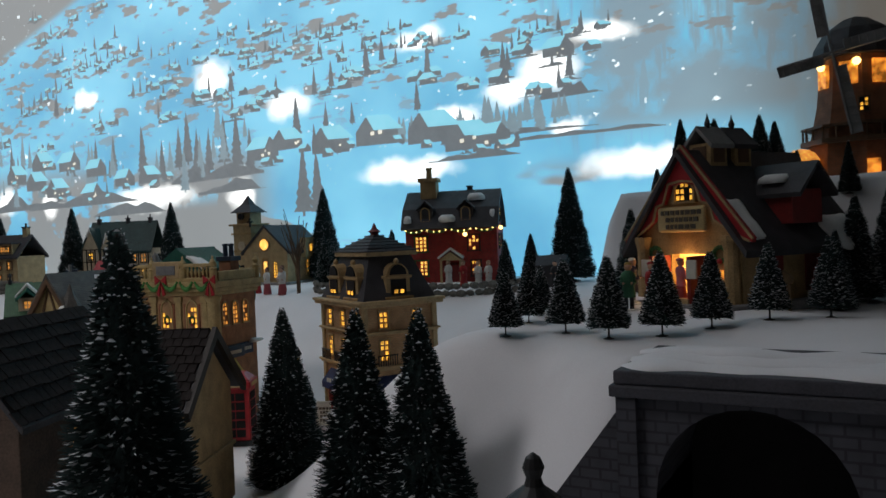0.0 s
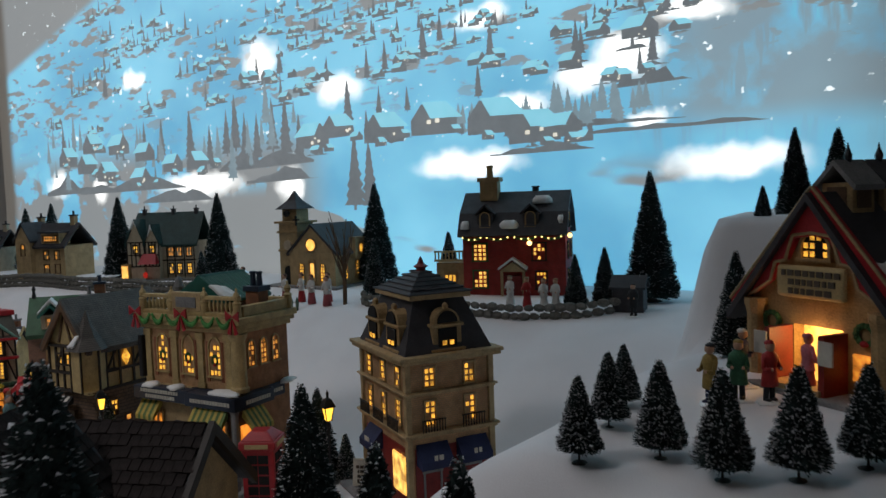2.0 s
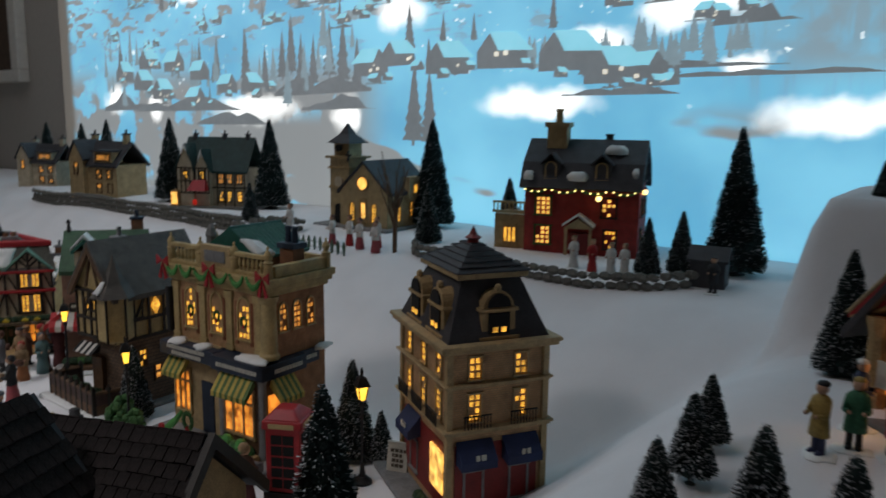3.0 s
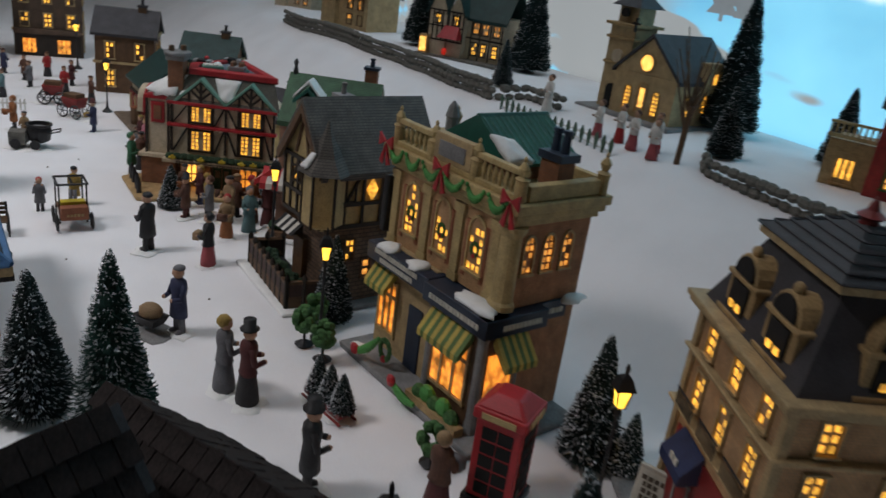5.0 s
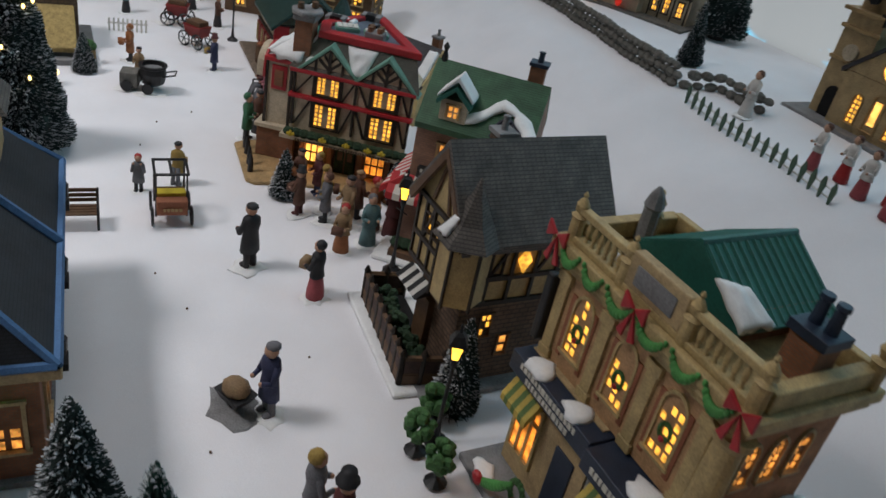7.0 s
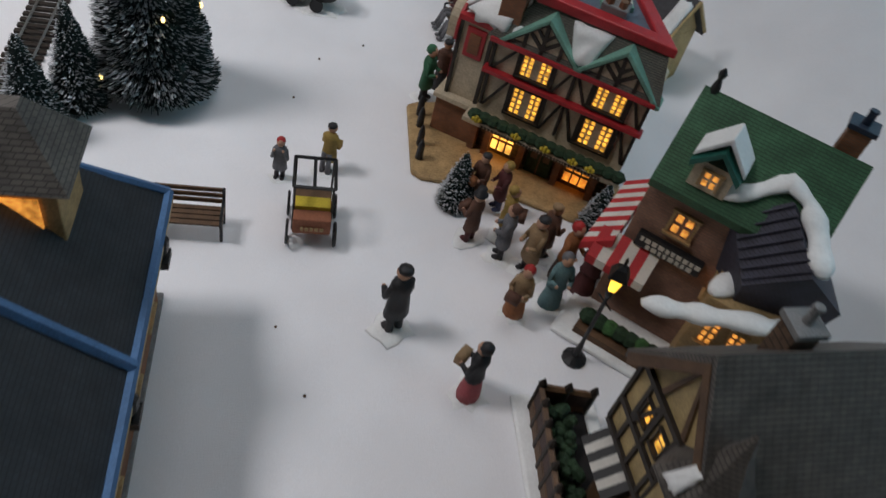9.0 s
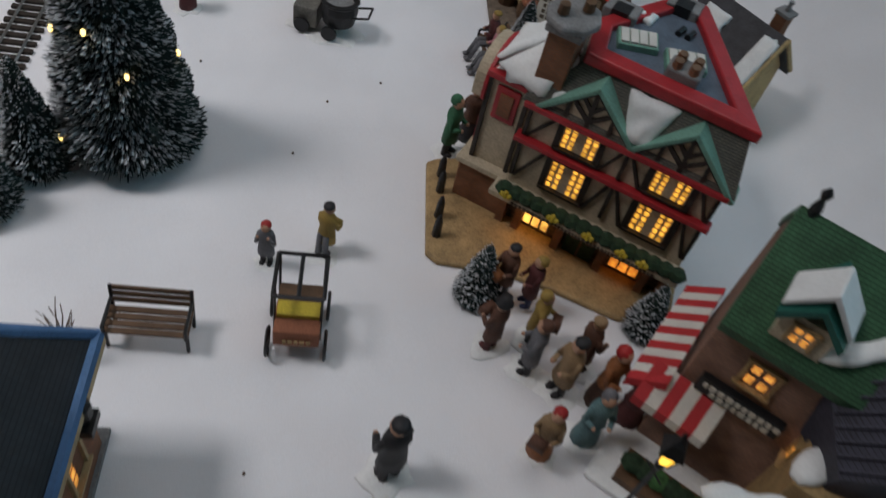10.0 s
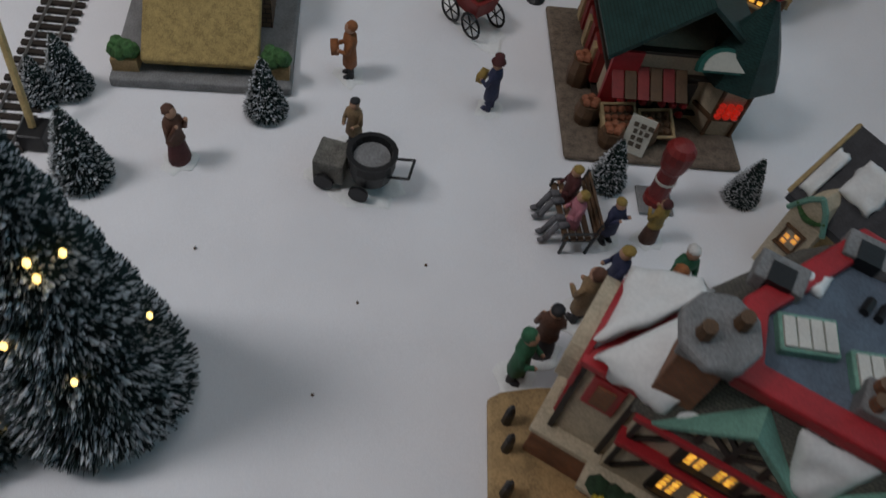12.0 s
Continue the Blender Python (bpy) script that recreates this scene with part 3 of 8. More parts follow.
# ---- things that repeat ----
def crown_mesh(name, h, r, count, seed, material, flock=0.35, waist=0.05, root=0.6):
    """A bottle-brush crown: bristles round a wire, and white flocking on their tips."""
    rnd = random.Random(seed)
    verts, faces, fv, ff = [], [], [], []
    n = 14
    for k in range(9):
        f = k / 8
        rr = r * (0.5 + 0.5 * root) * (1 - f) ** 0.85 + 0.0012
        z = waist * h + (h * (1 - waist)) * f * 0.98
        verts += [(rr * (0.85 + 0.3 * rnd.random()) * math.cos(6.2832 * i / n), rr * (0.85 + 0.3 * rnd.random()) * math.sin(6.2832 * i / n), z) for i in range(n)]
    for k in range(8):
        faces += [(k * n + i, k * n + (i + 1) % n, (k + 1) * n + (i + 1) % n, (k + 1) * n + i) for i in range(n)]
    faces.append(tuple(range(n))[::-1])
    for _ in range(count):
        f = 1 - math.sqrt(rnd.random()) if rnd.random() < 0.85 else rnd.random()
        a = rnd.uniform(0, 6.2832)
        tier = 1 + 0.05 * math.sin(f * 38 + a)
        rr = (r * (1 - f) ** 0.85 + 0.002) * tier * rnd.uniform(0.84, 1.08)
        z = waist * h + h * (1 - waist) * f
        c, s = math.cos(a), math.sin(a)
        z1 = z + rnd.uniform(-0.2, 0.55) * rr * 1.25 * (1 - root)
        w = 0.0004 + 0.0006 * rnd.random() * (r / 0.04)
        i = len(verts)
        verts += [(rr * root * c + w * s, rr * root * s - w * c, z - w), (rr * root * c - w * s, rr * root * s + w * c, z + w), (rr * c - w * .4 * s, rr * s + w * .4 * c, z1), (rr * c + w * .4 * s, rr * s - w * .4 * c, z1 - w * .6)]
        faces.append((i, i + 1, i + 2, i + 3))
        if rnd.random() < flock:
            q = w * rnd.uniform(0.6, 1.5) * rnd.choice((0.6, 1, 1.6))
            j = len(fv)
            fv += [(rr * c * 1.01, rr * s * 1.01, z1 + q), (rr * c * .93 - q * s, rr * s * .93 + q * c, z1 + q * .2), (rr * c * .93 + q * s, rr * s * .93 - q * c, z1 + q * .2), (rr * c * .8, rr * s * .8, z1 + q * .9)]
            ff += [(j, j + 1, j + 2), (j, j + 3, j + 1), (j, j + 2, j + 3), (j + 1, j + 3, j + 2)]
    out = []
    for nm, v, f, m in ((name, verts, faces, material), ("flocking", fv, ff, FLOCK)):
        me = bpy.data.meshes.new(nm)
        me.from_pydata(v, [], f)
        me.materials.append(m)
        out.append(me)
    return out


TREE_KINDS = {}


def tree_kind(key, h, r, count, seed, material=None, flock=0.35, root=0.6):
    TREE_KINDS[key] = (h, r, crown_mesh("crown", h, r, count, seed, material or NEEDLE, flock, root=root))


tree_kind("tall", 0.175, 0.034, 9000, 1, None, 0.14)
tree_kind("tall_green", 0.15, 0.036, 9000, 2, NEEDLE_GREEN, 0.30)
tree_kind("small", 0.062, 0.0145, 3600, 3, None, 0.32)
tree_kind("mid", 0.11, 0.024, 6000, 4, None, 0.25)
tree_kind("big", 0.26, 0.053, 42000, 5, None, 0.34, 0.78)


def tree(key, x, y, z, h, label, turn=0.0, group="bottle-brush fir trees", wide=1.0, lift=0.0):
    kh, kr, (crown, flock) = TREE_KINDS[key]
    s = h / kh
    ob = thing("fir_tree", x, y, z - 0.001, turn, label, "tree", group)
    ob.scale = (s * wide, s * wide, s)
    bm = bmesh.new()
    lathe(bm, 0, 0, [(kr * .42, 0), (kr * .40, kh * .012), (kr * .12, kh * .03), (kr * .05, kh * .04), (kr * .04, kh * .5), (kr * .02, kh * .99)], 8)
    part("trunk", bm, STEM, ob)
    for nm, me in (("crown", crown), ("flocking", flock)):
        o = new(nm, me)
        o.parent = ob
        o.location, o.scale = (0, 0, kh * lift), (1, 1, 1 - lift)
    return ob


def street_lamp(x, y, h, z=0.0):
    ob = thing("street_lamp", x, y, z, 20, "black cast-iron street lamp with a lit yellow lantern", "street lamp", "street lamps")
    s = h / 0.1
    bm = bmesh.new()
    lathe(bm, 0, 0, [(.0085 * s, 0), (.0085 * s, .002 * s), (.006 * s, .004 * s), (.004 * s, .006 * s)], 12)
    part("base", bm, BLACK, ob, smooth=False)
    bm = bmesh.new()
    lathe(bm, 0, 0, [(.003 * s, .006 * s), (.0022 * s, .012 * s), (.0014 * s, .02 * s), (.0013 * s, .066 * s), (.0026 * s, .07 * s), (.0018 * s, .074 * s)], 8)
    rod(bm, (-.007 * s, 0, .062 * s), (.007 * s, 0, .062 * s), .0006 * s)
    part("pole", bm, BLACK, ob)
    bm = bmesh.new()
    lathe(bm, 0, 0, [(.0032 * s, .0745 * s), (.0058 * s, .087 * s)], 4)
    part("lantern_glass", bm, LAMP_GLASS, ob, "lit yellow glass")
    bm = bmesh.new()
    lathe(bm, 0, 0, [(.0085 * s, .087 * s), (.0045 * s, .094 * s), (.0012 * s, .096 * s), (.0015 * s, .1 * s), (.0002 * s, .103 * s)], 4)
    for i in range(4):
        a = 1.5708 * i
        rod(bm, (.0034 * s * math.cos(a), .0034 * s * math.sin(a), .074 * s), (.0062 * s * math.cos(a), .0062 * s * math.sin(a), .0875 * s), .0006 * s, 4)
    part("lantern_cap", bm, BLACK, ob)
    return ob


def figurine(x, y, turn, h, label, coat="black", low=None, hat="black", skirt=False, hat_kind="top", z=0.0, base=True, extra=None, lean=0.0, arm=0.3, seated=False):
    """A painted statuette: one plain mesh."""
    mats = [PAINTS[coat], PAINTS[low or coat], PAINTS[hat], SKIN, SNOW_PAINT, PAINTS[extra or "brown"]]
    bm = bmesh.new()
    u = h / 0.062

    def paint(i, start):
        bm.faces.ensure_lookup_table()
        for f in bm.faces[start:]:
            f.material_index = i

    k = 0
    if base:
        blob(bm, -.015 * u, .015 * u, -.013 * u, .013 * u, 0, .0022 * u, int(x * 1000) % 97, 14)
        paint(4, k)
        k = len(bm.faces)
    if seated:
        for sx in (-1, 1):
            rod(bm, (sx * .0032 * u, 0, .019 * u), (sx * .0042 * u, -.014 * u, .020 * u), .0034 * u, 7)
            rod(bm, (sx * .0042 * u, -.014 * u, .020 * u), (sx * .0046 * u, -.021 * u, .001 * u), .0029 * u, 7)
            ball(bm, sx * .0046 * u, -.0235 * u, -.0005 * u, .0032 * u, 6, 1, 1.6, .8)
    elif skirt:
        lathe(bm, 0, 0, [(.0095 * u, .001), (.0088 * u, .01 * u), (.006 * u, .026 * u), (.004 * u, .034 * u)], 10, None, 1, .85)
    else:
        for sx in (-1, 1):
            rod(bm, (sx * .0035 * u, .001 * u, .001), (sx * .0028 * u, 0, .026 * u), .0027 * u, 7)
            ball(bm, sx * .0036 * u, -.002 * u, .0028 * u, .003 * u, 6, 1, 1.5, .8)
    paint(1, k)
    k = len(bm.faces)
    lathe(bm, 0, lean, [(.0082 * u, (.016 if not skirt else .024) * u), (.0074 * u, .026 * u), (.0064 * u, .034 * u), (.0078 * u, .041 * u), (.0070 * u, .046 * u), (.0022 * u, .0495 * u)], 10, None, 1.05, .78)
    for sx in (-1, 1):
        rod(bm, (sx * .0064 * u, lean, .0445 * u), (sx * .0086 * u, lean - .003 * u, .033 * u), .0022 * u, 6)
        rod(bm, (sx * .0086 * u, lean - .003 * u, .033 * u), (sx * .005 * u, lean - .0095 * u, (.030 + .012 * arm) * u), .0019 * u, 6)
    paint(0, k)
    k = len(bm.faces)
    ball(bm, 0, lean * 1.3 - .0005 * u, .0535 * u, .0048 * u, 9, 1, 1, 1.12)
    ball(bm, .005 * u, lean - .010 * u, (.030 + .012 * arm) * u, .0017 * u, 5)
    ball(bm, -.005 * u, lean - .010 * u, (.030 + .012 * arm) * u, .0017 * u, 5)
    paint(3, k)
    k = len(bm.faces)
    hy = lean * 1.3
    if hat_kind == "top":
        lathe(bm, 0, hy, [(.0065 * u, .0562 * u), (.0065 * u, .057 * u), (.0042 * u, .0574 * u), (.0043 * u, .0635 * u)], 10)
    elif hat_kind == "cap":
        ball(bm, 0, hy + .0005 * u, .0565 * u, .0045 * u, 9, 1.08, 1.15, .6)
    else:
        ball(bm, 0, hy + .001 * u, .0552 * u, .0052 * u, 9, 1.0, 1.0, .95)
    paint(2, k)
    if extra:
        k = len(bm.faces)
        bx(bm, -.008 * u, .004 * u, -.016 * u, -.0095 * u, .028 * u, .036 * u)
        paint(5, k)
    bmesh.ops.bevel(bm, geom=[], offset=0)
    me = mesh_of("figurine", bm, mats, True)
    ob = new("figurine", me)
    ob.matrix_basis = pose(x, y, z - 0.0005, 0, 0, turn)
    return tagged(ob, label, "figurine", "painted figurines")


def window(parent, x, z, w, h, m, cols=2, rows=3, arched=False, frame_mat=None, lit=None, surround=True, sill=True, dark=0.0, seed=1, name="window"):
    """A moulded window on a facade whose outer face is y = 0 of m (x right, y inwards): surround and sill, glazing bars, lit panes."""
    fr = frame_mat or TAN
    bm = bmesh.new()
    t = min(0.0022, w * .14)
    if surround:
        bx(bm, x - w / 2 - t, x - w / 2, -.0018, .001, z, z + h, m)
        bx(bm, x + w / 2, x + w / 2 + t, -.0018, .001, z, z + h, m)
        if not arched:
            bx(bm, x - w / 2 - t * 1.4, x + w / 2 + t * 1.4, -.0022, .001, z + h, z + h + t, m)
    if arched:
        n = 8
        for i in range(n):
            a0, a1 = math.pi * i / n, math.pi * (i + 1) / n
            poly = [(x + r * math.cos(a), z + h + r * math.sin(a)) for r, a in ((w / 2, a0), (w / 2 + t, a0), (w / 2 + t, a1), (w / 2, a1))]
            prism(bm, poly, -.0018, .001, m)
    if sill:
        bx(bm, x - w / 2 - t * 1.5, x + w / 2 + t * 1.5, -.0032, .001, z - t * .9, z, m)
    win = part(name, bm, fr, parent)
    bm = bmesh.new()
    top = z + h + (w / 2 if arched else 0)
    bx(bm, x - w / 2, x + w / 2, .0002, .0007, z, z + h, m)
    if arched:
        prism(bm, [(x + w / 2 * math.cos(math.pi * i / 8), z + h + w / 2 * math.sin(math.pi * i / 8)) for i in range(9)], .0002, .0007, m)
    part("glazing_bars", bm, SHADE_BLACK if dark else WOOD, win)
    rnd = random.Random(seed)
    bm = bmesh.new()
    cw, ch = w / cols, (top - z) / rows
    made = 0
    for i in range(cols):
        for j in range(rows):
            if rnd.random() < dark or (cols == 5 and i == 2):
                continue
            x0, x1, z0, z1 = x - w / 2 + cw * (i + .2), x - w / 2 + cw * (i + .8), z + ch * (j + .17), z + ch * (j + .83)
            if arched and z1 > z + h:
                lim = math.sqrt(max(0.0, (w / 2) ** 2 - (z1 - z - h) ** 2)) * .96
                x0, x1 = max(x0, x - lim), min(x1, x + lim)
                if x1 - x0 < cw * .2:
                    continue
            bx(bm, x0, x1, -.0004, .0004, z0, z1, m)
            made += 1
    if made:
        part("panes", bm, lit or LIT, win, "glowing yellow panes")
    else:
        bm.free()
    return win


def face(x, y, turn, z=0.0):
    """The frame of a facade: origin at its foot, x to the right seen from outside, y inwards."""
    return pose(x, y, z, 0, 0, turn)


def gable_roof(bm, x0, x1, y0, y1, z0, z1, over=0.006, thick=0.005, axis="x"):
    """Two slabs that meet at a ridge along x or y."""
    if axis == "x":
        c, lo, hi, a, b = (y0 + y1) / 2, y0, y1, x0 - over, x1 + over
    else:
        c, lo, hi, a, b = (x0 + x1) / 2, x0, x1, y0 - over, y1 + over
    s = (z1 - z0) / (c - lo)
    for sgn, e in ((1, lo - over), (-1, hi + over)):
        ez = z0 - s * over
        v = []
        for along in (a, b):
            for across, z in ((e, ez), (c, z1), (c, z1 + thick), (e - sgn * .0008, ez + thick)):
                v.append(bm.verts.new((along, across, z) if axis == "x" else (across, along, z)))
        for f in ((0, 1, 2, 3), (7, 6, 5, 4), (0, 4, 5, 1), (1, 5, 6, 2), (2, 6, 7, 3), (3, 7, 4, 0)):
            bm.faces.new([v[i] for i in f])
    return bm


def chimney(parent, x, y, z0, z1, w, material, cap=None, pots=2):
    bm = bmesh.new()
    bx(bm, x - w / 2, x + w / 2, y - w / 2, y + w / 2, z0, z1)
    ch = part("chimney", bm, material, parent, bevel=.0006)
    bm = bmesh.new()
    bx(bm, x - w * .62, x + w * .62, y - w * .62, y + w * .62, z1, z1 + w * .25)
    part("chimney_cap", bm, cap or SLATE, ch, bevel=.0005)
    for i in range(pots):
        bm = bmesh.new()
        lathe(bm, x + (i - (pots - 1) / 2) * w * .5, y, [(w * .2, z1 + w * .25), (w * .17, z1 + w * .8), (w * .22, z1 + w * .85), (w * .2, z1 + w * .95)], 8)
        part("chimney_pot", bm, cap or SLATE, ch)
    return ch


def bars(parent, x, z, w, h, m, material, rows=1, seed=3, y=-0.0006, lab="lettering"):
    """Writing that cannot be read: short plain bars."""
    rnd = random.Random(seed)
    bm = bmesh.new()
    rh = h / rows
    for r in range(rows):
        cx = x - w / 2 * (.95 if r == 0 else .7)
        while cx < x + w / 2 * (.95 if r == 0 else .7):
            lw = rnd.uniform(.4, .8) * rh
            bx(bm, cx, cx + lw, y - .0004, y + .0006, z + h - rh * (r + .85), z + h - rh * (r + .2), m)
            cx += lw + rh * .25
    return part(lab, bm, material, parent)


def wreath(parent, x, z, r, m, y=-.002):
    bm = bmesh.new()
    n = 14
    for i in range(n):
        a = 6.2832 * i / n
        v = m @ Vector((x + r * math.cos(a), y, z + r * math.sin(a)))
        ball(bm, v.x, v.y, v.z, r * .36, 5)
    w = part("wreath", bm, GARLAND, parent)
    v = m @ Vector((x, y - .001, z - r))
    part("bow", ball(bmesh.new(), v.x, v.y, v.z, r * .4, 6, 1.3), RED, w)
    return w


def swag(bm, p, q, sag, r, n=9):
    p, q = Vector(p), Vector(q)
    for i in range(n + 1):
        f = i / n
        v = p.lerp(q, f) - Vector((0, 0, sag * 4 * f * (1 - f)))
        ball(bm, v.x, v.y, v.z, r * (0.75 + .5 * math.sin(math.pi * f)), 6)


# ---- tailor's shop ----
def tailor_shop():
    ob = thing("tailor_shop", -0.689, 0.813, 0, 4.8, "cream two-storey shop with balustrade, arched lit windows and navy fascia", "model building", "village buildings")
    W, D = 0.086, 0.105
    ob.scale = (.815, .70, 1.0)
    bm = bmesh.new()
    bx(bm, -W - .012, W + .03, -.045, D, 0, .006)
    part("base_plate", bm, GREY, ob, "grey cobbled plate", bevel=.002)
    bm = bmesh.new()
    bx(bm, -W, W, .002, D, .006, .172)
    part("body", bm, TERRA_BRICK, ob, bevel=.0008)
    bm = bmesh.new()
    bx(bm, -W, W, 0, .003, .098, .158)
    part("front_wall", bm, TERRA_PLASTER, ob, "terracotta-tinted plaster front")
    front, right = face(0, 0, 0), face(W, 0, 90)
    # upper floor
    for i, x in enumerate((-.052, -.004, .044)):
        window(ob, x, .112, .019, .030, front, 3, 6, True, CREAM, dark=.38, seed=20 + i)
        wreath(ob, x, .1285, .0046, front, -.0012)
    for i, x in enumerate((-.078, -.028, .020, .069)):
        bm = bmesh.new()
        bx(bm, x - .0065, x + .0065, -.004, .002, .098, .104)
        bx(bm, x - .005, x + .005, -.0032, .002, .104, .15)
        bx(bm, x - .007, x + .007, -.0045, .002, .15, .157)
        part("pilaster", bm, CREAM, ob, bevel=.0006)
    for x in (-.0655, -.0405, -.0165, .0085, .0315, .0565):
        part("pilaster_panel", bx(bmesh.new(), x - .0022, x + .0022, -.0012, .001, .106, .148), TERRACOTTA, ob, "terracotta wall panel")
    bm = bmesh.new()
    lathe(bm, W - .004, .003, [(.0125, .098), (.0125, .102), (.0105, .104), (.0095, .15), (.013, .155), (.013, .158)], 16)
    part("corner_column", bm, CREAM, ob, smooth=False)
    for i, y in enumerate((.024, .05, .076)):
        window(ob, y, .122, .013, .020, right, 2, 5, True, TAN, LIT_DIM, dark=.15, seed=40 + i)
    # cornice and balustrade
    for o, z0, z1 in ((.004, .158, .163), (.008, .163, .168), (.011, .168, .175)):
        part("cornice", bx(bmesh.new(), -W - o, W + o, -o, D + o, z0, z1), CREAM, ob, bevel=.0012)
    bm = bmesh.new()
    bx(bm, -W - .004, W + .004, -.004, .006, .175, .179)
    bx(bm, -W - .004, W + .004, -.003, .005, .192, .196)
    part("handrail", bm, CREAM, ob, bevel=.0008)
    bm = bmesh.new()
    lathe(bm, 0, 0, [(.0022, .179), (.0012, .181), (.0025, .186), (.0012, .191), (.002, .192)], 8)
    bal = mesh_of("baluster", bm, CREAM)
    for i in range(22):
        x = -W + .012 + i * (2 * W - .024) / 21
        if abs(x) < .026:
            continue
        o = new("baluster", bal)
        o.parent, o.location = ob, (x, .001, 0)
    bm = bmesh.new()
    bx(bm, -.026, .026, -.004, .006, .179, .199)
    part("name_panel", bm, TAN, ob, bevel=.001)
    bm = bmesh.new()
    bx(bm, -.018, .018, -.0052, -.0035, .183, .194)
    part("dark_panel", bm, GREY, ob)
    bm = bmesh.new()
    lathe(bm, 0, 0, [(.0055, .175), (.0055, .189), (.0068, .190), (.003, .192), (.0052, .197), (.003, .200), (.0012, .2015), (.002, .203), (.0006, .205)], 10)
    urn = mesh_of("urn", bm, CREAM, False)
    for x, y in ((-W, 0), (-.03, 0), (.03, 0), (W, 0), (W + .004, D), (-W + .004, .075), (-.004, D + .016)):
        o = new("urn", urn)
        o.parent, o.location = ob, (x, y, 0)
    for x in (W + .001, -W):
        part("parapet", bx(bmesh.new(), x - .005, x + .005, .006, D, .175, .186), CREAM, ob, bevel=.001)
    # garlands and bows
    for a, b in ((-W, -.034), (-.034, .03), (.03, W)):
        for p, q in ((a, (a + b) / 2), ((a + b) / 2, b)):
            bm = bmesh.new()
            swag(bm, (p + .003, -.012, .174), (q - .003, -.012, .174), .008, .0026)
            part("garland", bm, BRIGHT_GARLAND, ob, smooth=True)
    for x in (-W - .004, -.003, W + .002):
        bm = bmesh.new()
        for s in (-1, 1):
            prism(bm, [(x, .177), (x + s * .011, .183), (x + s * .011, .172)], -.0145, -.0115)
            prism(bm, [(x, .176), (x + s * .009, .160), (x + s * .003, .158)], -.014, -.0115)
        part("bow", bm, RED, ob, "red ribbon bow", bevel=.0008)
    # green metal roof behind, its ridge running back from the street
    part("attic", bx(bmesh.new(), -.044, .038, .034, D + .010, .172, .194), BRICK, ob)
    bm = bmesh.new()
    prism(bm, [(-.054, .189), (-.052, .186), (.046, .186), (.048, .189), (.000, .2125), (-.006, .2125)], .026, D + .018)
    roof = part("roof", bm, TEAL_ROOF, ob, "ribbed green metal roof")
    for i in range(13):
        y = .0285 + i * (D - .014) / 12
        for x0, x1 in ((.047, .0), (-.053, -.006)):
            part("rib", rod(bmesh.new(), (x0, y, .1895), (x1, y, .2128), .0011, 5), TEAL_ROOF, roof)
    part("ridge_cap", rod(bmesh.new(), (-.003, .026, .2125), (-.003, D + .018, .2125), .0028, 6), TEAL_ROOF, roof)
    bm = bmesh.new()
    snow_sheet(bm, (.050, .020, .1885), (.050, .058, .1885), (.026, .046, .2015), (.016, .020, .2055), .004, 4)
    part("roof_snow", bm, SNOW_PAINT, ob, smooth=True)
    bm = bmesh.new()
    snow_sheet(bm, (-.058, .040, .176), (-.030, .034, .176), (-.036, .012, .176), (-.062, .016, .176), .004, 5)
    part("roof_snow", bm, SNOW_PAINT, ob, smooth=True)
    part("back_parapet", bx(bmesh.new(), -W, W, D - .004, D + .004, .175, .187), CREAM, ob, bevel=.001)
    bm = bmesh.new()
    lathe(bm, -W + .010, .062, [(.007, .175), (.0065, .196), (.008, .198), (.005, .206), (.0015, .210)], 8)
    part("roof_cowl", bm, GREY, ob, "grey capped roof cowl")
    chimney(ob, W - .016, .062, .172, .197, .022, BRICK, NAVY, 2)
    # street floor
    bm = bmesh.new()
    bx(bm, -W, .004, -.006, .004, .006, .098)
    part("left_front", bm, TAN, ob)
    bm = bmesh.new()
    bx(bm, -W - .004, W * .12, -.024, .003, .083, .097)
    fas = part("fascia", bm, NAVY, ob, "navy fascia with pale lettering", bevel=.001)
    bars(fas, -.040, .0845, .074, .0115, face(0, -.024, 0), LETTER, 2, 8)
    bm = bmesh.new()
    prism(bm, [(.012, .083), (W + .014, .083), (W + .014, .097), (.012, .097)], -.030, .003)
    bx(bm, W, W + .014, -.03, .052, .083, .097)
    fas2 = part("corner_fascia", bm, NAVY, ob, bevel=.001)
    bars(fas2, .056, .087, .07, .006, face(0, -.030, 0), LETTER, 1, 9)
    bars(fas2, .03, .087, .05, .006, face(W + .014, -.014, 90), LETTER, 1, 10)
    for i, (a, b) in enumerate(((-.076, -.05), (-.03, -.002), (.04, W + .012))):
        bm = bmesh.new()
        blob(bm, a, b, -.026, .0, .0965, .004, 30 + i, 12)
        part("snow", bm, SNOW_PAINT, ob, smooth=True)
    for i, (x, w, m) in enumerate(((-.066, .03, front), (.05, .052, front))):
        bm = bmesh.new()
        y = -.007 if i == 0 else -.02
        bx(bm, x - w / 2, x + w / 2, y, y + .002, .024, .066)
        dw = part("display_window", bm, LIT_ORANGE, ob, "orange-lit display window")
        bm = bmesh.new()
        for k in range(4):
            xx = x - w / 2 + k * w / 3
            bx(bm, xx - .0014, xx + .0014, y - .002, y + .002, .02, .07)
        for z in (.022, .055, .067):
            bx(bm, x - w / 2 - .002, x + w / 2 + .002, y - .0018, y + .002, z - .0013, z + .0013)
        part("window_frame", bm, CREAM if i == 0 else TAN, dw)
    bm = bmesh.new()
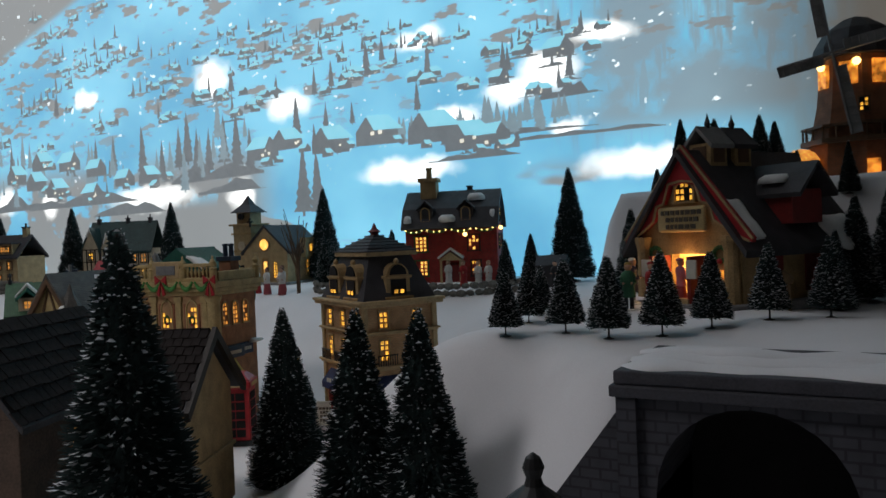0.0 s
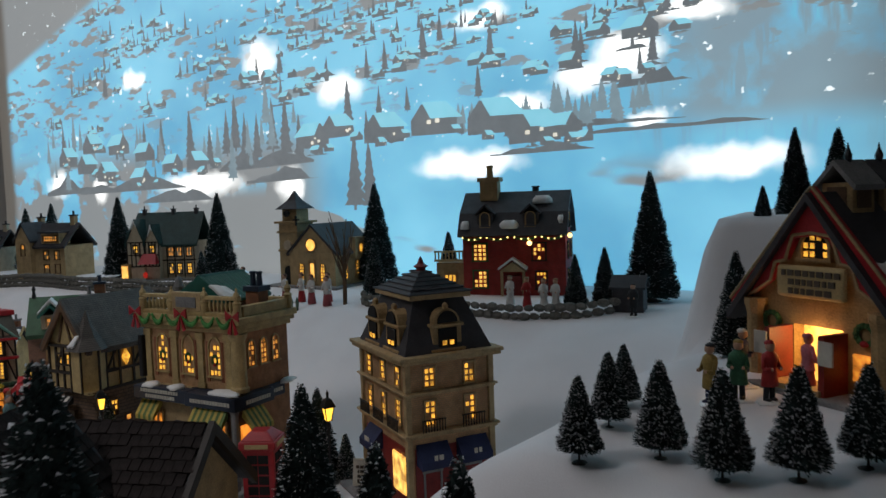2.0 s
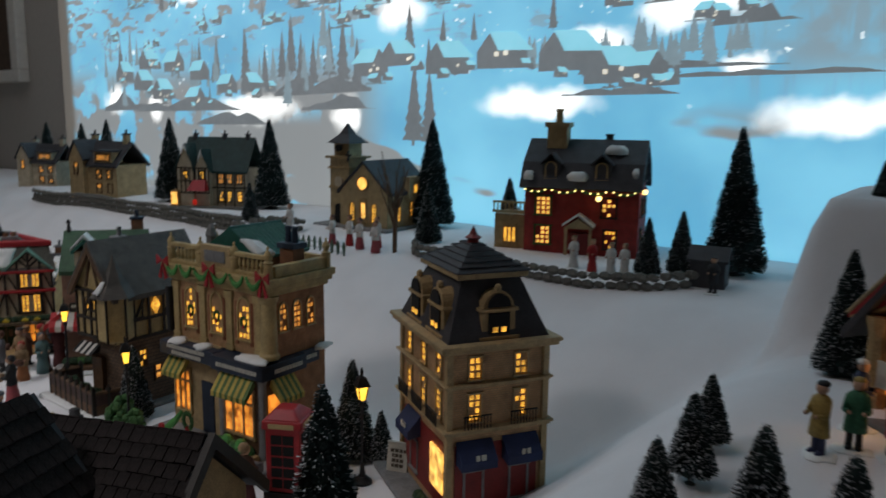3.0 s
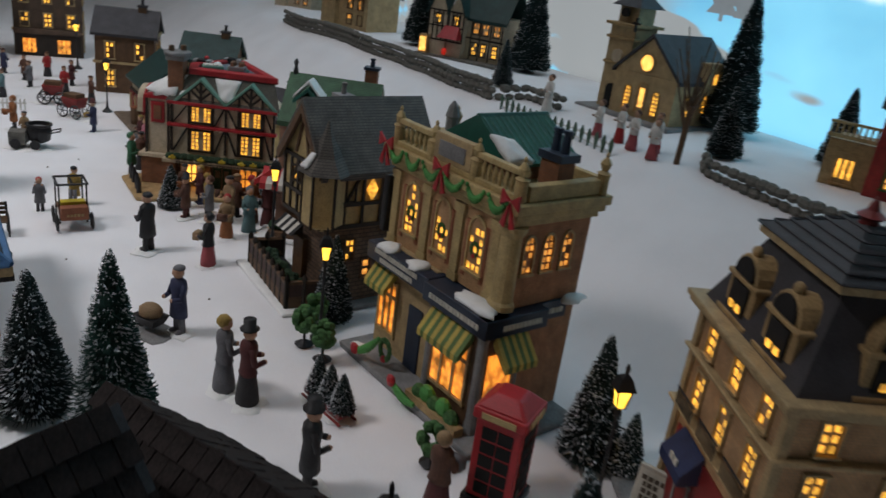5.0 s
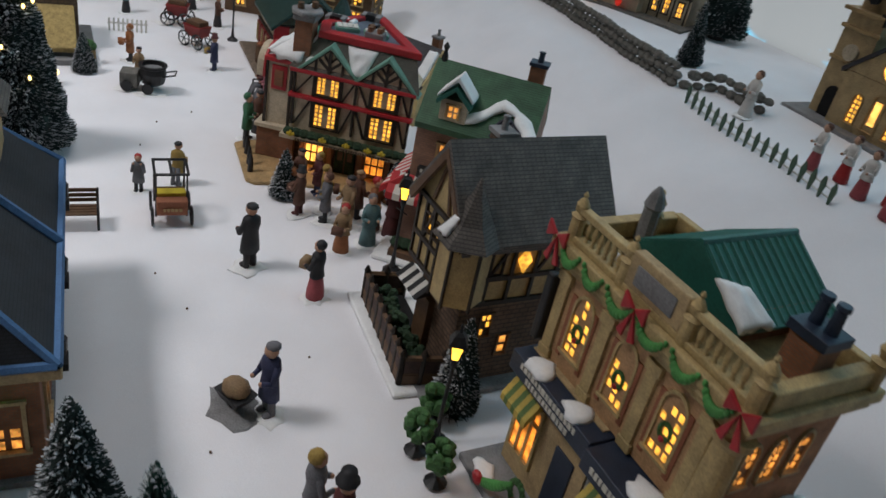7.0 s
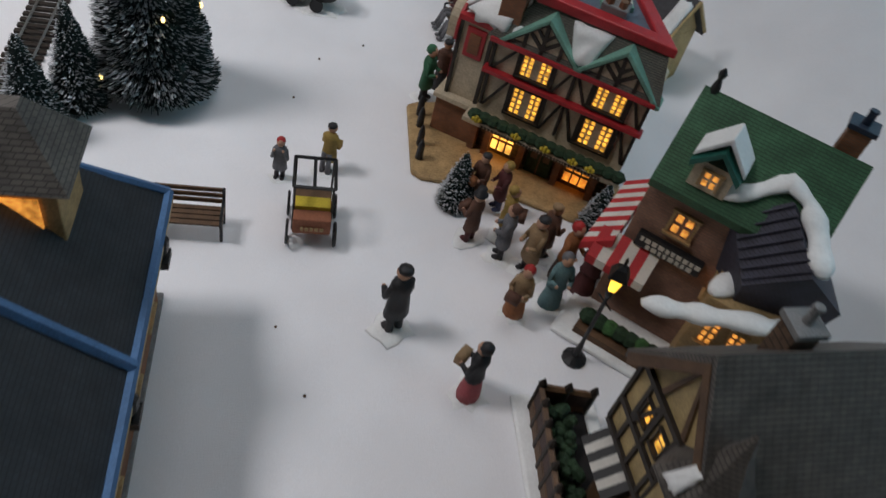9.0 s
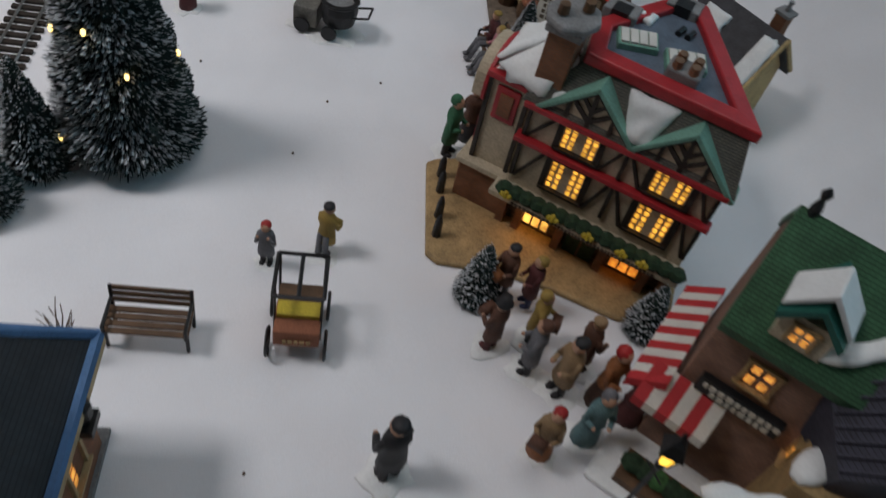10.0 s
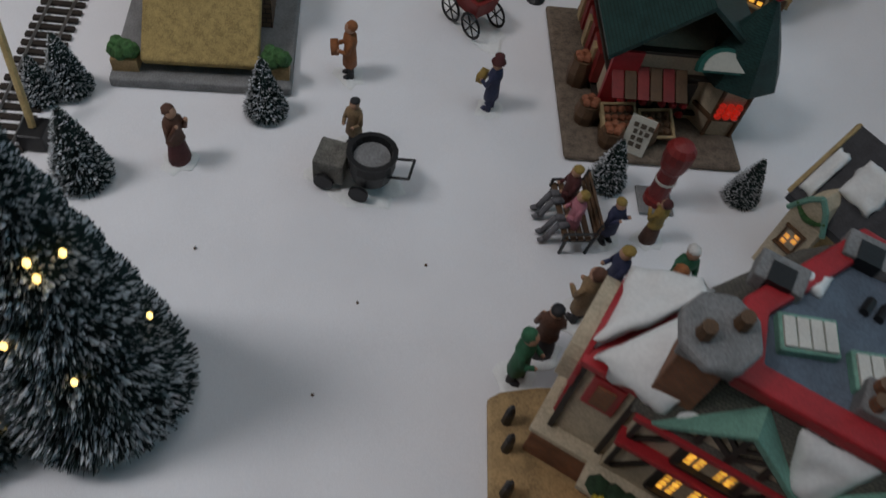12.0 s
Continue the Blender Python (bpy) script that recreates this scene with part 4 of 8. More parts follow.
    bx(bm, .018, W + .006, -.019, .002, .006, .083)
    part("corner_bay", bm, WOOD, ob)
    bm = bmesh.new()
    bx(bm, W + .006, W + .0075, -.012, .02, .024, .066)
    part("side_window", bm, LIT_ORANGE, ob)
    for x, y in ((.022, -.02), (W + .004, -.02), (W + .004, .026)):
        bm = bmesh.new()
        lathe(bm, x, y, [(.007, .006), (.006, .012), (.005, .016), (.005, .078), (.007, .083)], 10)
        part("column", bm, GREY, ob)
    # flat near-black panel paints the shade of a set-back doorway
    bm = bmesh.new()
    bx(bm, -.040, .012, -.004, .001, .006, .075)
    part("doorway_shade", bm, SHADE_BLACK, ob, "flat black panel painted as a shaded doorway")
    bm = bmesh.new()
    bx(bm, -.03, -.008, -.008, -.004, .006, .06)
    part("door", bm, NAVY, ob, bevel=.0008)
    for x0, x1, m in ((-.085, -.05, face(0, -.008, 0)), (.024, .082, face(0, -.022, 0)), (-.012, .03, face(W + .008, 0, 90))):
        n = max(4, int((x1 - x0) / .0045))
        w = (x1 - x0) / n
        aw = None
        for i in range(n):
            bm = bmesh.new()
            a, b = x0 + w * i, x0 + w * (i + 1)
            v = [bm.verts.new(m @ Vector(c)) for c in ((a, -.003, .082), (b, -.003, .082), (b, -.020, .066), (a, -.020, .066), (b, -.020, .061), (a, -.020, .061), (a, -.001, .076), (b, -.001, .076))]
            for f in ((0, 1, 2, 3), (3, 2, 4, 5), (5, 4, 7, 6), (0, 3, 5, 6), (1, 7, 4, 2), (0, 6, 7, 1)):
                bm.faces.new([v[k] for k in f])
            part("awning_stripe", bm, (YELLOW_CLOTH, GREEN_CLOTH)[i % 2], ob)
    wreath(ob, -.032, .022, .008, face(0, -.03, 0))
    for i in range(5):
        bm = bmesh.new()
        ball(bm, .03 + i * .012, -.034, .013 + .004 * (i % 2), .0075, 8, 1.2)
        part("planter_shrub", bm, BRIGHT_GARLAND if i % 2 else GARLAND, ob)
    bm = bmesh.new()
    bx(bm, .018, W + .006, -.042, -.03, .006, .012)
    part("planter", bm, OCHRE, ob)
    for a, b in (((-.062, -.048, .012), (-.030, -.044, .034)), ((.004, -.048, .012), (.040, -.050, .010))):
        bm = bmesh.new()
        swag(bm, a, b, .003, .0034, 11)
        g = part("door_garland", bm, BRIGHT_GARLAND, ob, "green garland with a red bow", smooth=True)
        part("garland_bow", ball(bmesh.new(), a[0], a[1] - .002, a[2] + .002, .0052, 7, 1.2, .8, 1), RED, g)
    bm = bmesh.new()
    blob(bm, -.088, -.062, -.042, -.022, .0055, .003, 77, 12)
    part("pavement_snow", bm, SNOW_PAINT, ob, smooth=True)
    bm = bmesh.new()
    bx(bm, W, W + .004, .004, D - .016, .083, .097)
    side = part("side_fascia", bm, NAVY, ob, bevel=.0008)
    bars(side, .060, .087, .05, .006, face(W + .004, 0, 90), LETTER, 1, 15)
    bm = bmesh.new()
    blob(bm, W - .002, W + .014, D - .030, D + .004, .096, .004, 78, 10)
    part("ledge_snow", bm, SNOW_PAINT, ob, smooth=True)
    # hanging clock on the party wall
    bm = bmesh.new()
    bx(bm, -W - .008, -W, -.008, .002, .103, .15)
    part("wall_lantern", bm, BLACK, ob, bevel=.002)


tailor_shop()


# ---- mansard town house ----
def town_house():
    ob = thing("town_house", -0.411, 0.821, 0, -29, "tall tan brick town house with slate mansard and lit windows", "model building", "village buildings")
    X0, X1, Y0, Y1 = -.118, -.006, .006, .098
    ob.scale = (.965, .91, .965)
    bm = bmesh.new()
    bx(bm, -.14, .012, -.02, .115, 0, .005)
    part("base_plate", bm, GREY, ob, bevel=.002)
    bm = bmesh.new()
    bx(bm, X0, X1, Y0, Y1, .005, .152)
    part("body", bm, TAN_BRICK, ob, bevel=.0008)
    for i, (z, o, t) in enumerate(((.08, .005, .005), (.119, .004, .004), (.150, .009, .007))):
        bm = bmesh.new()
        bx(bm, X0 - o, X1 + o, Y0 - o, Y1 + o, z, z + t * .5)
        bx(bm, X0 - o - .002, X1 + o + .002, Y0 - o - .002, Y1 + o + .002, z + t * .5, z + t)
        part("cornice", bm, TAN, ob, bevel=.0009)
    for x, y in ((X0, Y0), (X1, Y0), (X1, Y1), (X0, Y1)):
        part("quoin", bx(bmesh.new(), x - .003, x + .003, y - .003, y + .003, .005, .15), TAN, ob, bevel=.0006)
    bm = bmesh.new()
    frustum(bm, (X0 - .002, X1 + .002, Y0 - .002, Y1 + .002), (X0 + .018, X1 - .018, Y0 + .018, Y1 - .018), .157, .205)
    part("mansard", bm, SLATE, ob)
    bm = bmesh.new()
    bx(bm, X0 + .012, X1 - .012, Y0 + .012, Y1 - .012, .205, .210)
    part("roof_curb", bm, TAN, ob, bevel=.001)
    bm = bmesh.new()
    frustum(bm, (X0 + .011, X1 - .011, Y0 + .011, Y1 - .011), (-.066, -.056, .048, .056), .210, .229)
    roof = part("roof", bm, SLATE, ob)
    bm = bmesh.new()
    for k in range(6):
        f = k / 6.5
        a, b = X0 + .011 + f * .041, X1 - .011 - f * .041
        c, d = Y0 + .011 + f * .037, Y1 - .011 - f * .037
        z = .210 + .022 * f
        for p, q in (((a, c), (b, c)), ((b, c), (b, d)), ((b, d), (a, d)), ((a, d), (a, c))):
            rod(bm, (*p, z + .0008), (*q, z + .0008), .0009, 4)
    tagged(part("slate_courses", bm, SLATE, roof), kind="stuff")
    bm = bmesh.new()
    lathe(bm, -.061, .052, [(.0055, .227), (.005, .231), (.008, .233), (.0035, .236), (.002, .240), (.0005, .243)], 10)
    part("finial", bm, DARK_RED, ob)
    front, right = face(0, Y0, 0), face(X1, 0, 90)
    cols_f, cols_r = (-.098, -.062, -.026), (.03, .074)
    for m, xs, s in ((front, cols_f, 60), (right, cols_r, 80)):
        for i, x in enumerate(xs):
            window(ob, x, .126, .011, .018, m, 2, 3, False, TAN, dark=.25, seed=s + i)
            window(ob, x, .090, .011, .023, m, 2, 4, False, TAN, dark=.2, seed=s + 10 + i)
            for k in range(9):
                xx = x - .012 + k * .003
                v0, v1 = m @ Vector((xx, -.008, .086)), m @ Vector((xx, -.008, .097))
                part("baluster", rod(bmesh.new(), v0, v1, .0006, 4), BLACK, ob)
            bm = bmesh.new()
            v0, v1 = m @ Vector((x - .013, -.008, .097)), m @ Vector((x + .013, -.008, .097))
            rod(bm, v0, v1, .0008, 4)
            part("balcony_rail", bm, BLACK, ob)
        for i, x in enumerate((xs[0] + .012, xs[-1] - .012) if len(xs) == 3 else (.052,)):
            # domed dormer
            bm = bmesh.new()
            bx(bm, x - .016, x + .016, .001, .022, .157, .182, m)
            prism(bm, [(x + .015 * math.cos(math.pi * k / 8), .182 + .015 * math.sin(math.pi * k / 8)) for k in range(9)], .001, .026, m)
            bx(bm, x - .019, x + .019, -.002, .022, .157, .160, m)
            bx(bm, x - .018, x + .018, -.001, .022, .180, .183, m)
            v = m @ Vector((x, .004, .199))
            ball(bm, v.x, v.y, v.z, .0035, 8)
            d = part("dormer", bm, OCHRE, ob, "domed stone dormer", bevel=.0008)
            # black arch and panel paint inner shade onto the dormer front
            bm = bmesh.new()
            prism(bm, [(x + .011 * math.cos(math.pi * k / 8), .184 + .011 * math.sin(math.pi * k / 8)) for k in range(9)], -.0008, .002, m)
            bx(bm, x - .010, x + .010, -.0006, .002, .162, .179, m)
            part("dormer_shade", bm, SHADE_BLACK, d)
            bm = bmesh.new()
            for sx in (-1, 1):
                bx(bm, x + sx * .004 - .0022, x + sx * .004 + .0022, -.0014, .001, .1635, .1675, m)
            part("dormer_panes", bm, LIT, d)
    # shop floor
    bm = bmesh.new()
    bx(bm, X1 - .002, X1 + .001, .012, .092, .012, .07)
    bx(bm, X0 + .006, X1 - .008, Y0 - .001, Y0 + .002, .012, .07)
    part("shop_front", bm, DARK_RED, ob)
    bm = bmesh.new()
    bx(bm, -.040, -.012, Y0 - .003, Y0, .026, .062)
    part("display_window", bm, LIT_HOT, ob, "bright yellow display window")
    for i, (x, m) in enumerate(((.03, right), (.074, right), (-.085, front))):
        window(ob, x, .018, .016, .028, m, 2, 4, False, GREY, dark=.3, seed=100 + i)
        bm = bmesh.new()
        v = [bm.verts.new(m @ Vector(c)) for c in ((x - .017, -.001, .074), (x + .017, -.001, .074), (x + .017, -.014, .060), (x - .017, -.014, .060), (x + .017, -.014, .053), (x - .017, -.014, .053), (x - .017, 0, .055), (x + .017, 0, .055))]
        for f in ((0, 1, 2, 3), (3, 2, 4, 5), (5, 4, 7, 6), (0, 3, 5, 6), (1, 7, 4, 2), (0, 6, 7, 1)):
            bm.faces.new([v[k] for k in f])
        aw = part("awning", bm, NAVY_CLOTH, ob, "navy cloth awning")
        bars(aw, x, .0595, .007, .007, m @ pose(0, -.0125, 0, 0, 0, 0), LETTER, 1, 3 + i)
    bm = bmesh.new()
    for k in range(6):
        ball(bm, -.044 + k * .007, -.006, .012, .006, 6)
    part("planter_shrub", bm, DARK_LEAF, ob)


town_house()


# ---- half-timbered inn ----
def inn():
    ob = thing("inn", -1.164, 0.798, 0, 60.3, "half-timbered inn with red roof kerb, twin gables and lit windows", "model building", "village buildings")
    W, D = .070, .105
    ob.scale = (.89, .99, .915)
    bm = bmesh.new()
    prism(bm, [(-.143, .018), (-.138, .026), (-.120, .040), (-.081, .063), (.075, .037), (.086, -.017), (.05, -.030), (.00, -.034), (-.041, -.042), (-.085, -.060), (-.096, -.058), (-.101, -.050)], -.005, 0, Matrix(((1, 0, 0, 0), (0, 0, 1, 0), (0, -1, 0, 0), (0, 0, 0, 1))))
    part("base_plate", bm, OCHRE, ob, bevel=.002)
    plan = [(-W, 0), (W, 0), (.014, D + .012), (-.030, D + .012), (-W, .058)]
    bm = bmesh.new()
    prism(bm, [(x, .006 + y * .94) for x, y in plan], -.042, -.005, Matrix(((1, 0, 0, 0), (0, 0, 1, 0), (0, -1, 0, 0), (0, 0, 0, 1))))
    part("ground_floor", bm, STONE_WALL, ob, bevel=.0008)
    bm = bmesh.new()
    prism(bm, plan, -.122, -.042, Matrix(((1, 0, 0, 0), (0, 0, 1, 0), (0, -1, 0, 0), (0, 0, 0, 1))))
    part("body", bm, PLASTER, ob, "cream plaster walls", bevel=.0008)
    front, left = face(0, 0, 0), face(-.104, .060, -90)
    bay = part("side_bay", bx(bmesh.new(), -.104, -W + .002, .006, .060, .042, .124), PLASTER, ob, "cream plaster corner bay", bevel=.002)
    part("bay_base", bx(bmesh.new(), -.110, -W + .004, .002, .064, .005, .042), BRICK, bay, "brown brick base", bevel=.0012)
    part("bay_sill", bx(bmesh.new(), -.112, -W, -.002, .066, .042, .047), PLASTER, bay, bevel=.0008)
    part("bay_band", bx(bmesh.new(), -.1065, -W, .0035, .062, .1195, .1245), RED, bay, bevel=.0006)
    bm = bmesh.new()
    bx(bm, -.097, -.079, .0045, .007, .088, .116)
    panel = part("bay_panel", bm, RED, bay, "red framed panel", bevel=.0008)
    part("bay_panel_infill", bx(bmesh.new(), -.093, -.083, .0032, .005, .093, .111), BRICK, panel)
    for x in (-.103, -.074):
        part("bay_post", bx(bmesh.new(), x - .0016, x + .0016, .004, .008, .047, .119), TIMBER, bay)
    bm = bmesh.new()
    snow_sheet(bm, (-.108, .004, .1255), (-.062, -.004, .1255), (-.048, .012, .152), (-.066, .052, .150), .007, 44)
    snow_sheet(bm, (-.108, .004, .1255), (-.066, .050, .150), (-.070, .062, .142), (-.108, .062, .126), .006, 45)
    part("bay_snow", bm, SNOW_PAINT, bay, "thick painted snow", smooth=True)
    for x in (-.029, .037):
        bm = bmesh.new()
        prism(bm, [(x - .034, .120), (x + .034, .120), (x, .150)], -.002, .05)
        g = part("gable", bm, PLASTER, ob)
        bm = bmesh.new()
        for s in (-1, 1):
            prism(bm, [(x, .150), (x, .1545), (x + s * .040, .1185), (x + s * .037, .1165)], -.005, .012)
        part("gable_roof", bm, MINT, g, "mint-green gable edge", bevel=.0006)
        bm = bmesh.new()
        bx(bm, x - .0016, x + .0016, -.0036, -.001, .122, .148)
        for s in (-1, 1):
            prism(bm, [(x, .124), (x, .128), (x + s * .012, .138), (x + s * .013, .135)], -.0034, -.001)
            prism(bm, [(x + s * .001, .133), (x, .136), (x + s * .007, .143), (x + s * .008, .1405)], -.0034, -.001)
            prism(bm, [(x + s * .014, .122), (x + s * .017, .122), (x + s * .017, .134), (x + s * .014, .136)], -.0034, -.001)
            prism(bm, [(x + s * .001, .147), (x, .151), (x + s * .034, .1215), (x + s * .031, .1205)], -.0038, -.001)
        part("gable_timbering", bm, TIMBER, g)
    # timbers, floor by floor
    for z0, z1 in ((.055, .088), (.093, .118)):
        for x in (-.068, -.045, -.013, .004, .021, .054, .0685):
            bm = bmesh.new()
            bx(bm, x - .0014, x + .0014, -.002, .002, z0, z1)
            part("post", bm, TIMBER, ob)
        for x0, x1 in ((-.067, -.046), (-.012, .003), (.020, .005), (.068, .055)):
            bm = bmesh.new()
            s = .0025 if x1 > x0 else -.0025
            prism(bm, [(x0, z0), (x0 + s, z0), (x1 + s * .2, z1), (x1 - s * .8, z1)], -.0018, .001)
            part("brace", bm, TIMBER, ob)
        for i, x in enumerate((-.029, .0375)):
            window(ob, x, z0 + .003, .026, (z1 - z0) * .78, front, 5, 5, False, TIMBER, dark=.0, seed=int(z0 * 1000) + i)
    for z in (.090, .1195):
        bm = bmesh.new()
        bx(bm, -W - .003, W + .003, -.006, .003, z - .0018, z + .0022)
        part("red_band", bm, RED, ob, "red string course", bevel=.0006)
    # balcony with greenery, sign band
    bm = bmesh.new()
    bx(bm, -W - .006, W + .004, -.016, 0, .042, .047)
    part("balcony", bm, PLASTER, ob, bevel=.0008)
    for i in range(16):
        bm = bmesh.new()
        ball(bm, -W + .004 + i * .0091, -.012, .0505, .0062, 7, 1.2, 1, .8)
        part("hedge", bm, DARK_LEAF, ob)
    for x in (-.062, -.024, .004, .030, .046):
        bm = bmesh.new()
        for dx, dz in ((0, 0), (.003, .001), (-.003, .001), (0, .003)):
            ball(bm, x + dx, -.0175, .049 + dz, .0022, 5)
        part("yellow_bow", bm, mat_yellow, ob)
    bars(ob, 0, .0425, .12, .0035, face(0, -.016, 0), DARK_LETTER, 1, 5)
    # lit openings below
    for x, w, m in ((-.038, .022, LIT_HOT), (.036, .024, LIT_ORANGE)):
        bm = bmesh.new()
        bx(bm, x - w / 2, x + w / 2, .003, .0055, .012, .036)
        o = part("shop_window", bm, m, ob, "warm lit bay window")
        bm = bmesh.new()
        for k in range(4):
            xx = x - w / 2 + k * w / 3
            bx(bm, xx - .0008, xx + .0008, .0015, .004, .011, .037)
        bx(bm, x - w / 2, x + w / 2, .0015, .004, .023, .0245)
        part("window_bars", bm, WOOD, o)
    glow = bpy.data.lights.new("shop_window_lamp", "POINT")
    glow.energy, glow.shadow_soft_size, glow.color = 0.006, 0.006, (1.0, 0.5, 0.14)
    glow_ob = new("shop_window_lamp", glow)
    glow_ob.parent = ob
    glow_ob.matrix_basis = pose(-.038, -.004, .030)
    bm = bmesh.new()
    bx(bm, -.012, .012, .002, .0055, .005, .038)
    dr = part("door", bm, DARK_LEAF, ob, "dark green double door")
    bm = bmesh.new()
    bx(bm, -.0008, .0008, .001, .003, .005, .038)
    for s in (-1, 1):
        bx(bm, s * .006 - .003, s * .006 + .003, .001, .003, .022, .032)
    part("door_panel", bm, WOOD, dr)
    for x in (-.066, -.052, -.018, .018, .053, .067):
        bm = bmesh.new()
        bx(bm, x - .003, x + .003, -.002, .006, .005, .042)
        part("pier", bm, BRICK, ob)
    # side wall to the square: brick arch, sign, panels
    for i, (x, z) in enumerate(((.014, .06), (.014, .095), (.042, .06), (.042, .095))):
        bm = bmesh.new()
        bx(bm, x - .011, x + .011, -.002, .001, z, z + .022, left)
        p = part("side_panel", bm, RED, ob)
        bm = bmesh.new()
        bx(bm, x - .007, x + .007, -.003, .001, z + .004, z + .018, left)
        part("side_panel_infill", bm, PLASTER, p)
    # roof: steep slopes, red kerb, sunk flat top
    bm = bmesh.new()
    kerb = [(-.046, .012), (.065, .011), (.001, .109), (-.016, .111), (-.054, .046)]
    eave = [(-W - .006, -.004), (W + .006, -.004), (.018, D + .017), (-.032, D + .017), (-W - .006, .060)]
    lo, hi = [bm.verts.new((*p, .121)) for p in eave], [bm.verts.new((*p, .157)) for p in kerb]
    for i in range(5):
        bm.faces.new((lo[i], lo[(i + 1) % 5], hi[(i + 1) % 5], hi[i]))
    bm.faces.new(hi), bm.faces.new(lo[::-1])
    part("roof", bm, brown_tile, ob)
    bm = bmesh.new()
    rim = []
    for k, p in enumerate(kerb):
        prev, nxt = Vector(kerb[k - 1]), Vector(kerb[(k + 1) % 5])
        bis = ((prev - Vector(p)).normalized() + (nxt - Vector(p)).normalized()).normalized()
        half = math.sin((prev - Vector(p)).angle(nxt - Vector(p)) / 2)
        rim.append((Vector(p) - bis * .003 / half, Vector(p) + bis * .009 / half))
    ring = [[bm.verts.new((*v, z)) for v, z in ((o, .155), (o, .1635), (i, .1640), (i, .155))] for o, i in rim]
    for k in range(5):
        u, v = ring[k], ring[(k + 1) % 5]
        for f in range(4):
            bm.faces.new((u[f], v[f], v[(f + 1) % 4], u[(f + 1) % 4]))
    part("roof_kerb", bm, RED, ob, "broad red roof kerb", bevel=.0015)
    bm = bmesh.new()
    bm.faces.new([bm.verts.new((x, y, .1595)) for x, y in kerb])
    bm.faces.new([bm.verts.new((x, y, .150)) for x, y in kerb][::-1])
    part("flat_roof", bm, GREY_ROOF, ob)
    for x in (-.026, .008):
        bm = bmesh.new()
        mk = pose(x, .044, 0, 0, 0, 22)
        bx(bm, -.0135, .0135, -.009, .009, .158, .164, mk)
        sk = part("skylight", bm, MINT, ob, "mint-framed roof skylight", bevel=.0008)
        for k in range(4):
            bm = bmesh.new()
            bx(bm, -.0118 + k * .0061, -.0066 + k * .0061, -.0075, .0065, .163, .1655, mk)
            part("pane", bm, WHITE_CLOTH, sk, "white painted pane")
    bm = bmesh.new()
    bx(bm, .000, .022, .020, .036, .157, .170)
    vent = part("roof_vent", bm, GREY, ob, "grey roof vent with four pots", bevel=.0015)
    for i, j in ((-1, -1), (1, -1), (-1, 1), (1, 1)):
        part("pot", lathe(bmesh.new(), .011 + i * .0055, .028 + j * .004, [(.0036, .169), (.0032, .175), (.002, .1752)], 8), BRICK, vent)
    for k in range(2):
        part("roof_slot", rod(bmesh.new(), (-.006 + .007 * k, .070, .161), (-.004 + .007 * k, .078, .161), .0024, 8), BLACK, ob)
    for i, (p, q, r, u) in enumerate((((-.074, -.002, .1225), (-.046, -.002, .1245), (-.040, .010, .152), (-.050, .046, .152)), ((-.003, -.003, .1235), (.011, -.003, .1235), (.026, .012, .1555), (-.018, .012, .1555)), ((-.078, .010, .1225), (-.066, .0, .130), (-.053, .03, .152), (-.060, .05, .140)))):
        bm = bmesh.new()
        snow_sheet(bm, p, q, r, u, .0045, 31 + i)
        part("roof_snow", bm, SNOW_PAINT, ob, "painted roof snow", smooth=True)
    bm = bmesh.new()
    snow_sheet(bm, (-.042, .066, .160), (-.024, .066, .160), (-.022, .080, .160), (-.036, .084, .160), .004, 7)
    part("roof_snow", bm, SNOW_PAINT, ob, smooth=True)
    # arched gable board on the wall to the square
    for r, y0, m_, nm in ((.0275, -.003, RED, "arched_board"), (.0255, -.011, PLASTER, "arched_panel")):
        bm = bmesh.new()
        prism(bm, [(.030 - r, .100)] + [(.030 - r * math.cos(math.pi * k / 10), .112 + r * .8 * math.sin(math.pi * k / 10)) for k in range(11)] + [(.030 + r, .100)], y0, 0, left)
        part(nm, bm, m_, ob, bevel=.0006)
    ch = chimney(ob, -.064, .012, .12, .172, .020, BRICK, GREY, 0)
    bm = bmesh.new()
    lathe(bm, -.064, .012, [(.001, .1775), (.0185, .1775), (.0185, .183), (.001, .183)], 8)
    part("chimney_slab", bm, GREY, ch, bevel=.002)
    for dx in (-.006, .006):
        bm = bmesh.new()
        lathe(bm, -.064 + dx, .012 + dx, [(.004, .184), (.0035, .190)], 8)
        part("chimney_pot", bm, WOOD, ch)
    for x, y in ((-.046, .066), (-.012, .100)):
        bm = bmesh.new()
        bx(bm, x - .012, x + .012, y - .008, y + .008, .156, .166)
        d = part("roof_dormer", bm, GREY, ob, bevel=.001)
        bm = bmesh.new()
        bx(bm, x - .006, x + .006, y - .0085, y + .003, .159, .1668)
        part("dormer_window", bm, BLACK, d)
    for bx_, by_ in ((-.098, -.040), (-.106, -.024), (-.118, -.002), (-.126, .012)):
        bm = bmesh.new()
        lathe(bm, bx_, by_, [(.0035, .005), (.003, .02), (.0012, .026)], 7)
        part("bollard", bm, BLACK, ob)


mat_yellow = mat("yellow_bow", (0.5, 0.38, 0.03), 0.5, 0.2)
brown_tile = brick_mat("grey_shingle_roof", (0.16, 0.15, 0.12), (0.12, 0.115, 0.10), (0.06, 0.055, 0.05), 150)
inn()


